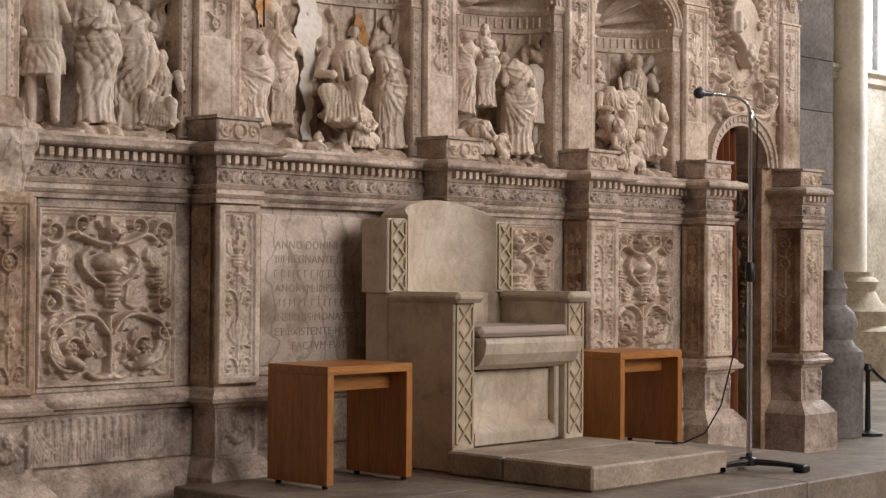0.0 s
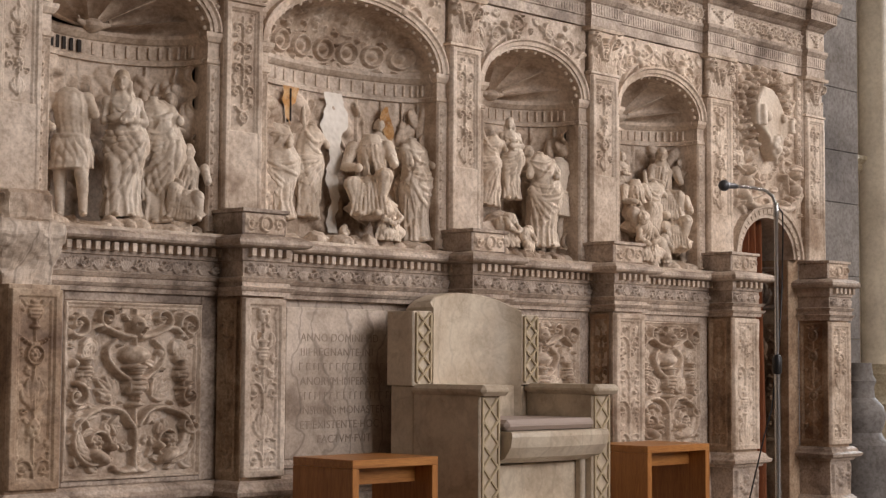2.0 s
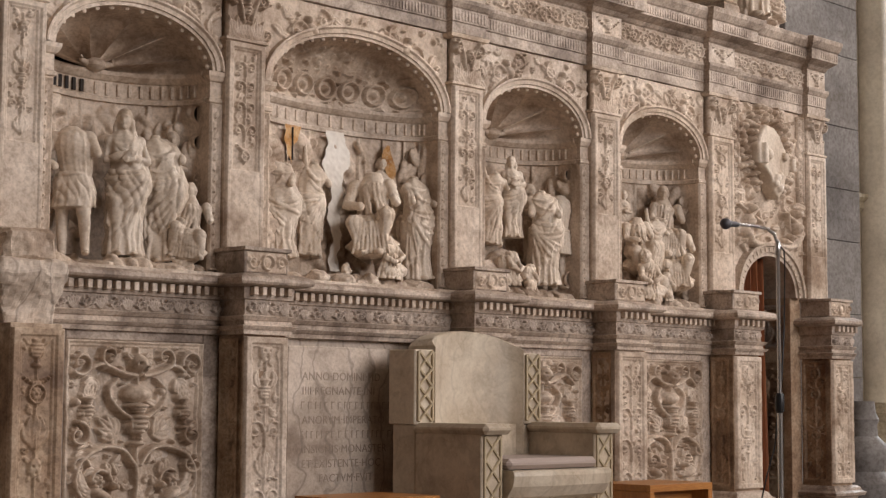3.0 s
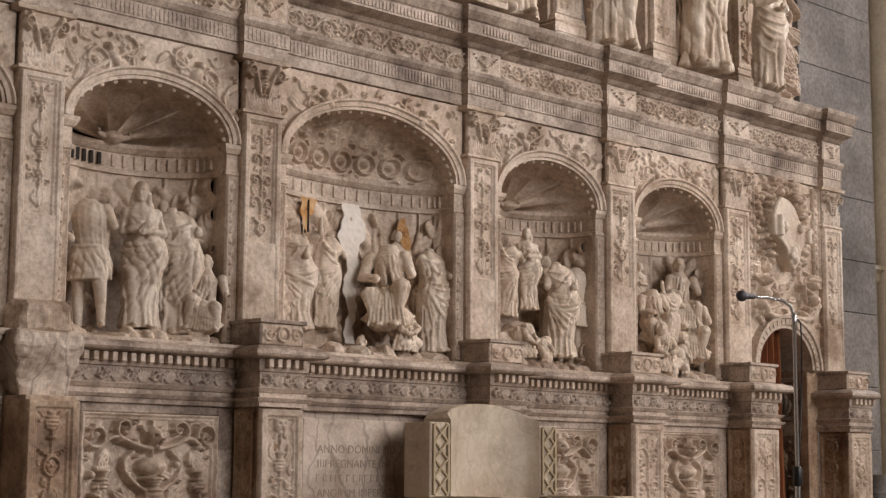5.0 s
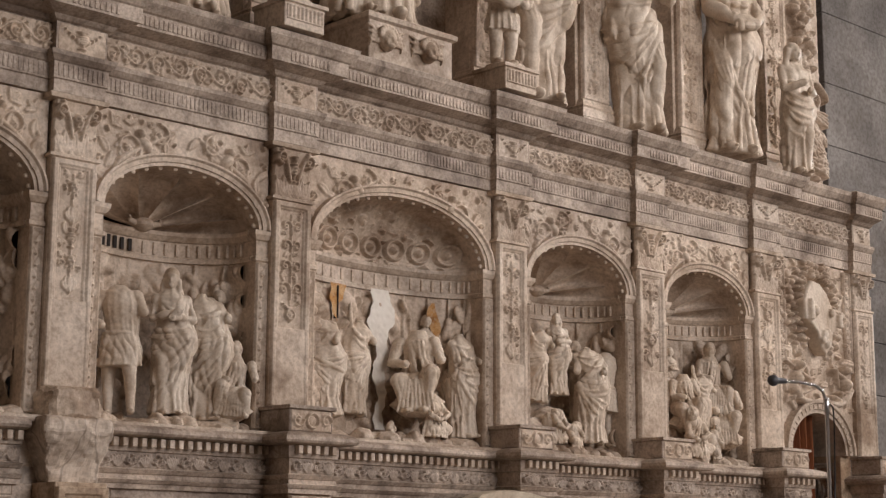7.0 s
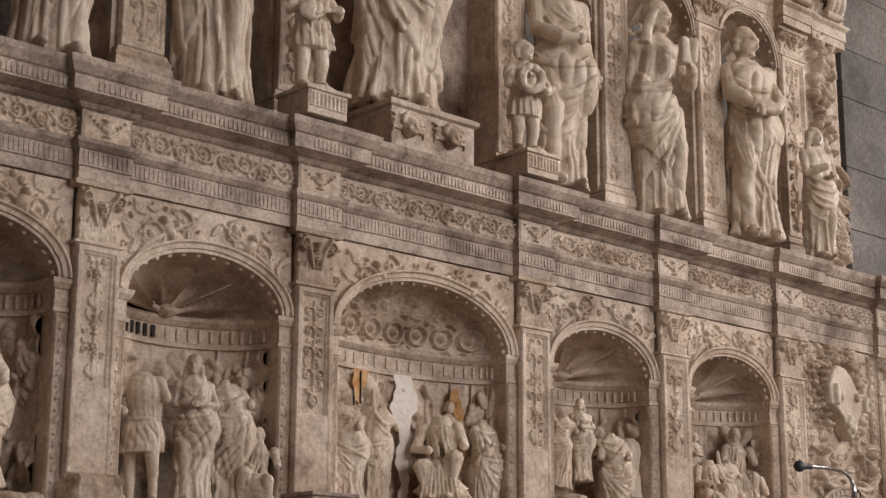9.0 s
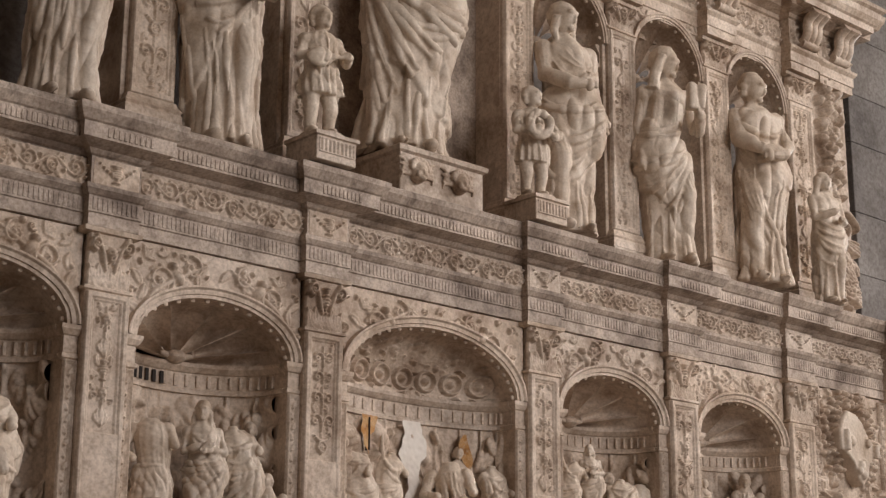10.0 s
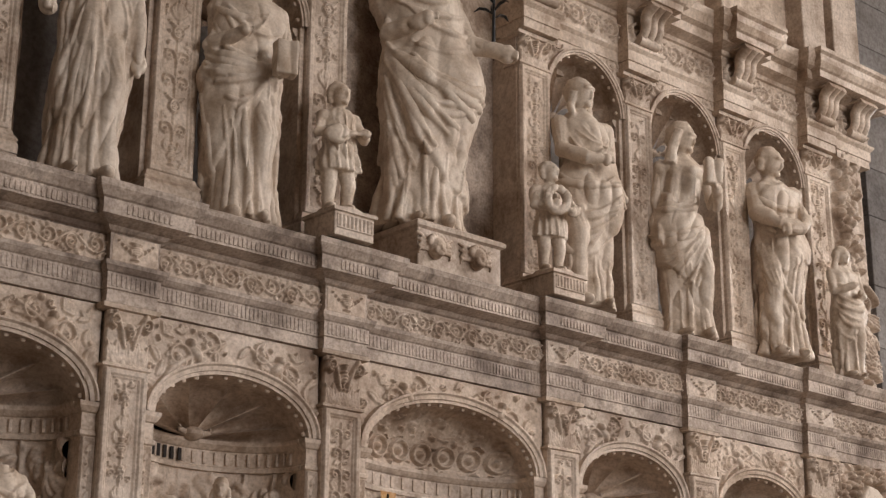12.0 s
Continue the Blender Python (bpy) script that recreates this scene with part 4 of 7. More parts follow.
def niche(bay, x0, x1, z0, zs, b, yf, depth, kind, seed, mat=MARBLE, dark=0):
    """A hollow with a curved back, a fluted inner cornice, and a shell or coffers above."""
    cx, a = (x0 + x1) / 2, (x1 - x0) / 2
    st = 0.07
    # curved back, carved with a low landscape of rocks, huts and drapery
    r = Relief(math.pi * a, zs - 0.13 - z0, 0.007)
    rs = random.Random(seed)
    if kind != "plain":
        for k in range(150):
            r.dome(rs.uniform(0, r.w), rs.uniform(0.05, 0.95) * r.h, rs.uniform(0.012, 0.045), rs.uniform(0.008, 0.026), rs.uniform(1, 2.4), rs.uniform(0, 3))
        for k in range(int(r.w / 0.16)):
            x = 0.08 + 0.16 * k
            r.stroke([(x, 0.5 * r.h), (x, 0.99 * r.h)], 0.007, 0.007, 0.012)
        for k in range(22):
            x = rs.uniform(0.1, 0.9) * r.w
            r.stroke([(x, rs.uniform(0.3, 0.6) * r.h), (x + rs.uniform(-0.05, 0.05), rs.uniform(0.6, 0.98) * r.h)], 0.012, 0.006, 0.012)
    r.worn(0.003, seed)

    def bend(xx, zz, hh):
        th = xx / r.w * math.pi
        return np.stack([cx - (a - hh) * np.cos(th), yf + st + (depth - hh) * np.sin(th), zz + z0], -1)

    p = part("niche", r.mesh("niche", mat, 0, 0, 0, None, bend), None, bay, "curved niche back carved in low relief" if kind != "plain" else "")
    path = [(x0, yf + 0.02)] + [(cx - a * math.cos(t), yf + st + depth * math.sin(t)) for t in np.linspace(0, math.pi, 28)] + [(x1, yf + 0.02)]
    path = [(x, y) for x, y in path]
    g = G()
    g.sweep([(-0.02, zs - 0.135), (0.016, zs - 0.132), (0.016, zs - 0.115), (0.006, zs - 0.11), (0.006, zs - 0.045), (0.014, zs - 0.04), (0.03, zs - 0.02), (0.032, zs - 0.004), (-0.02, zs)], path, 0.001, 0.2)
    band = part("inner_cornice", g, mat, p)
    g = G()
    n = 22
    for i in range(n):
        t = math.pi * (i + 0.5) / n
        px, py = cx - (a - 0.012) * math.cos(t), yf + st + (depth - 0.012) * math.sin(t)
        g.box(px - 0.0075, px + 0.0075, py - 0.001, py + 0.008, zs - 0.104, zs - 0.052, 0.002)
    part("flute_row", g, mat, p)
    # black blocks paint the shade of open slots between some flutes
    if dark:
        for i in range(dark):
            t = 0.75 + 0.115 * i
            px, py = cx - (a - 0.016) * math.cos(t), yf + st + (depth - 0.016) * math.sin(t)
            g = G()
            g.box(px - 0.008, px + 0.008, py - 0.004, py + 0.004, zs - 0.104, zs - 0.052, 0.001)
            part("dark_slot", g, SHADE_IRON, p)
    # half dome: ribs fan out from a knot at its foot, or round coffers in rows
    nt, nf = (108, 30) if kind != "coffer" else (220, 70)
    verts = []
    for i in range(nf + 1):
        q = max(0.0, i / nf)
        for j in range(nt + 1):
            t = math.pi * j / nt
            u, w = -q * math.cos(t), q * math.sin(t)
            y = depth * math.sqrt(max(0.0, 1 - q * q))
            if kind == "coffer":
                best = 9.0
                for c in range(7):
                    best = min(best, math.hypot(u - (c - 3) * 0.27, (w - 0.27) * 0.6))
                y -= 0.024 * max(0.0, 1 - ((best - 0.098) / 0.022) ** 2) + 0.03 * max(0.0, 1 - (best / 0.045) ** 2)
                if w > 0.5 or best > 0.14:
                    y -= 0.05 * max(0.0, noise.noise(Vector((u * 9, w * 8, 3.0))) + 0.5 * noise.noise(Vector((u * 21, w * 17, 5.0))) - 0.05)
            else:
                rib = abs(math.sin(t * 5.5)) ** 0.55
                y += (0.15 * rib - 0.15) * math.sqrt(q) * (1 - q ** 8)
            verts.append((cx + a * u, yf + st + y, zs + b * w))
    g = G()
    g.add(verts, [(i * (nt + 1) + j, i * (nt + 1) + j + 1, (i + 1) * (nt + 1) + j + 1, (i + 1) * (nt + 1) + j) for i in range(nf) for j in range(nt)])
    g.add([(cx - a * math.cos(t), y, zs + b * math.sin(t)) for t in np.linspace(0, math.pi, 41) for y in (yf, yf + st + 0.002)], [(2 * i, 2 * i + 1, 2 * i + 3, 2 * i + 2) for i in range(40)])
    part("shell" if kind != "coffer" else "coffered_dome", g, mat, p, "", True)
    if kind != "coffer":
        g = G()
        g.ball((cx, yf + st + depth * 0.86, zs + 0.012), (0.05, 0.05, 0.03), None, 14)
        for k in (-1, 1):
            g.tube([(cx + k * 0.03, yf + st + depth * 0.84, zs + 0.012), (cx + k * 0.075, yf + st + depth * 0.8, zs + 0.02), (cx + k * 0.08, yf + st + depth * 0.8, zs + 0.04)], 0.016, 0.008)
        part("shell_knot", g, mat, p, "", True)
    # lappets under the arch
    g = G()
    m = max(9, int(a * 44))
    for i in range(m):
        t = math.pi * (i + 0.5) / m
        g.ball((cx - (a - 0.004) * math.cos(t), yf + 0.014, zs + (b - 0.004) * math.sin(t)), (0.014, 0.010, 0.012), None, 8)
    part("lappets", g, mat, p, "", True)
    return p


def pilaster(parent, x0, x1, yf, z0, z1, seed, carved=1.0, mat=MARBLE, base=False):
    """A flat pilaster with a sunk carved field, plain marble below where the carving is lost."""
    g = G()
    g.box(x0, x1, yf + 0.008, yf + 0.12, z0, z1, 0.003)
    p = part("pilaster", g, mat, parent)
    w, h = x1 - x0 - 0.003, z1 - z0 - 0.006
    r = Relief(w, h, 0.0034)
    top = Relief(w - 0.05, h * carved - 0.04, 0.0034)
    candelabrum(top, seed, 0.012).crowd(seed, 90, 0.04, 0.011)
    oy, ox = r.ny + 1 - (top.ny + 1) - int(0.03 / 0.0034), (r.nx - top.nx) // 2
    r.z[max(0, oy):oy + top.ny + 1, ox:ox + top.nx + 1] = top.z[:r.z[max(0, oy):oy + top.ny + 1].shape[0], :]
    r.border(0.024, 0.010)
    if carved < 0.95:
        yy = r.gy[:, None] < h * (1 - carved)
        xx = (r.gx[None, :] > 0.02) & (r.gx[None, :] < w - 0.02)
        r.z = np.where(yy & xx, 0.008, r.z)
    part("ornament", r.worn(0.0012, seed).mesh("ornament", mat, x0 + 0.0015, yf + 0.006, z0 + 0.003), None, p)
    if base:
        g = G()
        g.sweep([(0.03, z0 - 0.1), (0.03, z0 - 0.06), (0.024, z0 - 0.05), (0.03, z0 - 0.04), (0.016, z0 - 0.02), (0.01, z0), (-0.02, z0 + 0.004)], [(x0, yf + 0.12), (x0, yf), (x1, yf), (x1, yf + 0.12)])
        part("base", g, mat, p)
    return p


def capital(parent, x0, x1, yf, z0, z1, seed, mat=MARBLE):
    """A leafy capital with corner scrolls under a thin abacus."""
    cx, w, h = (x0 + x1) / 2, x1 - x0, z1 - z0
    g = G()
    g.box(x0 + 0.01, x1 - 0.01, yf + 0.02, yf + 0.12, z0, z1, 0.006)
    g.sweep([(0.0, z0 - 0.012), (0.014, z0 - 0.006), (0.012, z0 + 0.006), (0, z0 + 0.01)], [(x0, yf + 0.12), (x0, yf + 0.004), (x1, yf + 0.004), (x1, yf + 0.12)])
    g.sweep([(0.0, z1 - 0.03), (0.03, z1 - 0.024), (0.034, z1 - 0.006), (0.0, z1)], [(x0, yf + 0.12), (x0, yf + 0.01), (x1, yf + 0.01), (x1, yf + 0.12)])
    p = part("capital", g, mat, parent)
    r = Relief(w - 0.004, h - 0.03, 0.0034)
    for k in range(-2, 3):
        r.acanthus(r.w / 2 + k * w * 0.2, 0.004, math.pi / 2 - 0.1 * k, h * 0.4, 0.015, 5, 0.9)
    for q in (1, -1):
        r.volute(r.w / 2 + q * w * 0.36, h * 0.7, w * 0.14, 1.4, -math.pi / 2, q, 0.009, 0.02)
        r.stroke([(r.w / 2 + q * 0.02, h * 0.3), (r.w / 2 + q * w * 0.2, h * 0.62), (r.w / 2 + q * w * 0.36, h * 0.84)], 0.012, 0.01, 0.017)
    (r.mask(r.w / 2, h * 0.55, w * 0.17, 0.02) if seed % 2 else r.vase(r.w / 2, h * 0.3, w * 0.3, h * 0.45, 0.02))
    r.z += 0.012 * (r.gy[:, None] / r.h) ** 2
    part("leaves", r.worn(0.0015, seed).mesh("leaves", mat, x0 + 0.002, yf + 0.012, z0 + 0.004), None, p)
    return p


for k, n in enumerate("noabcde"):
    x0, x1 = PIERS[n]
    x0, x1 = x0 + 0.012, x1 - 0.012
    if n == "e":
        x0, x1 = 8.735, 8.93
    pilaster(altar, x0, x1, YM, 1.497, 2.388, 60 + k, {"n": 1.0, "o": 0.62, "a": 0.62, "b": 0.66, "c": 0.6, "d": 0.75, "e": 0.7}[n], MARBLE)
    capital(altar, x0, x1, YM, 2.396, 2.643, 70 + k)
    if n in "abcde":
        g = G()
        g.box(PIERS[n][0] - 0.004, PIERS[n][1] + 0.004, YL + 0.002, 5.56, 1.386, 1.478, 0.004)
        g.sweep([(0, 1.476), (0.012, 1.48), (0.012, 1.494), (-0.03, 1.498)], [(PIERS[n][0], 5.56), (PIERS[n][0], YL), (PIERS[n][1], YL), (PIERS[n][1], 5.56)])
        p = part("pedestal", g, GREYED, altar)
        r = Relief(PIERS[n][1] - PIERS[n][0] - 0.01, 0.088, 0.0032)
        r.ring(r.w / 2, 0.044, 0.03, 0.006, 0.01).dome(r.w / 2, 0.044, 0.022, 0.006)
        for q in (1, -1):
            r.volute(r.w / 2 + q * 0.075, 0.044, 0.03, 1.2, 0, q, 0.006, 0.009)
        part("ornament", r.worn(0.001, k).mesh("ornament", MARBLE, PIERS[n][0] + 0.005, YL - 0.001, 1.389), None, p)
g = G()
g.box(3.17, 3.38, 5.40, 5.6, 1.37, 1.5, 0.02)
part("broken_pedestal", roughen(g, MARBLE, "broken_pedestal", 0.012, 0.01, 8), None, altar)

for k, (l, rr, b, kind) in enumerate(BAYS):
    x0, x1 = PIERS[l][1] - 0.012, PIERS[rr][0] + 0.012
    a0, a1 = x0 + 0.058, x1 - 0.058
    cx, a = (a0 + a1) / 2, (a1 - a0) / 2
    bay = niche(altar, a0, a1, 1.42, SPRING, b, YS, 0.17 if kind == "coffer" else 0.26, kind, 80 + k, MARBLE, {1: 7, 3: 5}.get(k, 0))
    s = spandrel_carving(Relief(x1 - x0, 2.64 - SPRING, 0.0038), x1 - x0, 90 + k).crowd(95 + k, 150, 0.055, 0.013)
    part("spandrel", s.worn(0.0015, 90 + k).mesh("spandrel", MARBLE, x0, YS, SPRING, lambda X, Z, cx=cx, a=a, b=b: ((X - cx) / (a + 0.012)) ** 2 + ((Z - SPRING) / (b + 0.012)) ** 2 > 1), None, altar, "spandrel carved with scrolls and winged figures")
    g = G()
    arch_ring(g, cx, SPRING, a, b, [(0.0, YS + 0.01), (0.0, YS - 0.016), (0.014, YS - 0.016), (0.016, YS - 0.024), (0.034, YS - 0.026), (0.042, YS - 0.036), (0.05, YS - 0.036), (0.052, YS + 0.004)])
    part("arch_moulding", g, MARBLE, altar)
    for s0, s1 in ((x0, a0), (a1, x1)):
        r = Relief(s1 - s0, SPRING - 0.135 - 1.40, 0.0034)
        for i in range(int(r.h / 0.045)):
            y = 0.02 + 0.045 * i
            r.leaf(r.w / 2, y, math.pi / 2 + (0.5 if i % 2 else -0.5), 0.038, 0.018, 0.007)
            r.dome(r.w / 2, y, 0.006, 0.008)
        r.border(0.010, 0.008)
        part("jamb", r.worn(0.001, i).mesh("jamb", MARBLE, s0, YS, 1.40), None, altar)
        g = G()
        g.sweep([(0, SPRING - 0.137), (0.012, SPRING - 0.13), (0.012, SPRING - 0.115), (0.004, SPRING - 0.11), (0.004, SPRING - 0.045), (0.012, SPRING - 0.04), (0.024, SPRING - 0.02), (0.026, SPRING - 0.002), (-0.02, SPRING)], [(s0, YS + 0.1), (s0, YS), (s1, YS), (s1, YS + 0.1)] if s0 == x0 else [(s0, YS + 0.1), (s0, YS), (s1, YS)])
        g.box(s0, s1, YS + 0.002, YS + 0.09, 1.38, SPRING + 0.002, 0.001)
        part("impost", g, MARBLE, altar)

# middle entablature
MID_PROF = [(-0.04, 2.640), (0.006, 2.642), (0.006, 2.692), (0.013, 2.696), (0.013, 2.760), (0.02, 2.765), (0.034, 2.785), (0.036, 2.802), (0.004, 2.807), (0.004, 2.924), (0.018, 2.93), (0.034, 2.946), (0.05, 2.95), (0.098, 2.966), (0.102, 3.026), (0.112, 3.032), (0.135, 3.066), (0.14, 3.09), (0.11, 3.104), (-0.35, 3.108)]
mid_path = pier_path(YS - 0.006, YM - 0.006, "noabcd", 1.7, 8.6)[:-1] + [(8.735, YS - 0.006), (8.735, YM - 0.006), (8.93, YM - 0.006)]
g = G()
g.sweep(MID_PROF, mid_path, 0.0025)
entab2 = part("middle_entablature", g, GREYED, altar, "moulded cornice with fluted bands and a scroll frieze")
g1, g2 = G(), G()
for (xa, ya), (xb, yb) in zip(mid_path, mid_path[1:]):
    if abs(ya - yb) < 1e-6:
        n = max(2, int((xb - xa) / 0.021))
        for i in range(n):
            x = xa + (i + 0.5) * (xb - xa) / n
            g1.box(x - 0.0055, x + 0.0055, ya - 0.0155, ya - 0.01, 2.704, 2.754, 0.0015)
        n = max(2, int((xb - xa) / 0.022))
        for i in range(n):
            x = xa + (i + 0.5) * (xb - xa) / n
            g2.box(x - 0.0075, x + 0.0075, ya - 0.1035, ya - 0.095, 2.976, 3.016, 0.002)
        r = Relief(xb - xa - 0.003, 0.114, 0.0034)
        if xb - xa < 0.3:
            r.vase(r.w / 2, 0.02, 0.09, 0.07, 0.012)
            r.garland(0.03, r.w - 0.03, 0.09, 0.04, 0.008, 0.009)
        else:
            rinceau(r, int(xa * 31), 0.013).crowd(int(xa * 13), 160, 0.032, 0.012)
        part("frieze", r.worn(0.0015, int(xa * 17)).mesh("frieze", MARBLE, xa + 0.0015, ya - 0.0065, 2.8085), None, entab2)
tagged(part("flute_row", g1, GREYED, entab2), kind="stuff")
tagged(part("flute_row", g2, GREYED, entab2), kind="stuff")

# door bay
g = G()
g.box(7.955, 8.06, 5.56, 5.96, FLOOR, 1.52, 0.004)
g.box(8.60, 8.71, 5.56, 5.96, FLOOR, 1.52, 0.004)
part("door_jamb", g, PIER, altar)
cx, a, b = 8.325, 0.275, 0.235
r = Relief(8.735 - 7.943, 2.64 - 1.50, 0.0038)
for q in (1, -1):
    for k in range(15):
        t = 0.12 + k * 0.172
        for j in range(4):
            r.dome(0.365 + q * (0.19 + 0.034 * j) * math.sin(t + 0.05 * (j % 2)) + rnd(-0.012, 0.012), 0.83 + (0.215 + 0.032 * j) * math.cos(t) + rnd(-0.012, 0.012), rnd(0.016, 0.029), rnd(0.03, 0.055) - 0.006 * j)
        r.leaf(0.365 + q * 0.3 * math.sin(t), 0.83 + 0.32 * math.cos(t), rnd(0, 6.3), 0.07, 0.03, 0.025, rnd(-1, 1))
    r.dome(0.39 + q * 0.25, 0.42, 0.05, 0.06).dome(0.39 + q * 0.24, 0.50, 0.035, 0.065)
    r.stroke([(0.39 + q * 0.27, 0.36), (0.39 + q * 0.2, 0.29), (0.39 + q * 0.1, 0.3)], 0.035, 0.02, 0.05)
    r.stroke([(0.39 + q * 0.26, 0.44), (0.39 + q * 0.15, 0.5)], 0.022, 0.015, 0.05)
    for k in range(5):
        r.stroke([(0.39 + q * rnd(0.12, 0.3), rnd(0.3, 0.5)), (0.39 + q * rnd(0.14, 0.33), rnd(0.3, 0.55))], 0.018, 0.010, 0.045)
    for k in range(22):
        r.leaf(0.39 + q * rnd(0.12, 0.34), rnd(0.28, 0.62), rnd(0, 6.3), 0.09, 0.04, 0.03, rnd(-1, 1))
r.crowd(77, 160, 0.05, 0.022)
r.worn(0.002, 5)
part("door_bay_relief", r.mesh("door_bay_relief", MARBLE, 7.943, YS, 1.50, lambda X, Z: (((X - cx) / (a + 0.01)) ** 2 + ((Z - 1.5) / (b + 0.01)) ** 2 > 1) | (Z < 1.5)), None, altar, "garland of fruit and two seated children in relief")
g = G()
arch_ring(g, cx, 1.50, a, b, [(0.0, YS + 0.4), (0.0, YS - 0.03), (0.02, YS - 0.03), (0.022, YS - 0.042), (0.055, YS - 0.042), (0.06, YS - 0.055), (0.078, YS - 0.055), (0.08, YS + 0.004)])
part("door_arch", g, MARBLE, altar, "round arch with a row of carved tongues")
g = G()
for i in range(22):
    t = math.pi * (i + 0.5) / 22
    g.tube([(cx - (a + 0.026) * math.cos(t), YS - 0.042, 1.5 + (b + 0.026) * math.sin(t)), (cx - (a + 0.052) * math.cos(t), YS - 0.044, 1.5 + (b + 0.052) * math.sin(t))], 0.007, 0.005, 6)
part("tongue_row", g, MARBLE, altar)
# oval shield
g = G()
ring = [(8.21, 2.51), (8.30, 2.50), (8.37, 2.45), (8.43, 2.37), (8.49, 2.33), (8.50, 2.26), (8.43, 2.21), (8.41, 2.13), (8.344, 2.07), (8.29, 2.12), (8.26, 2.20), (8.19, 2.25), (8.125, 2.27), (8.115, 2.38), (8.16, 2.46)]
nn = len(ring)
verts = []
for s, y in ((0.97, 5.55), (1.0, 5.50), (0.99, 5.47), (0.95, 5.458)):
    verts += [(8.31 + (u - 8.31) * s, y + 0.05 * (u - 8.31), 2.30 + (w - 2.30) * s) for u, w in ring]
g.add(verts, [(i * nn + j, i * nn + (j + 1) % nn, (i + 1) * nn + (j + 1) % nn, (i + 1) * nn + j) for i in range(3) for j in range(nn)] + [tuple(reversed(range(nn))), tuple(range(3 * nn, 4 * nn))])
g.tube([(8.175, 5.447, 2.27), (8.17, 5.44, 2.33), (8.175, 5.447, 2.39)], 0.026, 0.022, 10)
g.tube([(8.485, 5.46, 2.25), (8.485, 5.455, 2.33)], 0.024, 0.02, 10)
for u, w, d in ((8.24, 2.33, 0.028), (8.40, 2.33, 0.026), (8.32, 2.19, 0.03), (8.34, 2.14, 0.026), (8.30, 2.16, 0.022), (8.35, 2.21, 0.022)):
    g.ball((u, 5.45, w), (d, 0.02, d * 1.1), None, 10)
me = fuse(g, 0.0055)
settle(me, 44, 0.4, "bare", 1)
me.materials.clear()
me.materials.append(FIGURE)
part("shield", me, None, altar, "broken pale shield with rolled edges")
for x in (7.965, 8.66):
    r = Relief(0.07, 0.62, 0.0034)
    for i in range(11):
        r.rosette(0.035, 0.03 + 0.055 * i, 0.02, 0.010)
    r.border(0.008, 0.008)
    part("jamb", r.mesh("jamb", MARBLE, x, YS - 0.012, 2.0), None, altar)
# a cloth curtain hangs in the doorway, the deep reveal beside it is carved
CURTAIN = wood("orange-brown curtain cloth", (0.27, 0.095, 0.035), (0.16, 0.052, 0.02), 0.85)
g = G()
nx, nz = 90, 24
verts = []
for i in range(nz + 1):
    f = i / nz
    for j in range(nx + 1):
        u = j / nx
        x = 8.062 + (0.375 + 0.03 * f) * u
        y = 5.64 + 0.022 * math.sin(u * 34 + 0.8 * math.sin(3 * f)) + 0.012 * math.sin(u * 71 + 2 * f)
        verts.append((x, y, 1.74 - 1.93 * f))
g.add(verts, [(i * (nx + 1) + j, (i + 1) * (nx + 1) + j, (i + 1) * (nx + 1) + j + 1, i * (nx + 1) + j + 1) for i in range(nz) for j in range(nx)])
curtain = solid("curtain", g, CURTAIN, "orange-brown cloth curtain hanging in the dark doorway", "curtain", smooth=True)
thick = curtain.modifiers.new("cloth", "SOLIDIFY")
thick.thickness = 0.006
# black sheet: the doorway's inner shade put into colour
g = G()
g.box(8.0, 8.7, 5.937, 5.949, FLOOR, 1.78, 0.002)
part("doorway_back", g, SHADE_IRON, altar)


def facing_west(x, y0):
    """Turns a carved sheet to look along the wall from the plane at x, running back from y0."""
    return lambda xx, zz, hh: np.stack([x - hh, y0 + xx, zz], -1)


for x, y0, w, z0, h, mat, seed in ((8.598, 5.60, 0.33, 0.40, 0.72, PIER, 151), (8.598, 5.60, 0.33, 1.20, 0.26, GREYED, 152), (8.708, 5.375, 0.17, 0.40, 0.72, PIER, 153), (7.703, 5.375, 0.125, 0.40, 0.72, PIER, 154), (6.658, 5.375, 0.125, 0.40, 0.72, PIER, 155), (5.603, 5.375, 0.125, 0.40, 0.72, PIER, 156), (4.238, 5.375, 0.125, 0.40, 0.72, PIER, 157)):
    r = candelabrum(Relief(w, h, 0.004), seed, 0.009).crowd(seed, 60, 0.04, 0.009)
    r.border(0.016, 0.008)
    r.z -= 0.003
    r.worn(0.0015, seed)
    part("reveal_panel", r.mesh("reveal_panel", mat, 0, 0, z0, None, facing_west(x - 0.002, y0)), None, altar, "carved side panel")

# top tier
TOPS = [(2.55, 2.77), (3.41, 3.63), (4.225, 4.45), (5.615, 5.825), (6.433, 6.642), (7.268, 7.48), (8.088, 8.33)]
for k, (x0, x1) in enumerate(TOPS):
    pilaster(altar, x0, x1, YT, 3.30, 4.46, 120 + k, 1.0, MARBLE, True)
    g = G()
    g.box(x0 - 0.03, x1 + 0.03, YT - 0.03, 5.96, 3.105, 3.20, 0.004)
    part("plinth", g, MARBLE, altar)
    capital(altar, x0, x1, YT, 4.47, 4.65, 131 + k)
g = G()
g.box(4.45, 5.615, 5.88, 5.96, 3.1, 5.2, 0.003)
part("central_recess", g, GREYED, altar)
g = G()
g.box(4.42, 4.452, 5.70, 5.885, 3.105, 5.2, 0.003)
g.box(5.612, 5.645, 5.70, 5.885, 3.105, 5.2, 0.003)
part("recess_reveal", g, MARBLE, altar)
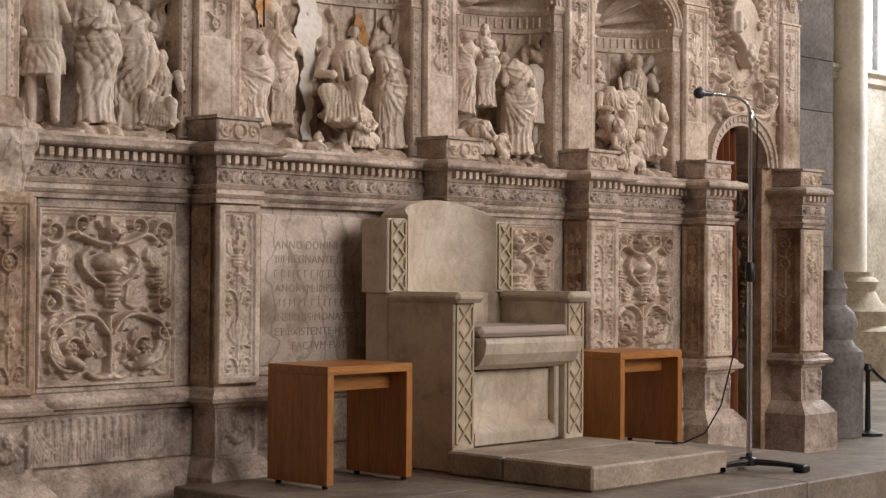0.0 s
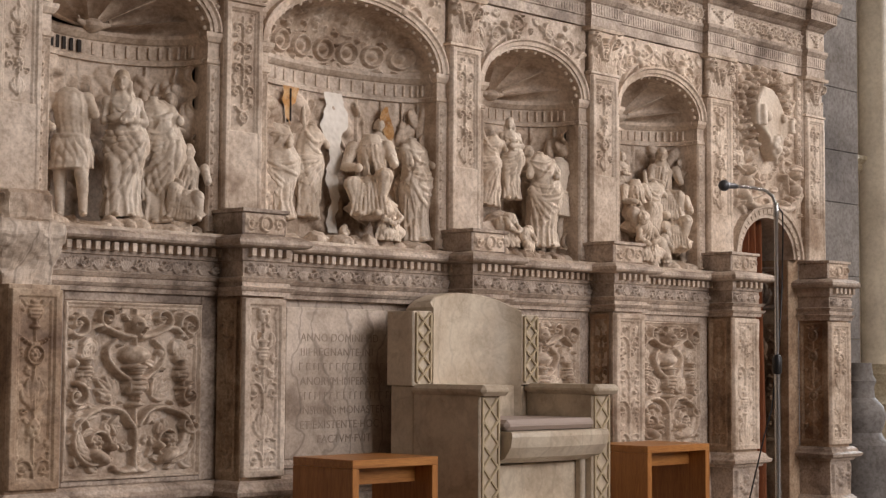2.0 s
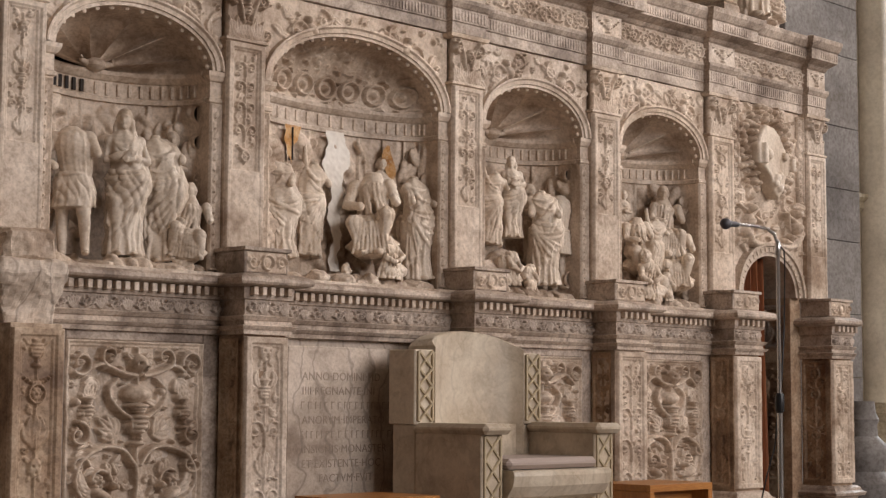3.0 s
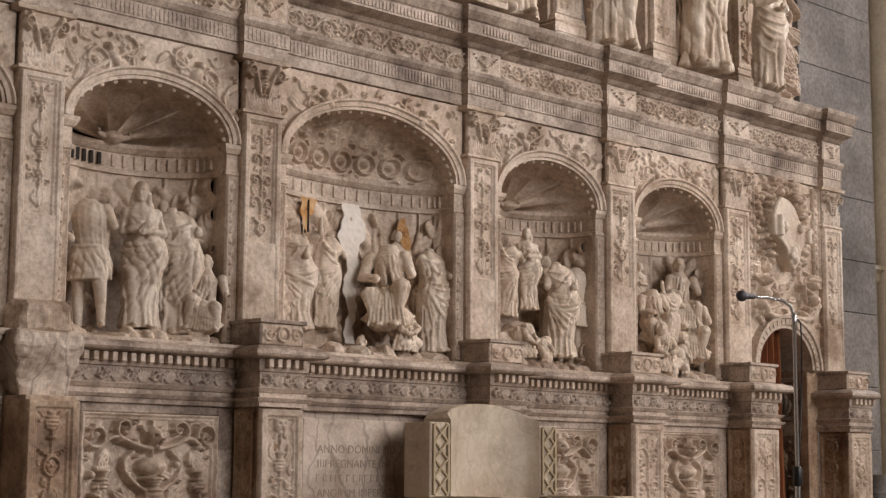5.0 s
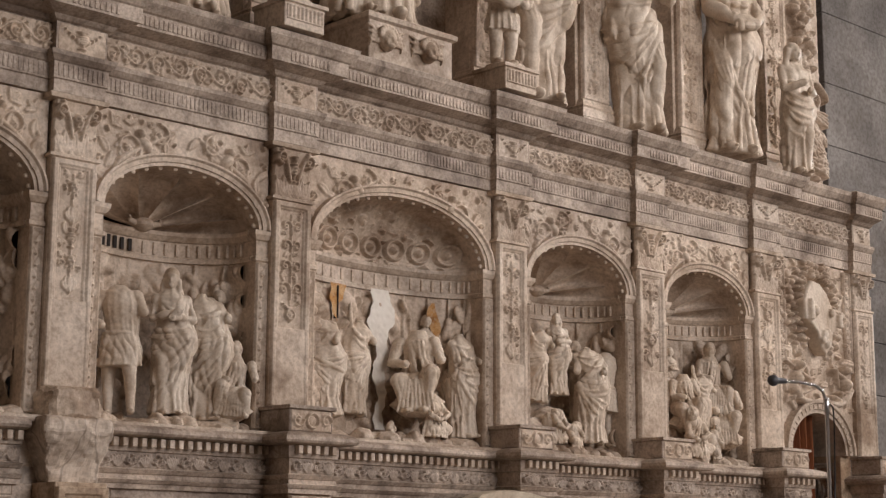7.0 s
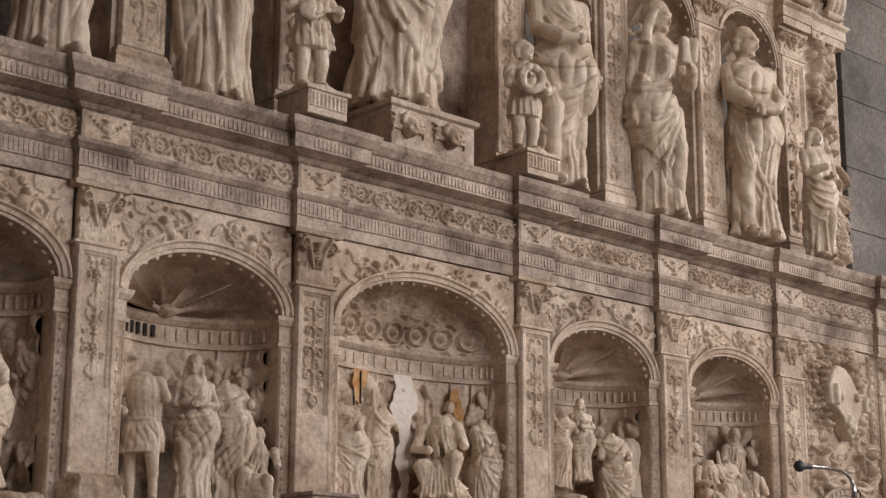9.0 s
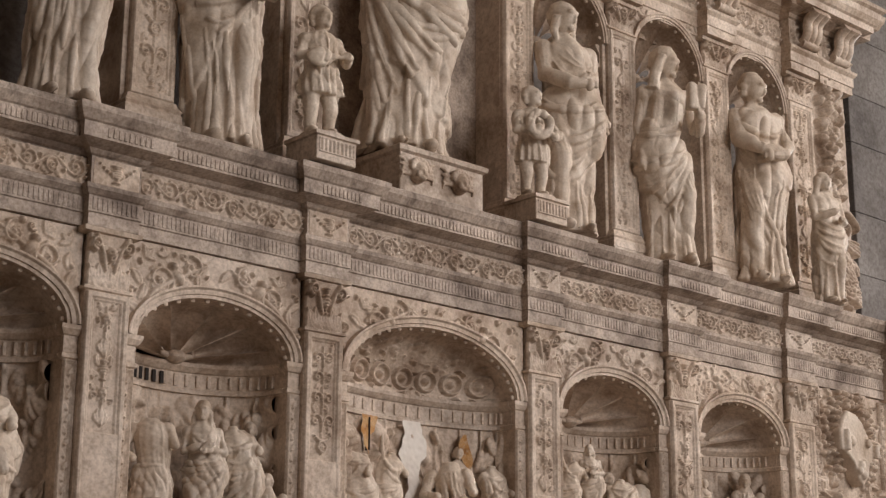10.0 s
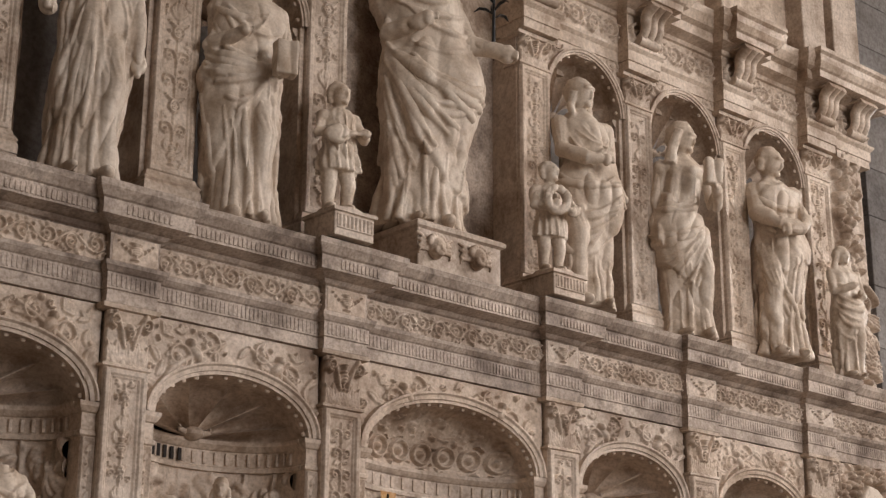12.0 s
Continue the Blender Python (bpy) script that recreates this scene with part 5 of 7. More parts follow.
TOPBAYS = [(2.77, 3.41, 4.22, 0.30), (3.63, 4.225, 4.22, 0.28), (5.825, 6.433, 4.37, 0.29), (6.642, 7.268, 4.37, 0.29), (7.48, 8.088, 4.37, 0.29)]
for k, (x0, x1, zs, b) in enumerate(TOPBAYS):
    a0, a1 = x0 + 0.025, x1 - 0.025
    cx, a = (x0 + x1) / 2, (a1 - a0) / 2
    niche(altar, a0, a1, 3.105, zs, b, YN, 0.22, "plain", 140 + k)
    s = Relief(x1 - x0, 4.75 - zs, 0.0042)
    for q in (1, -1):
        s.volute(s.w / 2 + q * 0.22, s.h * 0.8, 0.05, 1.2, 0, q, 0.009, 0.012)
        for i in range(6):
            s.leaf(s.w / 2 + q * rnd(0.16, 0.28), s.h * rnd(0.5, 0.9), rnd(0, 6), 0.07, 0.03, 0.012, 1)
    s.crowd(k, 70, 0.06, 0.012)
    s.acanthus(s.w / 2, s.h - 0.11, math.pi / 2, 0.08, 0.02, 5, 1.0)
    part("spandrel", s.worn(0.0015, k).mesh("spandrel", MARBLE, x0, YN, zs, lambda X, Z, cx=cx, a=a, b=b, zs=zs: ((X - cx) / (a + 0.008)) ** 2 + ((Z - zs) / (b + 0.008)) ** 2 > 1), None, altar)
    g = G()
    arch_ring(g, cx, zs, a, b, [(0.0, YN + 0.01), (0.0, YN - 0.014), (0.01, YN - 0.014), (0.012, YN - 0.022), (0.022, YN - 0.024), (0.028, YN - 0.03), (0.036, YN - 0.03), (0.038, YN + 0.004)])
    part("arch_moulding", g, MARBLE, altar)
    g = G()
    for s0, s1 in ((x0, a0), (a1, x1)):
        g.box(s0, s1, YN, YN + 0.1, 3.105, zs, 0.002)
    part("jamb", g, MARBLE, altar)
g = G()
g.box(2.0, 8.77, 5.86, 5.96, 4.6, 5.5, 0.001)
g.box(8.33, 8.77, 5.72, 5.96, 3.105, 5.3, 0.003)
part("upper_wall", g, MARBLE, altar)
r = Relief(0.42, 1.7, 0.0042)
rs = random.Random(8)
for k in range(80):
    z = 0.8 + 0.8 * k / 80
    r.dome(0.2 + rs.uniform(-0.1, 0.1), z, rs.uniform(0.022, 0.045), rs.uniform(0.03, 0.055))
r.volute(0.27, 0.62, 0.12, 1.6, 0, 1, 0.022, 0.05)
for k in range(18):
    r.leaf(0.28 + rs.uniform(-0.1, 0.1), 0.55 - 0.4 * k / 18, -0.9 + rs.uniform(-0.6, 0.6), 0.16, 0.05, 0.06, 0.6)
for k in range(24):
    r.dome(rs.uniform(0.15, 0.38), rs.uniform(0.05, 0.4), rs.uniform(0.015, 0.035), 0.04)
part("end_relief", r.worn(0.006, 9).mesh("end_relief", MARBLE, 8.34, 5.715, 3.12), None, altar, "scroll wing with hanging fruit in deep relief")

TOP_PROF = [(-0.04, 4.648), (0.004, 4.65), (0.004, 4.70), (0.012, 4.704), (0.012, 4.765), (0.03, 4.785), (0.034, 4.80), (0.004, 4.805), (0.004, 4.985), (0.02, 4.99), (0.03, 5.01), (0.10, 5.03), (0.105, 5.085), (0.14, 5.10), (0.17, 5.15), (0.18, 5.19), (0.1, 5.2), (-0.15, 5.21)]
path = [(1.9, YN - 0.004)]
for x0, x1 in TOPS:
    if x0 > 5.5:
        path += [(x0 - 0.02, YN - 0.004), (x0 - 0.02, YT - 0.05), (x1 + 0.02, YT - 0.05), (x1 + 0.02, YN - 0.004)]
path += [(8.40, YN - 0.004), (8.40, YT - 0.03), (8.75, YT - 0.03), (8.75, 5.96)]
for seg in ([(1.9, YN - 0.004), (4.45, YN - 0.004), (4.45, 5.9)], [(5.6, 5.9), (5.6, YN - 0.004)] + path[1:]):
    g = G()
    g.sweep(TOP_PROF, seg, 0.002)
    e3 = part("upper_entablature", g, MARBLE, altar, "upper cornice on scroll brackets")
    for (xa, ya), (xb, yb) in zip(seg, seg[1:]):
        if abs(ya - yb) < 1e-6 and xb - xa > 0.1:
            r = rinceau(Relief(xb - xa - 0.004, 0.17, 0.0042), int(xa * 7), 0.016).crowd(int(xa * 5), 90, 0.05, 0.014)
            part("frieze", r.worn(0.002, int(xa * 5)).mesh("frieze", MARBLE, xa + 0.002, ya - 0.0065, 4.81), None, e3)
            if xb - xa < 0.4:
                c = (xa + xb) / 2
                g = G()
                for q in (-1, 0, 1):
                    pts = [(c + q * 0.055, ya - 0.03 - 0.13 * f ** 1.5 - 0.025 * math.sin(6 * f), 4.83 + 0.19 * f) for f in np.linspace(0, 1, 10)]
                    g.tube(pts, 0.026, 0.034, 10)
                g.tube([(c - 0.08, ya - 0.04, 4.83), (c + 0.08, ya - 0.04, 4.83)], 0.03, 0.03, 12)
                g.box(c - 0.09, c + 0.09, ya - 0.14, ya, 5.01, 5.03)
                part("bracket", g, MARBLE, e3, "scroll bracket", True)
for x0, x1 in TOPS[3:] + [(8.42, 8.70)]:
    g = G()
    ya = YT - 0.05
    g.sweep([(0.0, 5.03), (0.06, 5.035), (0.065, 5.075), (0.08, 5.085), (0.10, 5.12), (0.105, 5.16), (0.125, 5.175), (0.125, 5.2), (0.0, 5.215)], [(x0 - 0.01, 5.66), (x0 - 0.01, ya - 0.10), (x1 + 0.01, ya - 0.10), (x1 + 0.01, 5.66)], 0.002)
    g.box(x0 - 0.005, x1 + 0.005, ya - 0.095, 5.7, 5.035, 5.212, 0.003)
    part("cornice_block", g, MARBLE, altar)
    g = G()
    g.box(x0 - 0.02, x1 + 0.02, YT - 0.08, 5.9, 5.216, 5.30, 0.006)
    g.box(x0, x1, YT - 0.06, 5.9, 5.303, 5.90, 0.006)
    part("attic_block", g, MARBLE, altar)
g = G()
g.box(5.6, 8.72, 5.74, 5.95, 5.214, 6.4, 0.004)
part("attic_wall", g, MARBLE, altar)


# ---- statues ----
def tilt(ax, deg):
    return Matrix.Rotation(radians(deg), 3, ax)


def body_loft(g, H, z0, z1, prof, sway, folds, amp, twist, seed, flat=0.72):
    """A robed trunk: rings whose outline is pleated by hanging folds that deepen downwards."""
    rs = random.Random(seed)
    n, m = 132, 70
    ph = [rs.uniform(0, 6.28) for _ in range(4)]
    verts = []
    zs, rx = zip(*prof)
    for i in range(m + 1):
        f = i / m
        z = z0 + (z1 - z0) * f
        r = float(np.interp(f, zs, rx)) * H
        cx = sway * H * math.sin(math.pi * f * 1.1)
        deep = amp * H * (1 - f) ** 0.7
        for j in range(n):
            t = 2 * math.pi * j / n
            u = t * folds / 2 + ph[0] + twist * f * 3 + 0.9 * math.sin(t * 2 + ph[1]) + 0.5 * math.sin(f * 7 + ph[2])
            env = 0.35 + 0.65 * (0.5 + 0.5 * math.sin(t * 2 + ph[3] + 2.2 * f)) ** 1.5
            p = (1 - abs(math.sin(u))) ** 1.3 + 0.6 * (1 - abs(math.sin(u * 1.7 + ph[3] + 2 * f))) ** 1.3
            q = r + 1.9 * env * deep * (p - 0.5)
            verts.append((cx + q * math.cos(t), q * flat * math.sin(t), z))
    faces = [(i * n + j, i * n + (j + 1) % n, (i + 1) * n + (j + 1) % n, (i + 1) * n + j) for i in range(m) for j in range(n)]
    faces += [tuple(reversed(range(n))), tuple(range(m * n, (m + 1) * n))]
    g.add(verts, faces)


def limb(g, pts, r0, r1, n=12):
    """A limb or sleeve: a bar with round ends."""
    g.tube(pts, r0, r1, n)
    for p, r in ((pts[0], r0), (pts[-1], r1)):
        g.ball(p, (r * 1.02,) * 3, None, 12)


def head(g, H, x, y, z, turn=0.0, nod=0.0, kind="hair", s=1.0):
    """A plain egg of a head with a nose ridge and a mass of hair or a veil."""
    m = Matrix.Rotation(turn, 3, "Z") @ Matrix.Rotation(nod, 3, "X")

    def at(v):
        q = m @ Vector(v)
        return (x + q.x * H * s, y + q.y * H * s, z + q.z * H * s)

    g.ball(at((0, 0, 0)), (0.046 * H * s, 0.054 * H * s, 0.066 * H * s), m, 20)
    g.ball(at((0, -0.052, -0.006)), (0.008 * H * s, 0.012 * H * s, 0.02 * H * s), m, 8)
    g.ball(at((0, -0.042, -0.044)), (0.018 * H * s, 0.014 * H * s, 0.014 * H * s), m, 8)
    g.ball(at((0, -0.042, 0.022)), (0.034 * H * s, 0.014 * H * s, 0.012 * H * s), m, 10)
    if kind == "hair":
        g.ball(at((0, 0.02, 0.022)), (0.054 * H * s, 0.054 * H * s, 0.058 * H * s), m, 16)
        for k in range(9):
            a = k / 8 * math.pi * 1.3 - 0.15 * math.pi
            g.ball(at((0.05 * math.cos(a), 0.022, 0.05 * math.sin(a) - 0.005)), (0.02 * H * s,) * 3, None, 8)
    elif kind == "veil":
        g.ball(at((0, 0.02, 0.014)), (0.06 * H * s, 0.06 * H * s, 0.072 * H * s), m, 16)
        for q in (1, -1):
            g.tube([at((q * 0.05, 0.0, 0.03)), at((q * 0.062, 0.01, -0.05)), at((q * 0.08, 0.0, -0.13))], 0.02 * H * s, 0.028 * H * s, 10)
    elif kind == "long":
        g.ball(at((0, 0.016, 0.02)), (0.052 * H * s, 0.056 * H * s, 0.058 * H * s), m, 16)
        for q in (1, -1):
            g.tube([at((q * 0.045, 0.0, 0.0)), at((q * 0.055, 0.0, -0.06)), at((q * 0.05, -0.02, -0.12))], 0.02 * H * s, 0.014 * H * s, 8)
    g.tube([at((0, 0.008, -0.04)), (x, y + 0.01 * H, z - 0.12 * H * s)], 0.026 * H * s, 0.034 * H * s, 12)


BODY = [(0, 0.135), (0.05, 0.124), (0.15, 0.110), (0.30, 0.110), (0.42, 0.122), (0.52, 0.128), (0.60, 0.106), (0.66, 0.100), (0.74, 0.110), (0.79, 0.104), (0.825, 0.078), (0.86, 0.042)]


def ease(x):
    return max(0.0, min(1.0, x)) ** 2 * (3 - 2 * max(0.0, min(1.0, x)))


def robed(H, seed, arms=(), sway=0.03, headkind="hair", turn=0.0, nod=0.0, knee=1, width=1.0, flare=1.0, mantle=None, folds=(), top=1.0):
    """A standing draped statue, H metres to the crown, its weight on one leg. Angles run round the body from its front.
    mantle: lower edge, its slope, upper edge, its slope, thickness. folds: ridges of cloth that hang, bow across or fan out. top: lower than 1 leaves it headless."""
    g = G()
    rs = random.Random(seed)
    zs, rx = zip(*BODY)

    def radius(a, f):
        a = (a + math.pi) % (2 * math.pi) - math.pi
        r = float(np.interp(f, zs, rx)) * width * (1 + (flare - 1) * ease((0.5 - f) * 2))
        r += 0.006 * math.sin(3 * a + 5 * f + seed) + 0.004 * math.sin(7 * a + 9 * f)
        if mantle:
            lo, ls, hi, hs, th = mantle
            low, up = lo + ls * a + 0.018 * math.sin(4 * a + seed), hi + hs * a + 0.01 * math.sin(5 * a)
            r += th * ease((f - low) / 0.012) * ease((up - f) / 0.012) * (1 + 0.5 * ease(1 - abs(f - up) / 0.04))
        return r

    def skin(a, f, out=0.0):
        cx = sway * math.exp(-((f - 0.5) / 0.2) ** 2) - 0.35 * sway * ease((f - 0.6) / 0.2)
        r = radius(a, f) + out
        return ((cx + r * math.sin(a)) * H, -0.74 * r * math.cos(a) * H, f * H)

    n, m = 120, 120
    verts = [skin(2 * math.pi * j / n, 0.86 * i / m) for i in range(m + 1) for j in range(n)]
    faces = [(i * n + j, i * n + (j + 1) % n, (i + 1) * n + (j + 1) % n, (i + 1) * n + j) for i in range(m) for j in range(n)]
    g.add(verts, faces + [tuple(reversed(range(n))), tuple(range(m * n, (m + 1) * n))])

    def ridge(line, rad, shape):
        """One fold: a swelling bar half sunk in the skin along (angle, height) points."""
        q = np.linspace(0, 1, 18)
        t = np.linspace(0, 1, len(line))
        pts = [skin(a, max(0.004, f), 0.3 * rad) for a, f in zip(np.interp(q, t, [p[0] for p in line]), np.interp(q, t, [p[1] for p in line]))]
        rr = [max(0.0015, rad * (math.sin(math.pi * (0.06 + 0.88 * v)) ** 0.7 if shape == "bow" else 0.25 + 0.75 * v ** 0.8 if shape == "hem" else 0.3 + 0.7 * math.sin(math.pi * min(1, 0.15 + 0.75 * v)))) * H for v in q]
        g.tube(pts, rr, None, 8)

    for f in folds:
        if f[0] == "hang":
            _, count, zt, zb, a0, a1, r = f
            for k in range(count):
                a = a0 + (a1 - a0) * (k + rs.uniform(0.15, 0.85)) / count
                top_z = zt + rs.uniform(-0.09, 0.03)
                d = rs.uniform(-0.16, 0.16)
                ridge([(a, top_z), (a + 0.3 * d, zb + 0.6 * (top_z - zb)), (a + d + rs.uniform(-0.05, 0.05), zb + 0.3 * (top_z - zb)), (a + 1.2 * d, zb)], r * rs.uniform(0.6, 1.25), "hem")
        elif f[0] == "bow":
            _, z, a0, a1, count, sag, gap, r = f
            for k in range(count):
                j, b0, b1, deep, skew = rs.uniform(-0.02, 0.02), a0 + rs.uniform(-0.1, 0.7), a1 - rs.uniform(-0.1, 0.7), sag * rs.uniform(0.5, 1.5), rs.uniform(-0.05, 0.05)
                ridge([(b0 + (b1 - b0) * v, z - gap * k * (0.75 + 0.5 * v) - (deep + 0.012 * k) * 4 * v * (1 - v) + j + skew * v) for v in np.linspace(0, 1, 9)], r * rs.uniform(0.7, 1.2), "bow")
        else:
            _, a, z, count, a0, a1, z0, z1, r = f
            for k in range(count):
                v = (k + rs.uniform(0.2, 0.8)) / count
                ae, ze = a0 + (a1 - a0) * v, z0 + (z1 - z0) * v
                sag = rs.uniform(0.02, 0.06)
                ridge([(a + (ae - a) * w, z + (ze - z) * w - sag * 4 * w * (1 - w)) for w in np.linspace(0, 1, 7)], r * rs.uniform(0.7, 1.25), "fan")
    if knee:
        q = 0.058 * knee
        g.tube([(q * H, -0.02 * H, 0.50 * H), (q * 1.0 * H, -0.052 * H, 0.40 * H), (q * 1.05 * H, -0.068 * H, 0.31 * H), (q * 1.0 * H, -0.056 * H, 0.18 * H), (q * H, -0.06 * H, 0.04 * H)], [0.05 * H, 0.052 * H, 0.044 * H, 0.034 * H, 0.028 * H], None, 14)
    for q in (1, -1):
        g.ball((q * 0.088 * H * width - 0.35 * sway * H, 0, 0.785 * H), (0.04 * H, 0.045 * H, 0.042 * H), None, 14)
        g.ball((q * 0.055 * H, -0.105 * H, 0.014 * H), (0.022 * H, 0.045 * H, 0.016 * H), tilt("Z", -14 * q), 12)
    for pts, r0, r1 in arms:
        limb(g, [(x * H * (0.86, 0.78, 0.92)[min(i, 2)], y * H, z * H) for i, (x, y, z) in enumerate(pts)], r0 * 0.84 * H, r1 * 0.84 * H)
        (x0, y0, z0), (x, y, z) = pts[-2], pts[-1]
        x *= 0.92 if len(pts) > 2 else 0.78
        if r1 < 0.034:
            g.ball((x * H, y * H, z * H), (0.022 * H, 0.02 * H, 0.028 * H), None, 10)
            for k in range(4):
                dx, dy, dz = x - x0, y - y0, z - z0
                ln = max(0.01, math.sqrt(dx * dx + dy * dy + dz * dz))
                g.tube([(x * H, y * H, z * H), ((x + 0.034 * dx / ln) * H, (y - 0.006 + 0.034 * dy / ln) * H, (z + 0.034 * dz / ln + 0.007 * (1.5 - k)) * H)], 0.007 * H, 0.005 * H, 6)
    if top < 1.0:
        g.tube([(-0.3 * sway * H, 0, 0.82 * H), (-0.25 * sway * H, -0.01 * H, 0.885 * H)], 0.042 * H, 0.034 * H, 12)
    else:
        head(g, H, -0.3 * sway * H, -0.014 * H, 0.932 * H, turn, nod, headkind, 1.08)
    return g


def seated(H, seed, headless=True, q=1):
    """A seated draped figure: upright bent trunk, thighs forward, cloth stretched over the knees."""
    g = G()
    rs = random.Random(seed)
    g.tube([(0, 0.02 * H, 0.30 * H), (0.01 * q * H, 0.0, 0.5 * H), (0.03 * q * H, -0.04 * H, 0.72 * H), (0.04 * q * H, -0.05 * H, 0.9 * H)], [0.19 * H, 0.15 * H, 0.17 * H, 0.08 * H], None, 18, 0.8)
    g.tube([(-0.16 * H, 0.0, 0.02 * H), (0, -0.02 * H, 0.22 * H), (0.16 * H, 0.0, 0.02 * H)], 0.16 * H, 0.18 * H, 14)
    for s, lift in ((1, 0.04 * q), (-1, -0.04 * q)):
        limb(g, [(s * 0.1 * H, -0.04 * H, 0.34 * H), (s * 0.17 * H, -0.30 * H, (0.38 + lift) * H)], 0.12 * H, 0.09 * H, 14)
        limb(g, [(s * 0.17 * H, -0.30 * H, (0.37 + lift) * H), (s * (0.15 - 0.06 * q) * H, -0.26 * H, 0.05 * H)], 0.085 * H, 0.05 * H, 14)
        g.ball((s * (0.15 - 0.06 * q) * H, -0.33 * H, 0.03 * H), (0.045 * H, 0.09 * H, 0.03 * H), None, 10)
    g.ball((0, -0.2 * H, 0.2 * H), (0.19 * H, 0.13 * H, 0.24 * H), None, 18)
    g.ball((0.02 * q * H, -0.18 * H, 0.06 * H), (0.24 * H, 0.16 * H, 0.1 * H), None, 16)
    limb(g, [(-0.16 * H, -0.04 * H, 0.76 * H), (-0.24 * H, -0.14 * H, 0.55 * H), (-0.1 * H, -0.27 * H, 0.52 * H)], 0.075 * H, 0.045 * H)
    limb(g, [(0.2 * H, -0.05 * H, 0.76 * H), (0.27 * H, -0.1 * H, 0.58 * H)], 0.075 * H, 0.05 * H)
    for k in range(6):
        z = (0.36 - 0.05 * k) * H
        g.tube([(u * 0.17 * H, (-0.33 + 0.05 * math.cos(u * 1.5)) * H, z - 0.07 * H * (1 - u * u) * (0.5 + 0.2 * k)) for u in np.linspace(-1, 1, 9)], 0.014 * H, 0.014 * H, 8)
    for k in range(9):
        u = -0.2 + 0.05 * k
        g.tube([(0.6 * u * H, -0.31 * H, 0.36 * H), (0.8 * u * H, -0.335 * H, 0.2 * H), (0.95 * u * H, -0.32 * H, 0.01 * H)], 0.01 * H, 0.017 * H, 8)
    for k in range(7):
        a = -1.0 + 0.33 * k + rs.uniform(-0.1, 0.1)
        g.tube([(0.03 * q * H + 0.14 * H * math.sin(a), -0.16 * H * math.cos(a), 0.78 * H), (0.16 * H * math.sin(a + 0.3 * q), -0.17 * H * math.cos(a), 0.6 * H), (0.2 * H * math.sin(a + 0.5 * q), -0.2 * H * math.cos(a), 0.42 * H)], 0.016 * H, 0.024 * H, 8)
    if not headless:
        head(g, H, 0.05 * q * H, -0.09 * H, 0.97 * H, 0.3 * q, 0.2, "hair", 1.5)
    return g


def youth(H, seed, q=1, arms=()):
    """A headless youth in a short belted tunic, with bare legs in a stride."""
    g = G()
    for s, f in ((1, -0.05 * q), (-1, 0.05 * q)):
        limb(g, [(s * 0.055 * H, 0, 0.52 * H), (s * 0.075 * H, f * H, 0.30 * H)], 0.075 * H, 0.05 * H)
        limb(g, [(s * 0.075 * H, f * H, 0.30 * H), (s * 0.08 * H, (f * 0.4 + 0.02) * H, 0.17 * H), (s * 0.08 * H, f * 0.4 * H, 0.03 * H)], 0.05 * H, 0.03 * H)
        g.ball((s * 0.085 * H, f * 0.4 * H - 0.04 * H, 0.018 * H), (0.03 * H, 0.065 * H, 0.02 * H), None, 10)
        g.ball((s * 0.115 * H, 0, 0.84 * H), (0.055 * H, 0.055 * H, 0.05 * H), None, 12)
    body_loft(g, H, 0.34 * H, 0.92 * H, [(0, 0.155), (0.2, 0.14), (0.38, 0.108), (0.45, 0.112), (0.75, 0.135), (0.9, 0.115), (1, 0.04)], 0.02 * q, 15, 0.013, 0.2, seed, 0.75)
    g.tube([(0.112 * H * math.cos(t), 0.085 * H * math.sin(t), 0.575 * H) for t in np.linspace(0, 6.283, 24)], 0.012 * H, 0.012 * H, 8)
    for pts, r0, r1 in arms:
        limb(g, [(x * H, y * H, z * H) for x, y, z in pts], r0 * H, r1 * H)
    return g


def child(H, seed, arms=(), turn=0.0, tunic=True):
    """A standing plump child in a short tunic, with bare legs."""
    g = G()
    prof = [(0, 0.15), (0.15, 0.145), (0.45, 0.12), (0.6, 0.115), (0.85, 0.13), (0.95, 0.1), (1, 0.05)]
    body_loft(g, H, 0.30 * H if tunic else 0.38 * H, 0.80 * H, prof, 0.01, 13, 0.026 if tunic else 0.004, 0.2, seed, 0.8)
    for q in (1, -1):
        limb(g, [(q * 0.065 * H, 0, 0.38 * H), (q * 0.075 * H, -0.03 * H, 0.2 * H), (q * 0.07 * H, 0, 0.04 * H)], 0.07 * H, 0.042 * H)
        g.ball((q * 0.075 * H, -0.05 * H, 0.025 * H), (0.04 * H, 0.075 * H, 0.028 * H), None, 12)
        g.ball((q * 0.12 * H, 0, 0.72 * H), (0.06 * H, 0.06 * H, 0.055 * H), None, 12)
    for pts, r0, r1 in arms:
        limb(g, [(x * H, y * H, z * H) for x, y, z in pts], r0 * H, r1 * H)
        g.ball(tuple(c * H for c in pts[-1]), (0.035 * H,) * 3, None, 10)
    head(g, H, 0, -0.02 * H, 0.895 * H, turn, 0.0, "hair", 1.5)
    return g


def statue(name, g, place, turn, label, voxel, seed, group="", mat=None, lean=(0, 0), kind="robe", H=1.3):
    me = fuse(g, voxel)
    settle(me, seed, H, kind, 1)
    me.materials.clear()
    me.materials.append(mat or FIGURE)
    me.name = name
    ob = new(name, me)
    ob.matrix_world = pose(*place, lean[0], lean[1], turn)
    return tagged(ob, label, "statue", group)


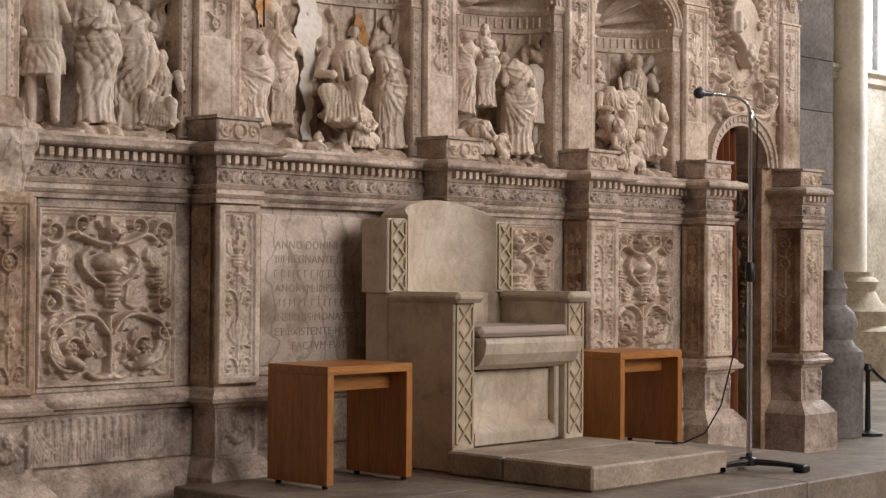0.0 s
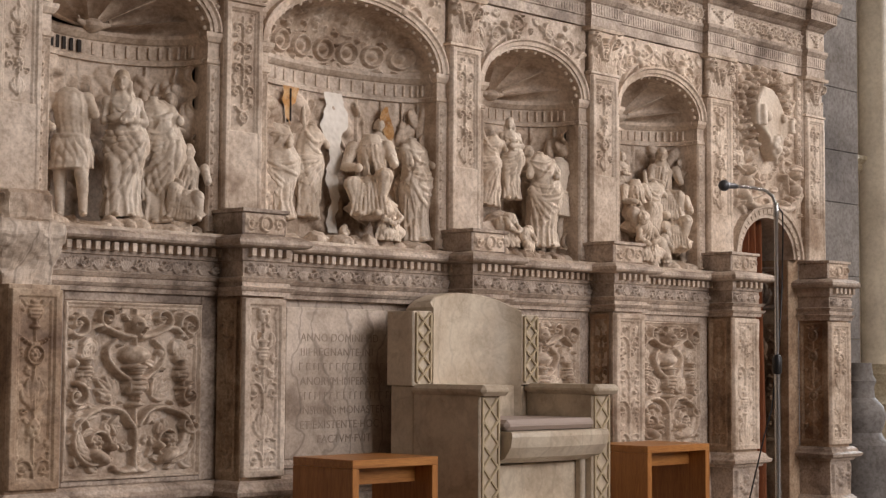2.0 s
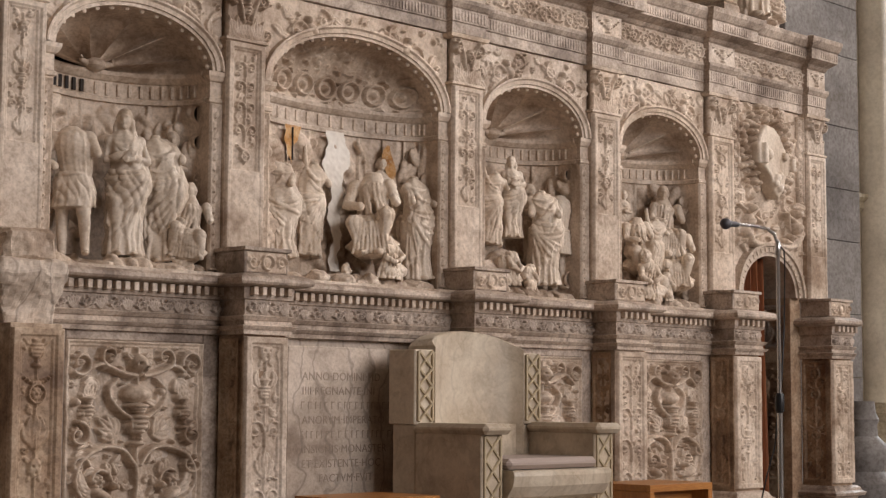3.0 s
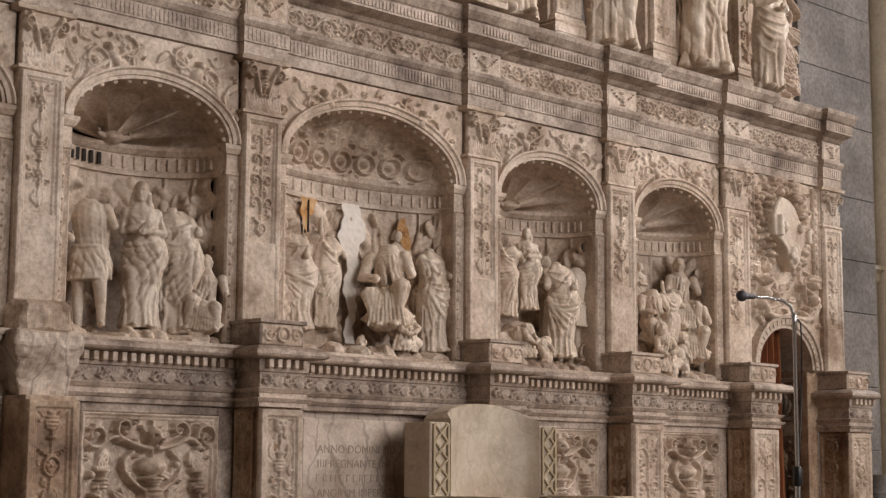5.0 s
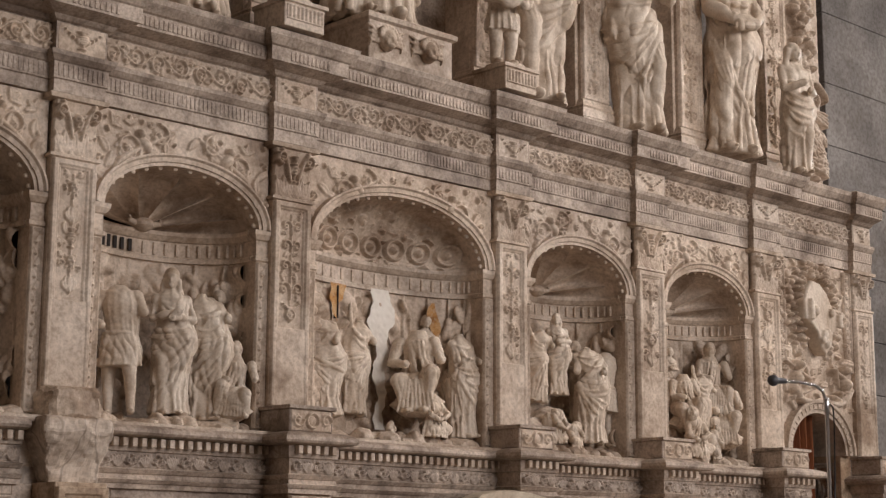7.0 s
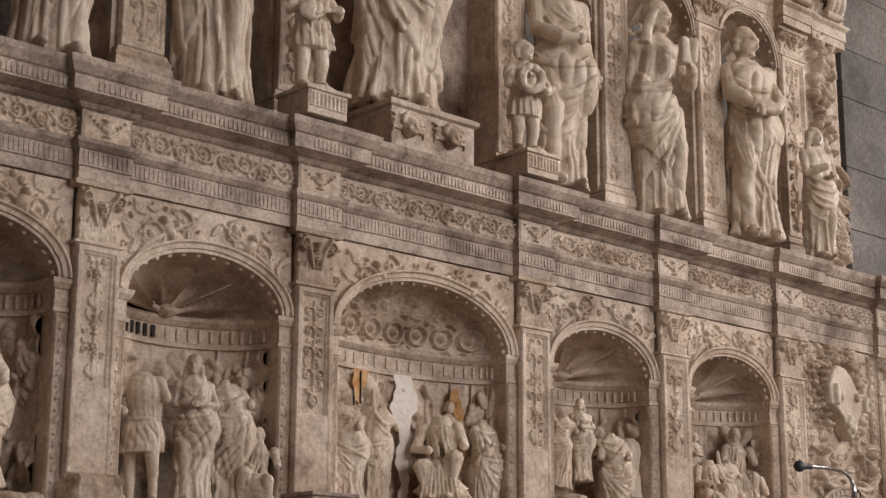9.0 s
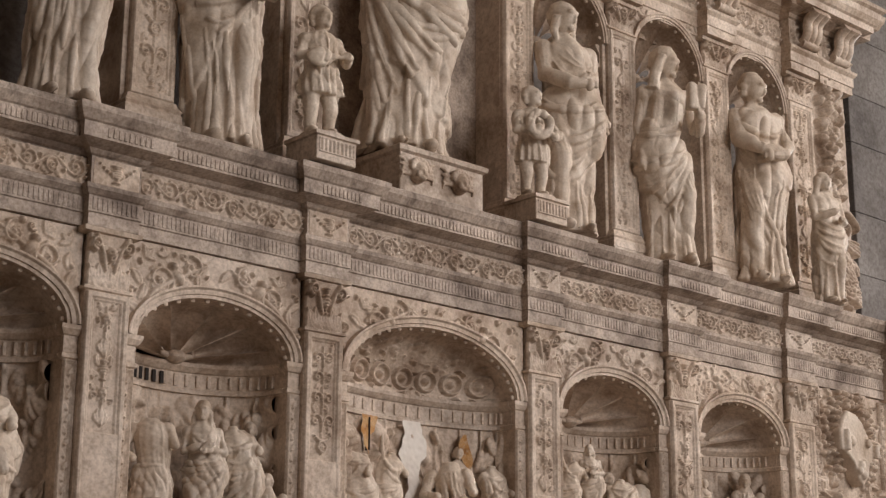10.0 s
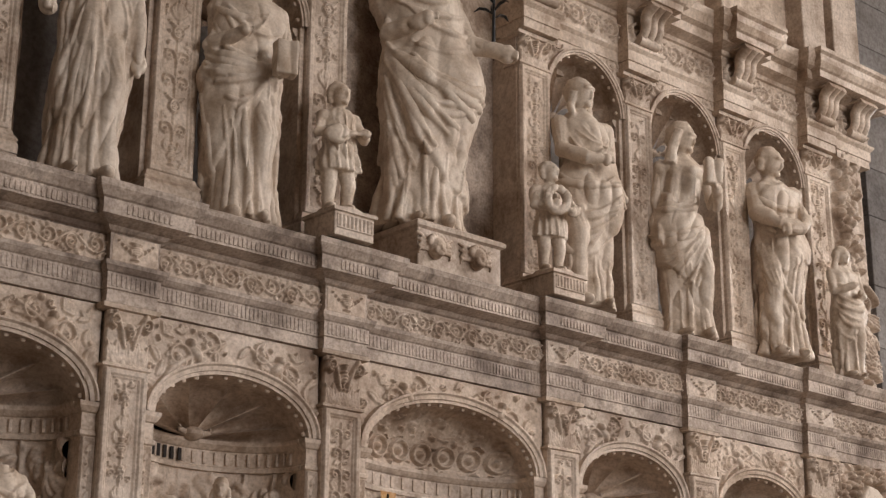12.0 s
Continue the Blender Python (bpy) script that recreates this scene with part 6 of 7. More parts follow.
GT = "saints in the top row"
SLEEVE, HAND = 0.05, 0.026
g = robed(1.34, 1, [([(-0.12, 0, 0.79), (-0.17, 0.0, 0.62), (-0.16, -0.08, 0.52)], 0.046, 0.03), ([(0.12, 0, 0.79), (0.17, -0.02, 0.62), (0.16, -0.05, 0.40)], 0.046, 0.026)], 0.025, "long", 0.2, 0, 1, 0.96, 0.92, None,
          [("hang", 12, 0.62, 0.0, -2.5, 1.8, 0.014), ("fan", -0.3, 0.62, 7, -1.8, 0.9, 0.2, 0.12, 0.012), ("bow", 0.78, -1.1, 1.1, 4, 0.05, 0.03, 0.010)])
statue("statue", g, (3.05, 5.60, 3.125), -14, "tall marble saint in a belted gown with long hanging folds", 0.005, 1, GT)
g = robed(1.27, 2, [([(-0.12, 0, 0.79), (-0.18, -0.04, 0.63), (-0.05, -0.14, 0.66)], SLEEVE, 0.03), ([(0.12, 0, 0.79), (0.19, -0.04, 0.62), (0.09, -0.15, 0.52)], 0.055, HAND)], -0.02, "veil", 0.3, 0.1, 1, 1.04, 0.95, (0.36, 0.16, 0.84, 0.0, 0.016),
          [("hang", 13, 0.42, 0.0, -2.5, 1.8, 0.015), ("fan", 0.7, 0.56, 8, -2.2, -0.2, 0.74, 0.36, 0.012), ("hang", 5, 0.58, 0.30, 0.5, 1.4, 0.014), ("bow", 0.80, -1.3, 1.0, 4, 0.06, 0.035, 0.010)])
g.box(0.05 * 1.27, 0.13 * 1.27, -0.20 * 1.27, -0.14 * 1.27, 0.50 * 1.27, 0.63 * 1.27, 0.006)
statue("statue", g, (3.83, 5.60, 3.125), -18, "veiled marble saint holding a book before the hip", 0.005, 2, GT)
g = robed(1.56, 3, [([(-0.12, 0, 0.79), (-0.17, -0.04, 0.63), (-0.04, -0.14, 0.66)], 0.048, 0.03), ([(0.12, 0, 0.79), (0.19, -0.06, 0.64), (0.27, -0.13, 0.60)], SLEEVE, HAND)], 0.045, "veil", 0, 0, 1, 1.22, 0.92, (0.20, -0.10, 0.80, 0.0, 0.02),
          [("fan", -1.5, 0.62, 11, -1.2, 1.3, 0.06, 0.46, 0.013), ("hang", 10, 0.24, 0.0, -2.4, 1.4, 0.013), ("hang", 4, 0.62, 0.22, -2.0, -1.3, 0.017), ("bow", 0.60, -1.4, 1.1, 4, 0.05, 0.05, 0.011), ("bow", 0.79, -1.2, 1.2, 3, 0.05, 0.04, 0.011)])
statue("statue", g, (4.91, 5.67, 3.352), -16, "large central marble saint in a cloak swept up to one hip", 0.0056, 3, GT)
g = robed(1.27, 4, [([(-0.12, 0, 0.79), (-0.155, -0.05, 0.66), (-0.05, -0.14, 0.605), (0.03, -0.155, 0.60)], SLEEVE, 0.024), ([(0.12, 0, 0.79), (0.16, 0.0, 0.62), (0.165, -0.06, 0.47)], 0.044, 0.024)], 0.03, "long", 0.45, 0.12, -1, 1.04, 0.86, (0.22, 0.10, 0.66, 0.04, 0.018),
          [("bow", 0.58, -1.9, 0.9, 6, 0.07, 0.042, 0.013), ("hang", 9, 0.26, 0.0, -2.3, 1.4, 0.013), ("hang", 4, 0.74, 0.42, -2.4, -1.5, 0.014), ("bow", 0.79, -1.0, 1.0, 3, 0.06, 0.035, 0.008)])
statue("statue", g, (6.0, 5.60, 3.17), -20, "young marble saint wrapped in a mantle, hand on the belly", 0.005, 4, GT)
g = robed(1.25, 5, [([(-0.12, 0, 0.79), (-0.17, 0.0, 0.62), (-0.16, -0.06, 0.44)], 0.042, 0.024), ([(0.12, 0, 0.79), (0.17, -0.06, 0.62), (0.09, -0.17, 0.66)], 0.046, HAND)], -0.035, "veil", 0.65, 0.2, 1, 0.95, 0.94, (0.24, -0.06, 0.60, -0.05, 0.016),
          [("fan", 0.9, 0.52, 9, -2.2, 0.4, 0.50, 0.12, 0.012), ("hang", 10, 0.3, 0.0, -2.3, 1.4, 0.012), ("bow", 0.60, -1.5, 1.1, 2, 0.03, 0.03, 0.014), ("hang", 7, 0.74, 0.60, -1.4, 0.8, 0.008)])
g.box(0.02 * 1.25, 0.105 * 1.25, -0.205 * 1.25, -0.155 * 1.25, 0.67 * 1.25, 0.785 * 1.25, 0.006)
statue("statue", g, (6.80, 5.60, 3.15), -22, "veiled marble saint holding up a small book", 0.005, 5, GT)
g = robed(1.28, 6, [([(-0.12, 0, 0.79), (-0.15, -0.05, 0.67), (-0.05, -0.14, 0.60), (0.04, -0.155, 0.59)], 0.052, 0.03), ([(0.12, 0, 0.79), (0.16, -0.05, 0.65), (0.06, -0.15, 0.58), (-0.03, -0.16, 0.565)], 0.055, 0.032)], 0.03, "hair", 0.6, 0.25, -1, 1.0, 0.95, (0.40, 0.05, 0.82, 0.0, 0.016),
          [("bow", 0.76, -1.8, 1.2, 4, 0.08, 0.035, 0.012), ("hang", 12, 0.46, 0.0, -2.4, 1.5, 0.014), ("fan", -0.9, 0.50, 6, -1.6, 0.7, 0.1, 0.2, 0.012), ("hang", 4, 0.56, 0.3, -1.4, -0.6, 0.016)])
statue("statue", g, (7.64, 5.60, 3.19), -22, "marble saint with arms folded across the waist", 0.005, 6, GT)
GP = "small marble children"
LUTE = [([(-0.13, 0, 0.7), (-0.19, -0.06, 0.57), (-0.03, -0.16, 0.57)], 0.05, 0.034), ([(0.13, 0, 0.7), (0.19, -0.06, 0.57), (0.15, -0.15, 0.57)], 0.05, 0.034), ([(0.02, -0.17, 0.55), (0.15, -0.17, 0.575)], 0.022, 0.016)]
lutist = child(0.62, 11, LUTE, 0.3)
lutist.ball((-0.045, -0.10, 0.335), (0.062, 0.03, 0.044), tilt("Y", -12), 18)
statue("statue", lutist, (4.26, 5.47, 3.255), -14, "small marble child playing a lute on a block", 0.005, 11, GP, None, (0, 0), "child", 0.6)
g = child(0.58, 12, [([(-0.14, 0, 0.7), (-0.2, -0.1, 0.55), (-0.05, -0.2, 0.55)], 0.06, 0.04), ([(0.14, 0, 0.7), (0.2, -0.1, 0.55), (0.1, -0.2, 0.5)], 0.06, 0.04)], 0.5)
ringpts = [(-0.02 + 0.058 * math.cos(t), -0.115, 0.345 + 0.058 * math.sin(t)) for t in np.linspace(0, 2 * math.pi, 20)]
g.tube(ringpts, 0.022, 0.022, 10)
statue("statue", g, (5.60, 5.46, 3.255), -16, "small marble child holding a thick wreath on a block", 0.005, 12, GP, None, (0, 0), "child", 0.62)
ARM_CHEST = [([(-0.13, 0, 0.8), (-0.16, -0.05, 0.64), (-0.01, -0.13, 0.68)], 0.044, 0.03), ([(0.13, 0, 0.8), (0.16, -0.06, 0.62), (0.05, -0.14, 0.62)], 0.044, 0.03)]
statue("statue", robed(0.80, 13, ARM_CHEST, 0.02, "veil", 0.2, 0.1, 1, 1.0, 0.85, (0.3, 0.1, 0.7, 0.0, 0.016), [("hang", 8, 0.4, 0.0, -2.2, 1.4, 0.014), ("bow", 0.62, -1.5, 1.2, 5, 0.06, 0.05, 0.014)]), (8.12, 5.47, 3.13), -20, "small draped marble attendant beside the scroll wing", 0.0058, 13, GP, None, (0, 0), "robe", 0.8)
for x, zb, w in ((4.27, 3.108, 0.11), (5.62, 3.108, 0.11)):
    p = thing("pedestal", (x, 5.46, zb), "square marble block with fluted sides on the cornice", "pedestal")
    g = G()
    g.box(x - w, x + w, 5.46 - w, 5.46 + w, zb, zb + 0.11, 0.003)
    g.sweep([(0, zb + 0.106), (0.012, zb + 0.11), (0.012, zb + 0.126), (-0.05, zb + 0.13)], [(x - w, 5.46 + w), (x - w, 5.46 - w), (x + w, 5.46 - w), (x + w, 5.46 + w)])
    g.lathe((x, 5.46, zb + 0.13), [(0.1, 0), (0.1, 0.016), (0.03, 0.018)], 20)
    part("block", g, MARBLE, p)
    r = fluted(Relief(2 * w - 0.02, 0.07, 0.003), 0.022, 0.004, 0.9, 0.1)
    part("fluted_band", r.mesh("fluted_band", MARBLE, x - w + 0.01, 5.46 - w - 0.001, zb + 0.03), None, p)
p = thing("plinth", (4.97, 5.6, 3.108), "broad marble base with carved winged masks", "pedestal")
g = G()
g.box(4.74, 5.27, 5.47, 5.87, 3.108, 3.305, 0.004)
g.sweep([(0, 3.30), (0.016, 3.31), (0.02, 3.33), (0, 3.343), (-0.1, 3.345)], [(4.74, 5.87), (4.74, 5.47), (5.27, 5.47), (5.27, 5.87)])
part("block", g, MARBLE, p)
for x in (4.84, 5.10):
    g = G()
    g.ball((x, 5.455, 3.215), (0.045, 0.045, 0.055))
    g.ball((x, 5.415, 3.208), (0.010, 0.014, 0.014), None, 8)
    g.ball((x, 5.425, 3.178), (0.020, 0.02, 0.012), None, 8)
    for q in (-1, 1):
        g.ball((x + q * 0.02, 5.425, 3.197), (0.018, 0.016, 0.018), None, 10)
        for k in range(4):
            g.tube([(x + q * 0.03, 5.468, 3.205), (x + q * (0.085 + 0.004 * k), 5.462, 3.265 - 0.022 * k), (x + q * (0.112 - 0.006 * k), 5.468, 3.275 - 0.034 * k)], 0.012, 0.007, 8)
    for k in range(9):
        t = 0.1 + k * 0.37
        g.ball((x + 0.046 * math.cos(t), 5.445, 3.23 + 0.042 * math.sin(t)), (0.017,) * 3, None, 8)
    me = fuse(g, 0.0042)
    settle(me, 40, 0.4, "bare", 1)
    me.materials.clear()
    me.materials.append(MARBLE)
    part("mask", me, None, p, "winged child mask")


def crouched(H, seed):
    """A bowed or kneeling draped figure: bent back, knees, arms on the ground, a bowed head."""
    g = G()
    rs = random.Random(seed)
    q = rs.choice((-1, 1))
    g.ball((0.06 * q * H, 0, 0.46 * H), (0.24 * H, 0.22 * H, 0.36 * H), tilt("Y", 16 * q), 22)
    g.ball((0.2 * q * H, -0.12 * H, 0.2 * H), (0.28 * H, 0.17 * H, 0.15 * H), tilt("Y", -12 * q), 18)
    g.ball((-0.08 * q * H, -0.16 * H, 0.15 * H), (0.24 * H, 0.16 * H, 0.13 * H), None, 18)
    g.ball((-0.10 * q * H, -0.08 * H, 0.74 * H), (0.2 * H, 0.17 * H, 0.16 * H), tilt("Y", -20 * q), 18)
    limb(g, [(-0.24 * q * H, -0.1 * H, 0.7 * H), (-0.3 * q * H, -0.25 * H, 0.45 * H), (-0.12 * q * H, -0.34 * H, 0.36 * H)], 0.075 * H, 0.05 * H)
    limb(g, [(0.1 * q * H, -0.14 * H, 0.7 * H), (0.16 * q * H, -0.32 * H, 0.5 * H), (-0.02 * q * H, -0.36 * H, 0.4 * H)], 0.075 * H, 0.05 * H)
    if seed % 3 == 1:
        g.ball((-0.2 * q * H, -0.2 * H, 0.9 * H), (0.11 * H, 0.12 * H, 0.14 * H), tilt("Y", 20 * q), 16)
        for k in range(7):
            g.ball((-0.2 * q * H + 0.1 * H * math.cos(k), -0.18 * H, 0.94 * H + 0.09 * H * math.sin(k)), (0.045 * H,) * 3, None, 8)
    for k in range(11):
        a = -1.3 + 0.26 * k + rs.uniform(-0.06, 0.06)
        pts = [(0.06 * q * H + 0.15 * H * math.sin(a), -0.19 * H * math.cos(a), rs.uniform(0.6, 0.75) * H), (0.26 * H * math.sin(a), -0.25 * H * abs(math.cos(a)) - 0.02 * H, 0.42 * H), (0.33 * H * math.sin(a), -0.28 * H * abs(math.cos(a)), 0.2 * H), (0.38 * H * math.sin(a), -0.28 * H * abs(math.cos(a)), 0.01 * H)]
        g.tube(pts, [0.012 * H, 0.022 * H, 0.03 * H, 0.035 * H], None, 8)
    return g


STUMPS = [([(-0.12, 0, 0.79), (-0.17, -0.06, 0.66)], 0.05, 0.036), ([(0.12, 0, 0.79), (0.17, -0.07, 0.68), (0.12, -0.13, 0.64)], 0.05, 0.036)]
FOLDED = [([(-0.12, 0, 0.79), (-0.18, -0.04, 0.65), (0.02, -0.14, 0.69)], 0.046, 0.03), ([(0.12, 0, 0.79), (0.18, -0.05, 0.65), (-0.02, -0.14, 0.65)], 0.046, 0.03)]
RAISED = [([(-0.12, 0, 0.79), (-0.20, -0.06, 0.86), (-0.22, -0.1, 0.97)], 0.042, 0.026), ([(0.12, 0, 0.79), (0.2, -0.06, 0.70)], 0.046, 0.036)]
WRAP = [("bow", 0.66, -1.9, 1.2, 4, 0.09, 0.05, 0.012), ("fan", -1.4, 0.6, 5, -0.8, 1.2, 0.1, 0.4, 0.014), ("hang", 9, 0.42, 0.0, -2.4, 1.7, 0.016), ("bow", 0.80, -1.2, 1.2, 2, 0.05, 0.04, 0.013)]
SWEEP = [("fan", 0.8, 0.58, 8, -2.1, 0.2, 0.62, 0.08, 0.017), ("hang", 8, 0.34, 0.0, -2.3, 1.6, 0.018), ("bow", 0.78, -1.3, 1.2, 3, 0.05, 0.04, 0.013)]
GM = "figures in the middle niches"
TALK = {
    "w": "standing draped alabaster woman with hands joined, in a carved scene", "r": "headless alabaster figure wrapped in a mantle, in a carved scene",
    "f": "headless alabaster figure with broken arms, in a carved scene", "u": "headless youth in a short tunic, in a carved scene",
    "s": "headless seated alabaster figure with cloth over the knees", "t": "seated alabaster figure with a bowed head, in a carved scene",
    "c": "crouching draped figure at the foot of a carved scene", "h": "bearded onlooker in relief behind the broken figures"}
# bay, place along the wall, depth, foot height, kind, height, turn
MID = [
    ("n", 2.62, 5.60, 1.43, "c", 0.40, 0), ("n", 2.90, 5.64, 1.43, "r", 0.62, -8), ("n", 2.80, 5.60, 1.46, "t", 0.36, -20),
    ("o", 3.63, 5.68, 1.43, "u", 0.57, -34), ("o", 3.835, 5.64, 1.44, "w", 0.60, -22), ("o", 4.035, 5.64, 1.43, "f", 0.60, -30), ("o", 4.125, 5.60, 1.44, "t", 0.30, -40), ("o", 4.09, 5.57, 1.40, "c", 0.12, -15), ("o", 4.10, 5.72, 1.55, "h", 0.44, -20),
    ("a", 4.765, 5.76, 1.50, "r", 0.52, -30), ("a", 4.925, 5.77, 1.52, "f", 0.50, 0), ("a", 5.235, 5.66, 1.53, "s", 0.44, -45), ("a", 5.25, 5.58, 1.42, "c", 0.22, 6), ("a", 5.515, 5.64, 1.44, "r", 0.56, 10), ("a", 5.32, 5.74, 1.58, "h", 0.44, -10), ("a", 5.50, 5.74, 1.56, "h", 0.46, -24), ("a", 5.03, 5.62, 1.42, "c", 0.08, 40),
    ("b", 6.245, 5.70, 1.70, "w", 0.42, -30), ("b", 6.12, 5.74, 1.66, "f", 0.42, -30), ("b", 6.425, 5.63, 1.46, "r", 0.56, -26), ("b", 6.55, 5.66, 1.45, "u", 0.54, -10), ("b", 6.13, 5.62, 1.44, "c", 0.20, 0), ("b", 6.25, 5.60, 1.42, "c", 0.16, 30), ("b", 6.48, 5.76, 1.58, "h", 0.42, -20),
    ("c", 7.53, 5.72, 1.68, "t", 0.38, -30), ("c", 7.25, 5.68, 1.58, "s", 0.34, -20), ("c", 7.22, 5.60, 1.42, "c", 0.26, -14), ("c", 7.55, 5.64, 1.50, "s", 0.38, -45), ("c", 7.37, 5.66, 1.50, "f", 0.44, -20), ("c", 7.36, 5.58, 1.42, "c", 0.18, 40), ("c", 7.20, 5.76, 1.70, "h", 0.34, -20),
]
for k, (bay, x, y, z, kind, H, turn) in enumerate(MID):
    s = 200 + k
    q = 1 if k % 2 else -1
    if kind == "w":
        g = robed(H, s, FOLDED, 0.03, "long", -0.3, 0.05, -1, 1.08, 0.9, (0.3, 0.08, 0.62, 0.05, 0.02), SWEEP)
    elif kind in "rf":
        g = robed(H, s, STUMPS if kind == "r" else RAISED, 0.04 * q, "hair", 0, 0, q, 1.2, 0.9, (0.24, 0.08 * q, 0.7, 0.1 * q, 0.022), WRAP if kind == "r" else SWEEP, 0.9)
    elif kind == "u":
        g = youth(H, s, q, [([(-0.13, 0, 0.83), (-0.19, -0.06, 0.68), (-0.12, -0.13, 0.62)], 0.045, 0.03), ([(0.13, 0, 0.83), (0.17, -0.05, 0.72)], 0.045, 0.036)])
    elif kind in "st":
        g = seated(H, s, kind == "s", q)
    elif kind == "h":
        g = robed(H, s, FOLDED, 0.02 * q, "hair", 0.3 * q, 0.15, 0, 1.15, 0.9, None, WRAP)
    else:
        g = crouched(H, s)
    statue("relief_figure", g, (x, y, z), turn, TALK[kind], max(0.0040, 0.0072 * H), s, GM, None, (0, 0 if kind == "w" else (3, -4, 5, -2)[k % 4]), "heap" if kind == "c" else "nude" if kind == "u" else "robe", H)

# rocky ground under the scenes
for k, (l, rr, b, kind) in enumerate(BAYS):
    x0, x1 = PIERS[l][1] + 0.05, PIERS[rr][0] - 0.05
    g = G()
    rs = random.Random(300 + k)
    for i in range(26):
        g.ball((x0 + (x1 - x0) * (i + 0.5) / 26, rs.uniform(5.56, 5.74), 1.39), ((x1 - x0) / rs.uniform(12, 24), rs.uniform(0.05, 0.12), rs.uniform(0.025, 0.06)), None, 12)
    if k in (3, 4):
        for i in range(5):
            g.ball((x0 + (x1 - x0) * rs.uniform(0.1, 0.45), rs.uniform(5.68, 5.78), 1.45), (0.13, 0.10, rs.uniform(0.10, 0.2)), None, 12)
    part("rocky_ground", roughen(g, MARBLE, "rocky_ground", 0.012, 0.009, k), None, altar)

# repaired niche: white plaster and rust


def niche_patch(name, x0, w, z0, h, mat, label, edge, lift):
    """A thin uneven skin on the curved back of the wide niche."""
    r = Relief(w, h, 0.003)
    r.worn(0.0015, 4)

    def bend(xx, zz, hh):
        return np.stack([xx, 5.62 + 0.17 * np.sqrt(1 - ((xx - 5.035) / 0.53) ** 2) - lift - hh, zz], -1)

    return part(name, r.mesh(name, mat, x0, 0, z0, lambda X, Z: np.abs(X - x0 - w / 2 - 0.012 * np.sin(Z * 31 + X * 9)) < edge(Z), bend), None, altar, label)


niche_patch("plaster_patch", 4.985, 0.19, 1.46, 0.655, PLASTER, "smooth white plaster patch", lambda Z: 0.03 + 0.036 * np.clip((Z - 1.75) / 0.2, 0, 1) + 0.008 * np.sin(Z * 23) + 0.004 * np.sin(Z * 97), 0.042)
niche_patch("rust_stain", 4.725, 0.13, 1.93, 0.18, RUST, "orange rust stain", lambda Z: 0.006 + 0.043 * np.clip((Z - 1.93) / 0.15, 0, 1) ** 1.2 + 0.006 * np.sin(Z * 90), 0.044)
niche_patch("rust_stain", 5.33, 0.10, 1.90, 0.18, RUST, "orange rust stain", lambda Z: 0.03 * np.sin((Z - 1.90) / 0.18 * 3.1) + 0.004, 0.044)
g = G()
g.box(4.793, 4.799, 5.72, 5.75, 1.95, 2.10, 0.001)
part("iron_bar", g, SHADE_IRON, altar)


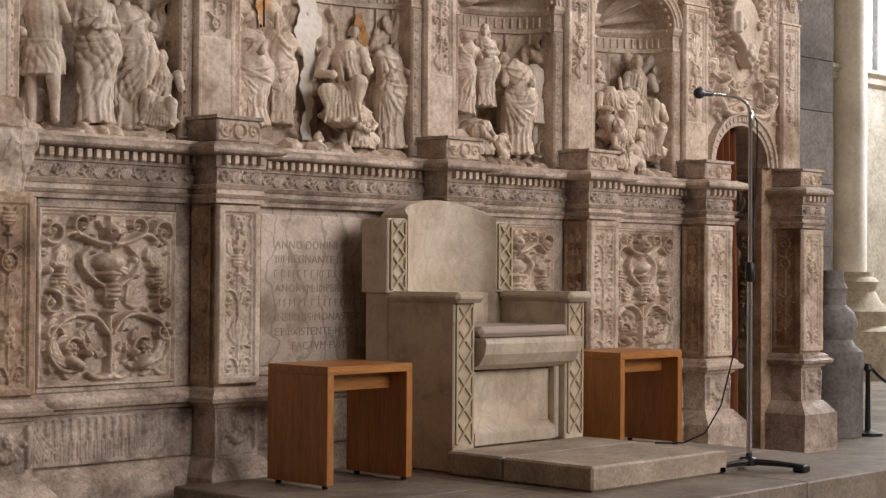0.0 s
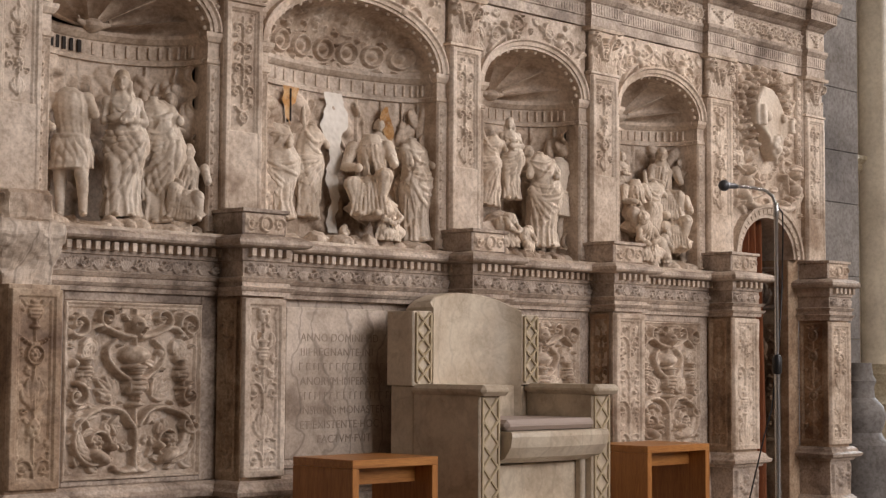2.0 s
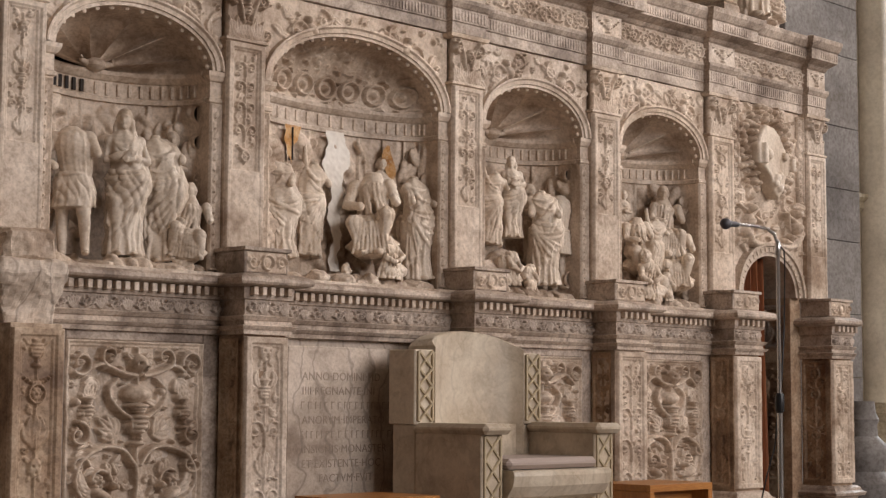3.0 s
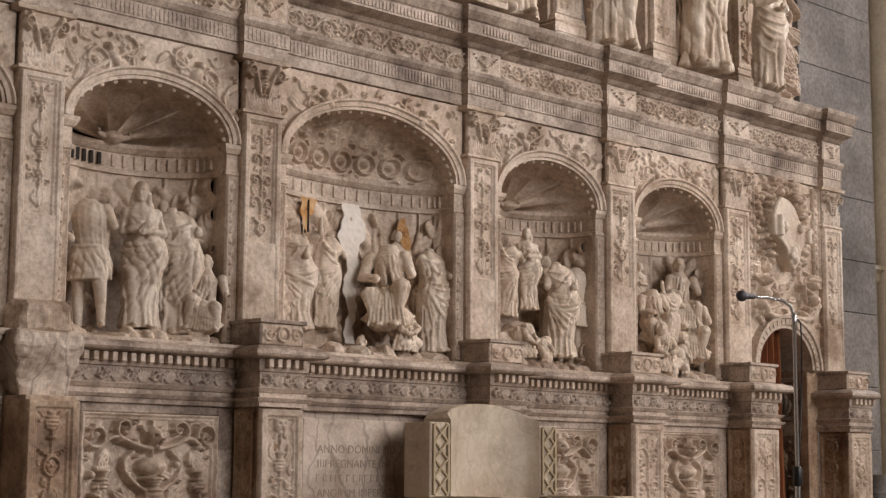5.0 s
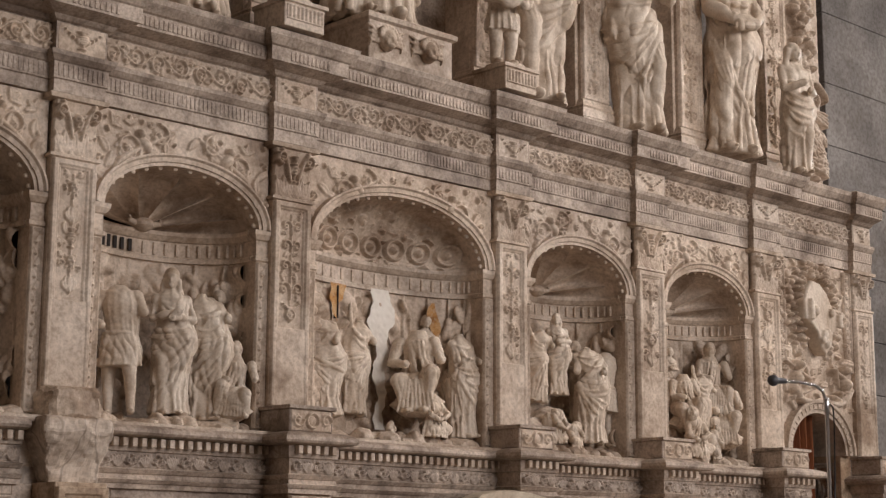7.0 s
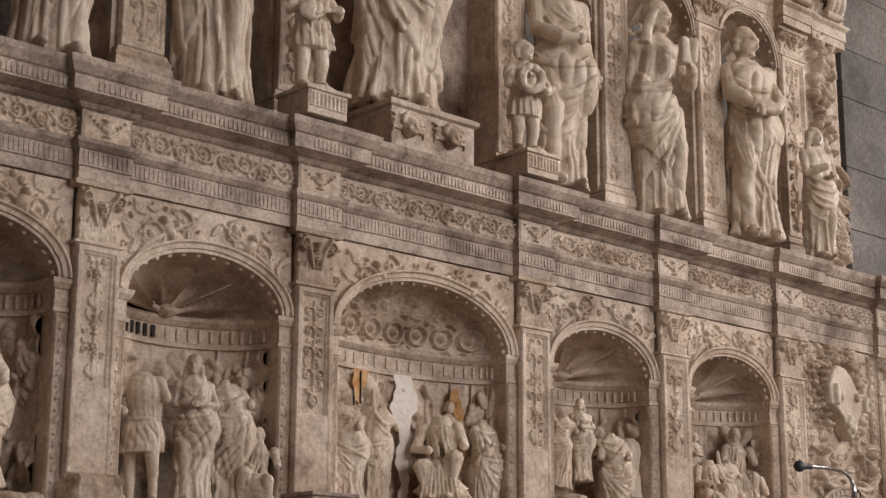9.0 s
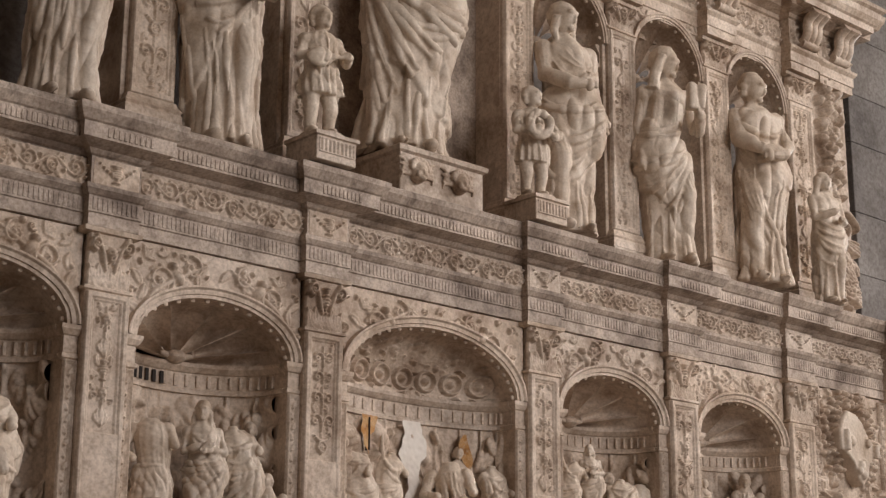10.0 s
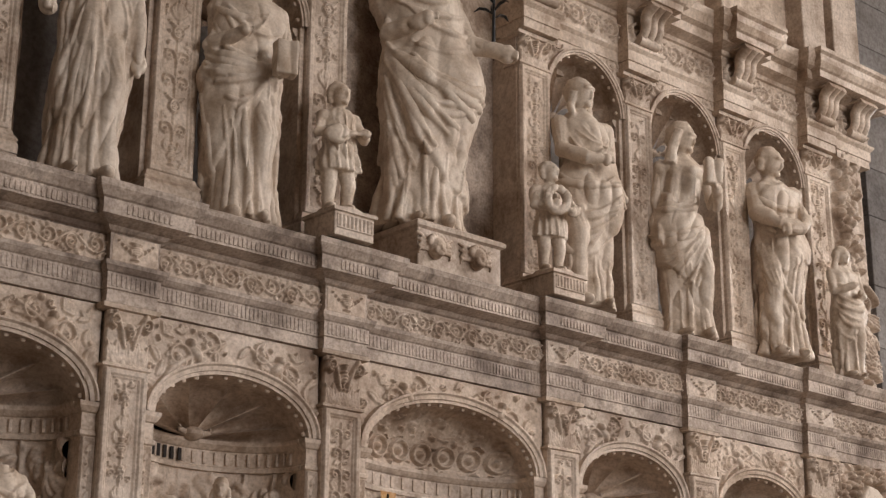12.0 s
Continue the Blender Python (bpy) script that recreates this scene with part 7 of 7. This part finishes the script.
# ---- throne ----
def throne():
    t = thing("throne", (5.54, 5.1, 0.0), "cream alabaster throne with lattice trim and a curved back", "throne")
    g = G()
    g.box(5.105, 5.985, 5.23, 5.375, 0.0, 0.76, 0.005)
    part("back_block", g, CREAM, t)
    for x0, x1 in ((5.105, 5.24), (5.85, 5.985)):
        g = G()
        g.box(x0, x1, 4.83, 5.23, 0.1 if x0 > 9 else 0.0, 0.725, 0.005)
        side = part("side_panel", g, CREAM, t)
        g = G()
        g.box(x0 - 0.02, x1 + 0.02, 4.785, 5.24, 0.722, 0.768, 0.021)
        part("armrest", g, CREAM, side)
        lattice(side, x0 + 0.012, x1 - 0.012, 4.829, 0.12, 0.715, 0.1)
    # back: bowed slab with an arched top between lattice wings
    n = 24
    g = G()
    verts, faces = [], []
    for i in range(n + 1):
        u = -1 + 2 * i / n
        x = 5.49 + 0.292 * u
        top = 1.085 + 0.10 * math.sqrt(max(0.0, 1 - (0.97 * u) ** 2))
        y = 5.20 + 0.10 * math.sqrt(max(0, 1 - u * u))
        verts += [(x, y, 0.56), (x, y, top - 0.006), (x, y + 0.008, top), (x, 5.37, top), (x, 5.375, top - 0.006), (x, 5.375, 0.56)]
    for i in range(n):
        faces += [(6 * i + j, 6 * i + 6 + j, 6 * i + 7 + j, 6 * i + j + 1) for j in range(5)]
    faces += [tuple(range(6)), tuple(6 * n + j for j in (5, 4, 3, 2, 1, 0))]
    g.add(verts, faces)
    part("backrest", g, CREAM, t, "polished curved backrest", True)
    for x0, x1 in ((5.075, 5.195), (5.785, 5.905)):
        g = G()
        g.box(x0, x1, 5.205, 5.372, 0.76, 1.09, 0.005)
        w = part("wing", g, CREAM, t)
        lattice(w, x0 + 0.012, x1 - 0.008, 5.201, 0.775, 1.082, 0.085)
    g = G()
    g.box(5.242, 5.848, 4.90, 5.228, 0.0, 0.42, 0.004)
    part("seat_block", g, CREAM, t)
    g = G()
    for a, b, c, d in ((5.242, 5.275, 0.1, 0.44), (5.815, 5.848, 0.1, 0.44)):
        g.box(a, b, 4.862, 4.902, c, d, 0.006)
    g.add([(x, y, z) for x in (5.275, 5.815) for y, z in ((4.9, 0.1), (4.858, 0.1), (4.858, 0.15), (4.9, 0.185))], [(0, 1, 5, 4), (1, 2, 6, 5), (2, 3, 7, 6), (3, 2, 1, 0), (4, 5, 6, 7)])
    part("front_panel", g, CREAM, t)
    g = G()
    prof = [(5.20, 0.43), (4.83, 0.43), (4.775, 0.455), (4.742, 0.50), (4.732, 0.545), (4.735, 0.562), (4.745, 0.568), (5.20, 0.568)]
    verts, k, n = [], len(prof), 14
    for i in range(n + 1):
        u = -1 + 2 * i / n
        for y, z in prof:
            verts.append((5.57 + 0.325 * u if y < 4.84 else 5.545 + 0.30 * u, y + (0.035 * u * u if y < 4.84 else 0), z))
    g.add(verts, [(i * k + j, (i + 1) * k + j, (i + 1) * k + (j + 1) % k, i * k + (j + 1) % k) for i in range(n) for j in range(k)] + [tuple(reversed(range(k))), tuple(range(n * k, (n + 1) * k))])
    part("seat", g, CREAM, t, "thick moulded seat slab")
    g = G()
    g.box(5.247, 5.843, 4.80, 5.225, 0.572, 0.618, 0.02)
    part("seat_pad", g, plain("grey-pink cloth", (0.42, 0.34, 0.30), 0.85), t, "thin grey-pink seat pad")
    return t


def lattice(parent, x0, x1, y, z0, z1, pitch):
    """Crossed raised bars inside a thin rim, on a front face at y."""
    g = G()
    d = 0.008
    w = x1 - x0
    g.box(x0, x0 + 0.012, y - d, y + 0.01, z0, z1, 0.002)
    g.box(x1 - 0.012, x1, y - d, y + 0.01, z0, z1, 0.002)
    n = max(1, round((z1 - z0) / pitch))
    h = (z1 - z0) / n
    for i in range(n):
        a = z0 + i * h
        g.tube([(x0 + 0.01, y - 0.002, a), (x1 - 0.01, y - 0.002, a + h)], 0.007, 0.007, 6)
        g.tube([(x1 - 0.01, y - 0.002, a), (x0 + 0.01, y - 0.002, a + h)], 0.007, 0.007, 6)
    part("lattice", g, plain("ochre lattice", (0.48, 0.39, 0.26), 0.5) if "ochre lattice" not in bpy.data.materials else bpy.data.materials["ochre lattice"], parent, "ochre carved lattice")


throne()


def stool(x0, y0, w, d, h):
    """A bench-like stool: two broad side boards, a top, a rail at the back and small dark feet."""
    s = thing("wooden_stool", (x0 + w / 2, y0 + d / 2, 0), "orange cherry wood stool with solid side boards", "stool", "stools beside the throne")
    th = 0.034
    for a in (x0, x0 + w - th):
        g = G()
        g.box(a, a + th, y0, y0 + d, 0.014, h - th, 0.0015)
        sd = part("side_board", g, WOOD, s)
        for yy in (y0 + 0.03, y0 + d - 0.05):
            g = G()
            g.lathe((a + th / 2, yy, 0.0), [(0.012, 0), (0.013, 0.014)], 10)
            part("foot", g, RUBBER, sd, "black rubber foot")
    g = G()
    g.box(x0, x0 + w, y0, y0 + d, h - th + 0.0005, h, 0.0015)
    part("top", g, WOODX, s)
    g = G()
    g.box(x0 + th, x0 + w - th, y0 + 0.10, y0 + 0.125, h - 0.105, h - th, 0.0015)
    part("rail", g, WOODX, s)
    return s


WOODX = wood("orange cherry wood along", (0.45, 0.2, 0.055), (0.30, 0.115, 0.028), 0.38, 0)
stool(4.35, 4.79, 0.47, 0.36, 0.48)
stool(6.30, 4.86, 0.50, 0.36, 0.472)


# ---- microphone stand ----
mic = thing("microphone_stand", (6.14, 4.03, 0.0), "slim chrome microphone stand with a black forked base", "microphone stand")
X, Y = 6.14, 4.03
g = G()
for dx, dy in ((-0.2, 0.03), (0.1, -0.2), (0.17, 0.12)):
    pts = [(X + dx * f, Y + dy * f, 0.036 - 0.012 * f * f) for f in np.linspace(0, 1, 6)]
    g.tube(pts, 0.022, 0.016, 8, 0.7)
    g.box(X + dx - 0.03, X + dx + 0.03, Y + dy - 0.03, Y + dy + 0.03, 0.0, 0.034, 0.008)
part("base", g, BLACK, mic, "black cast forked base")
g = G()
g.lathe((X, Y, 0.02), [(0.03, 0), (0.03, 0.03), (0.014, 0.04), (0.012, 0.06)], 16)
part("collar", g, BLACK, mic)
g = G()
g.lathe((X, Y, 0.06), [(0.0125, 0), (0.0125, 0.78)], 14)
part("lower_tube", g, CHROME, mic, smooth=True)
g = G()
g.lathe((X, Y, 0.82), [(0.014, 0), (0.02, 0.01), (0.02, 0.07), (0.014, 0.085)], 14)
part("clutch", g, BLACK, mic, smooth=True)
g = G()
g.lathe((X, Y, 0.9), [(0.009, 0), (0.009, 0.6), (0.013, 0.605), (0.013, 0.66), (0.006, 0.67)], 14)
part("upper_tube", g, CHROME, mic, smooth=True)
g = G()
arc = [(X, Y, 1.52), (X - 0.005, Y, 1.56), (X - 0.03, Y - 0.002, 1.595), (X - 0.09, Y - 0.005, 1.615), (X - 0.2, Y - 0.012, 1.618), (X - 0.33, Y - 0.02, 1.613)]
g.tube(arc, 0.007, 0.007, 10)
part("gooseneck", g, CHROME, mic, smooth=True)
g = G()
g.tube([(X - 0.33, Y - 0.02, 1.613), (X - 0.40, Y - 0.024, 1.61)], 0.011, 0.014, 12)
g.ball((X - 0.425, Y - 0.026, 1.608), (0.026, 0.024, 0.024), None, 16)
part("microphone", g, GREYHEAD, mic, "dark round microphone head", True)
g = G()
g.tube([(X, Y, 1.56), (X + 0.05, Y + 0.0, 1.53), (X + 0.085, Y + 0.02, 1.46), (X + 0.09, Y + 0.03, 1.2), (X + 0.06, Y + 0.03, 0.95), (X + 0.012, Y + 0.02, 0.82), (X - 0.01, Y + 0.02, 0.68), (X - 0.06, Y + 0.03, 0.55), (X - 0.085, Y + 0.05, 0.42), (X - 0.10, Y + 0.08, 0.28), (X - 0.13, Y + 0.14, 0.16), (X - 0.15, Y + 0.24, 0.11), (X - 0.2, Y + 0.36, 0.104)], 0.0035, 0.0035, 8)
part("cable", g, BLACK, mic, "thin black cable", True)


# ---- dark iron palm in the central saint's hand ----
iron = thing("iron_palm", (5.20, 5.44, 4.28), "black iron palm branch with a leafy head in the saint's hand", "ornament")
g = G()
g.tube([(5.20, 5.44, 4.27), (5.20, 5.44, 4.34), (5.205, 5.44, 4.6), (5.21, 5.44, 4.72)], [0.003, 0.011, 0.007, 0.006], None, 10)
part("stem", g, BLACK, iron, "", True)
for k in range(10):
    t, z = k * 2.4, 4.50 + 0.02 * k
    g = G()
    g.tube([(5.205, 5.44, z), (5.205 + 0.04 * math.cos(t), 5.44 + 0.04 * math.sin(t), z + 0.03), (5.205 + 0.075 * math.cos(t), 5.44 + 0.075 * math.sin(t), z + 0.035), (5.205 + 0.10 * math.cos(t), 5.44 + 0.10 * math.sin(t), z + 0.015)], [0.004, 0.011, 0.010, 0.003], None, 8, 0.5)
    part("leaf", g, BLACK, iron, "", True)
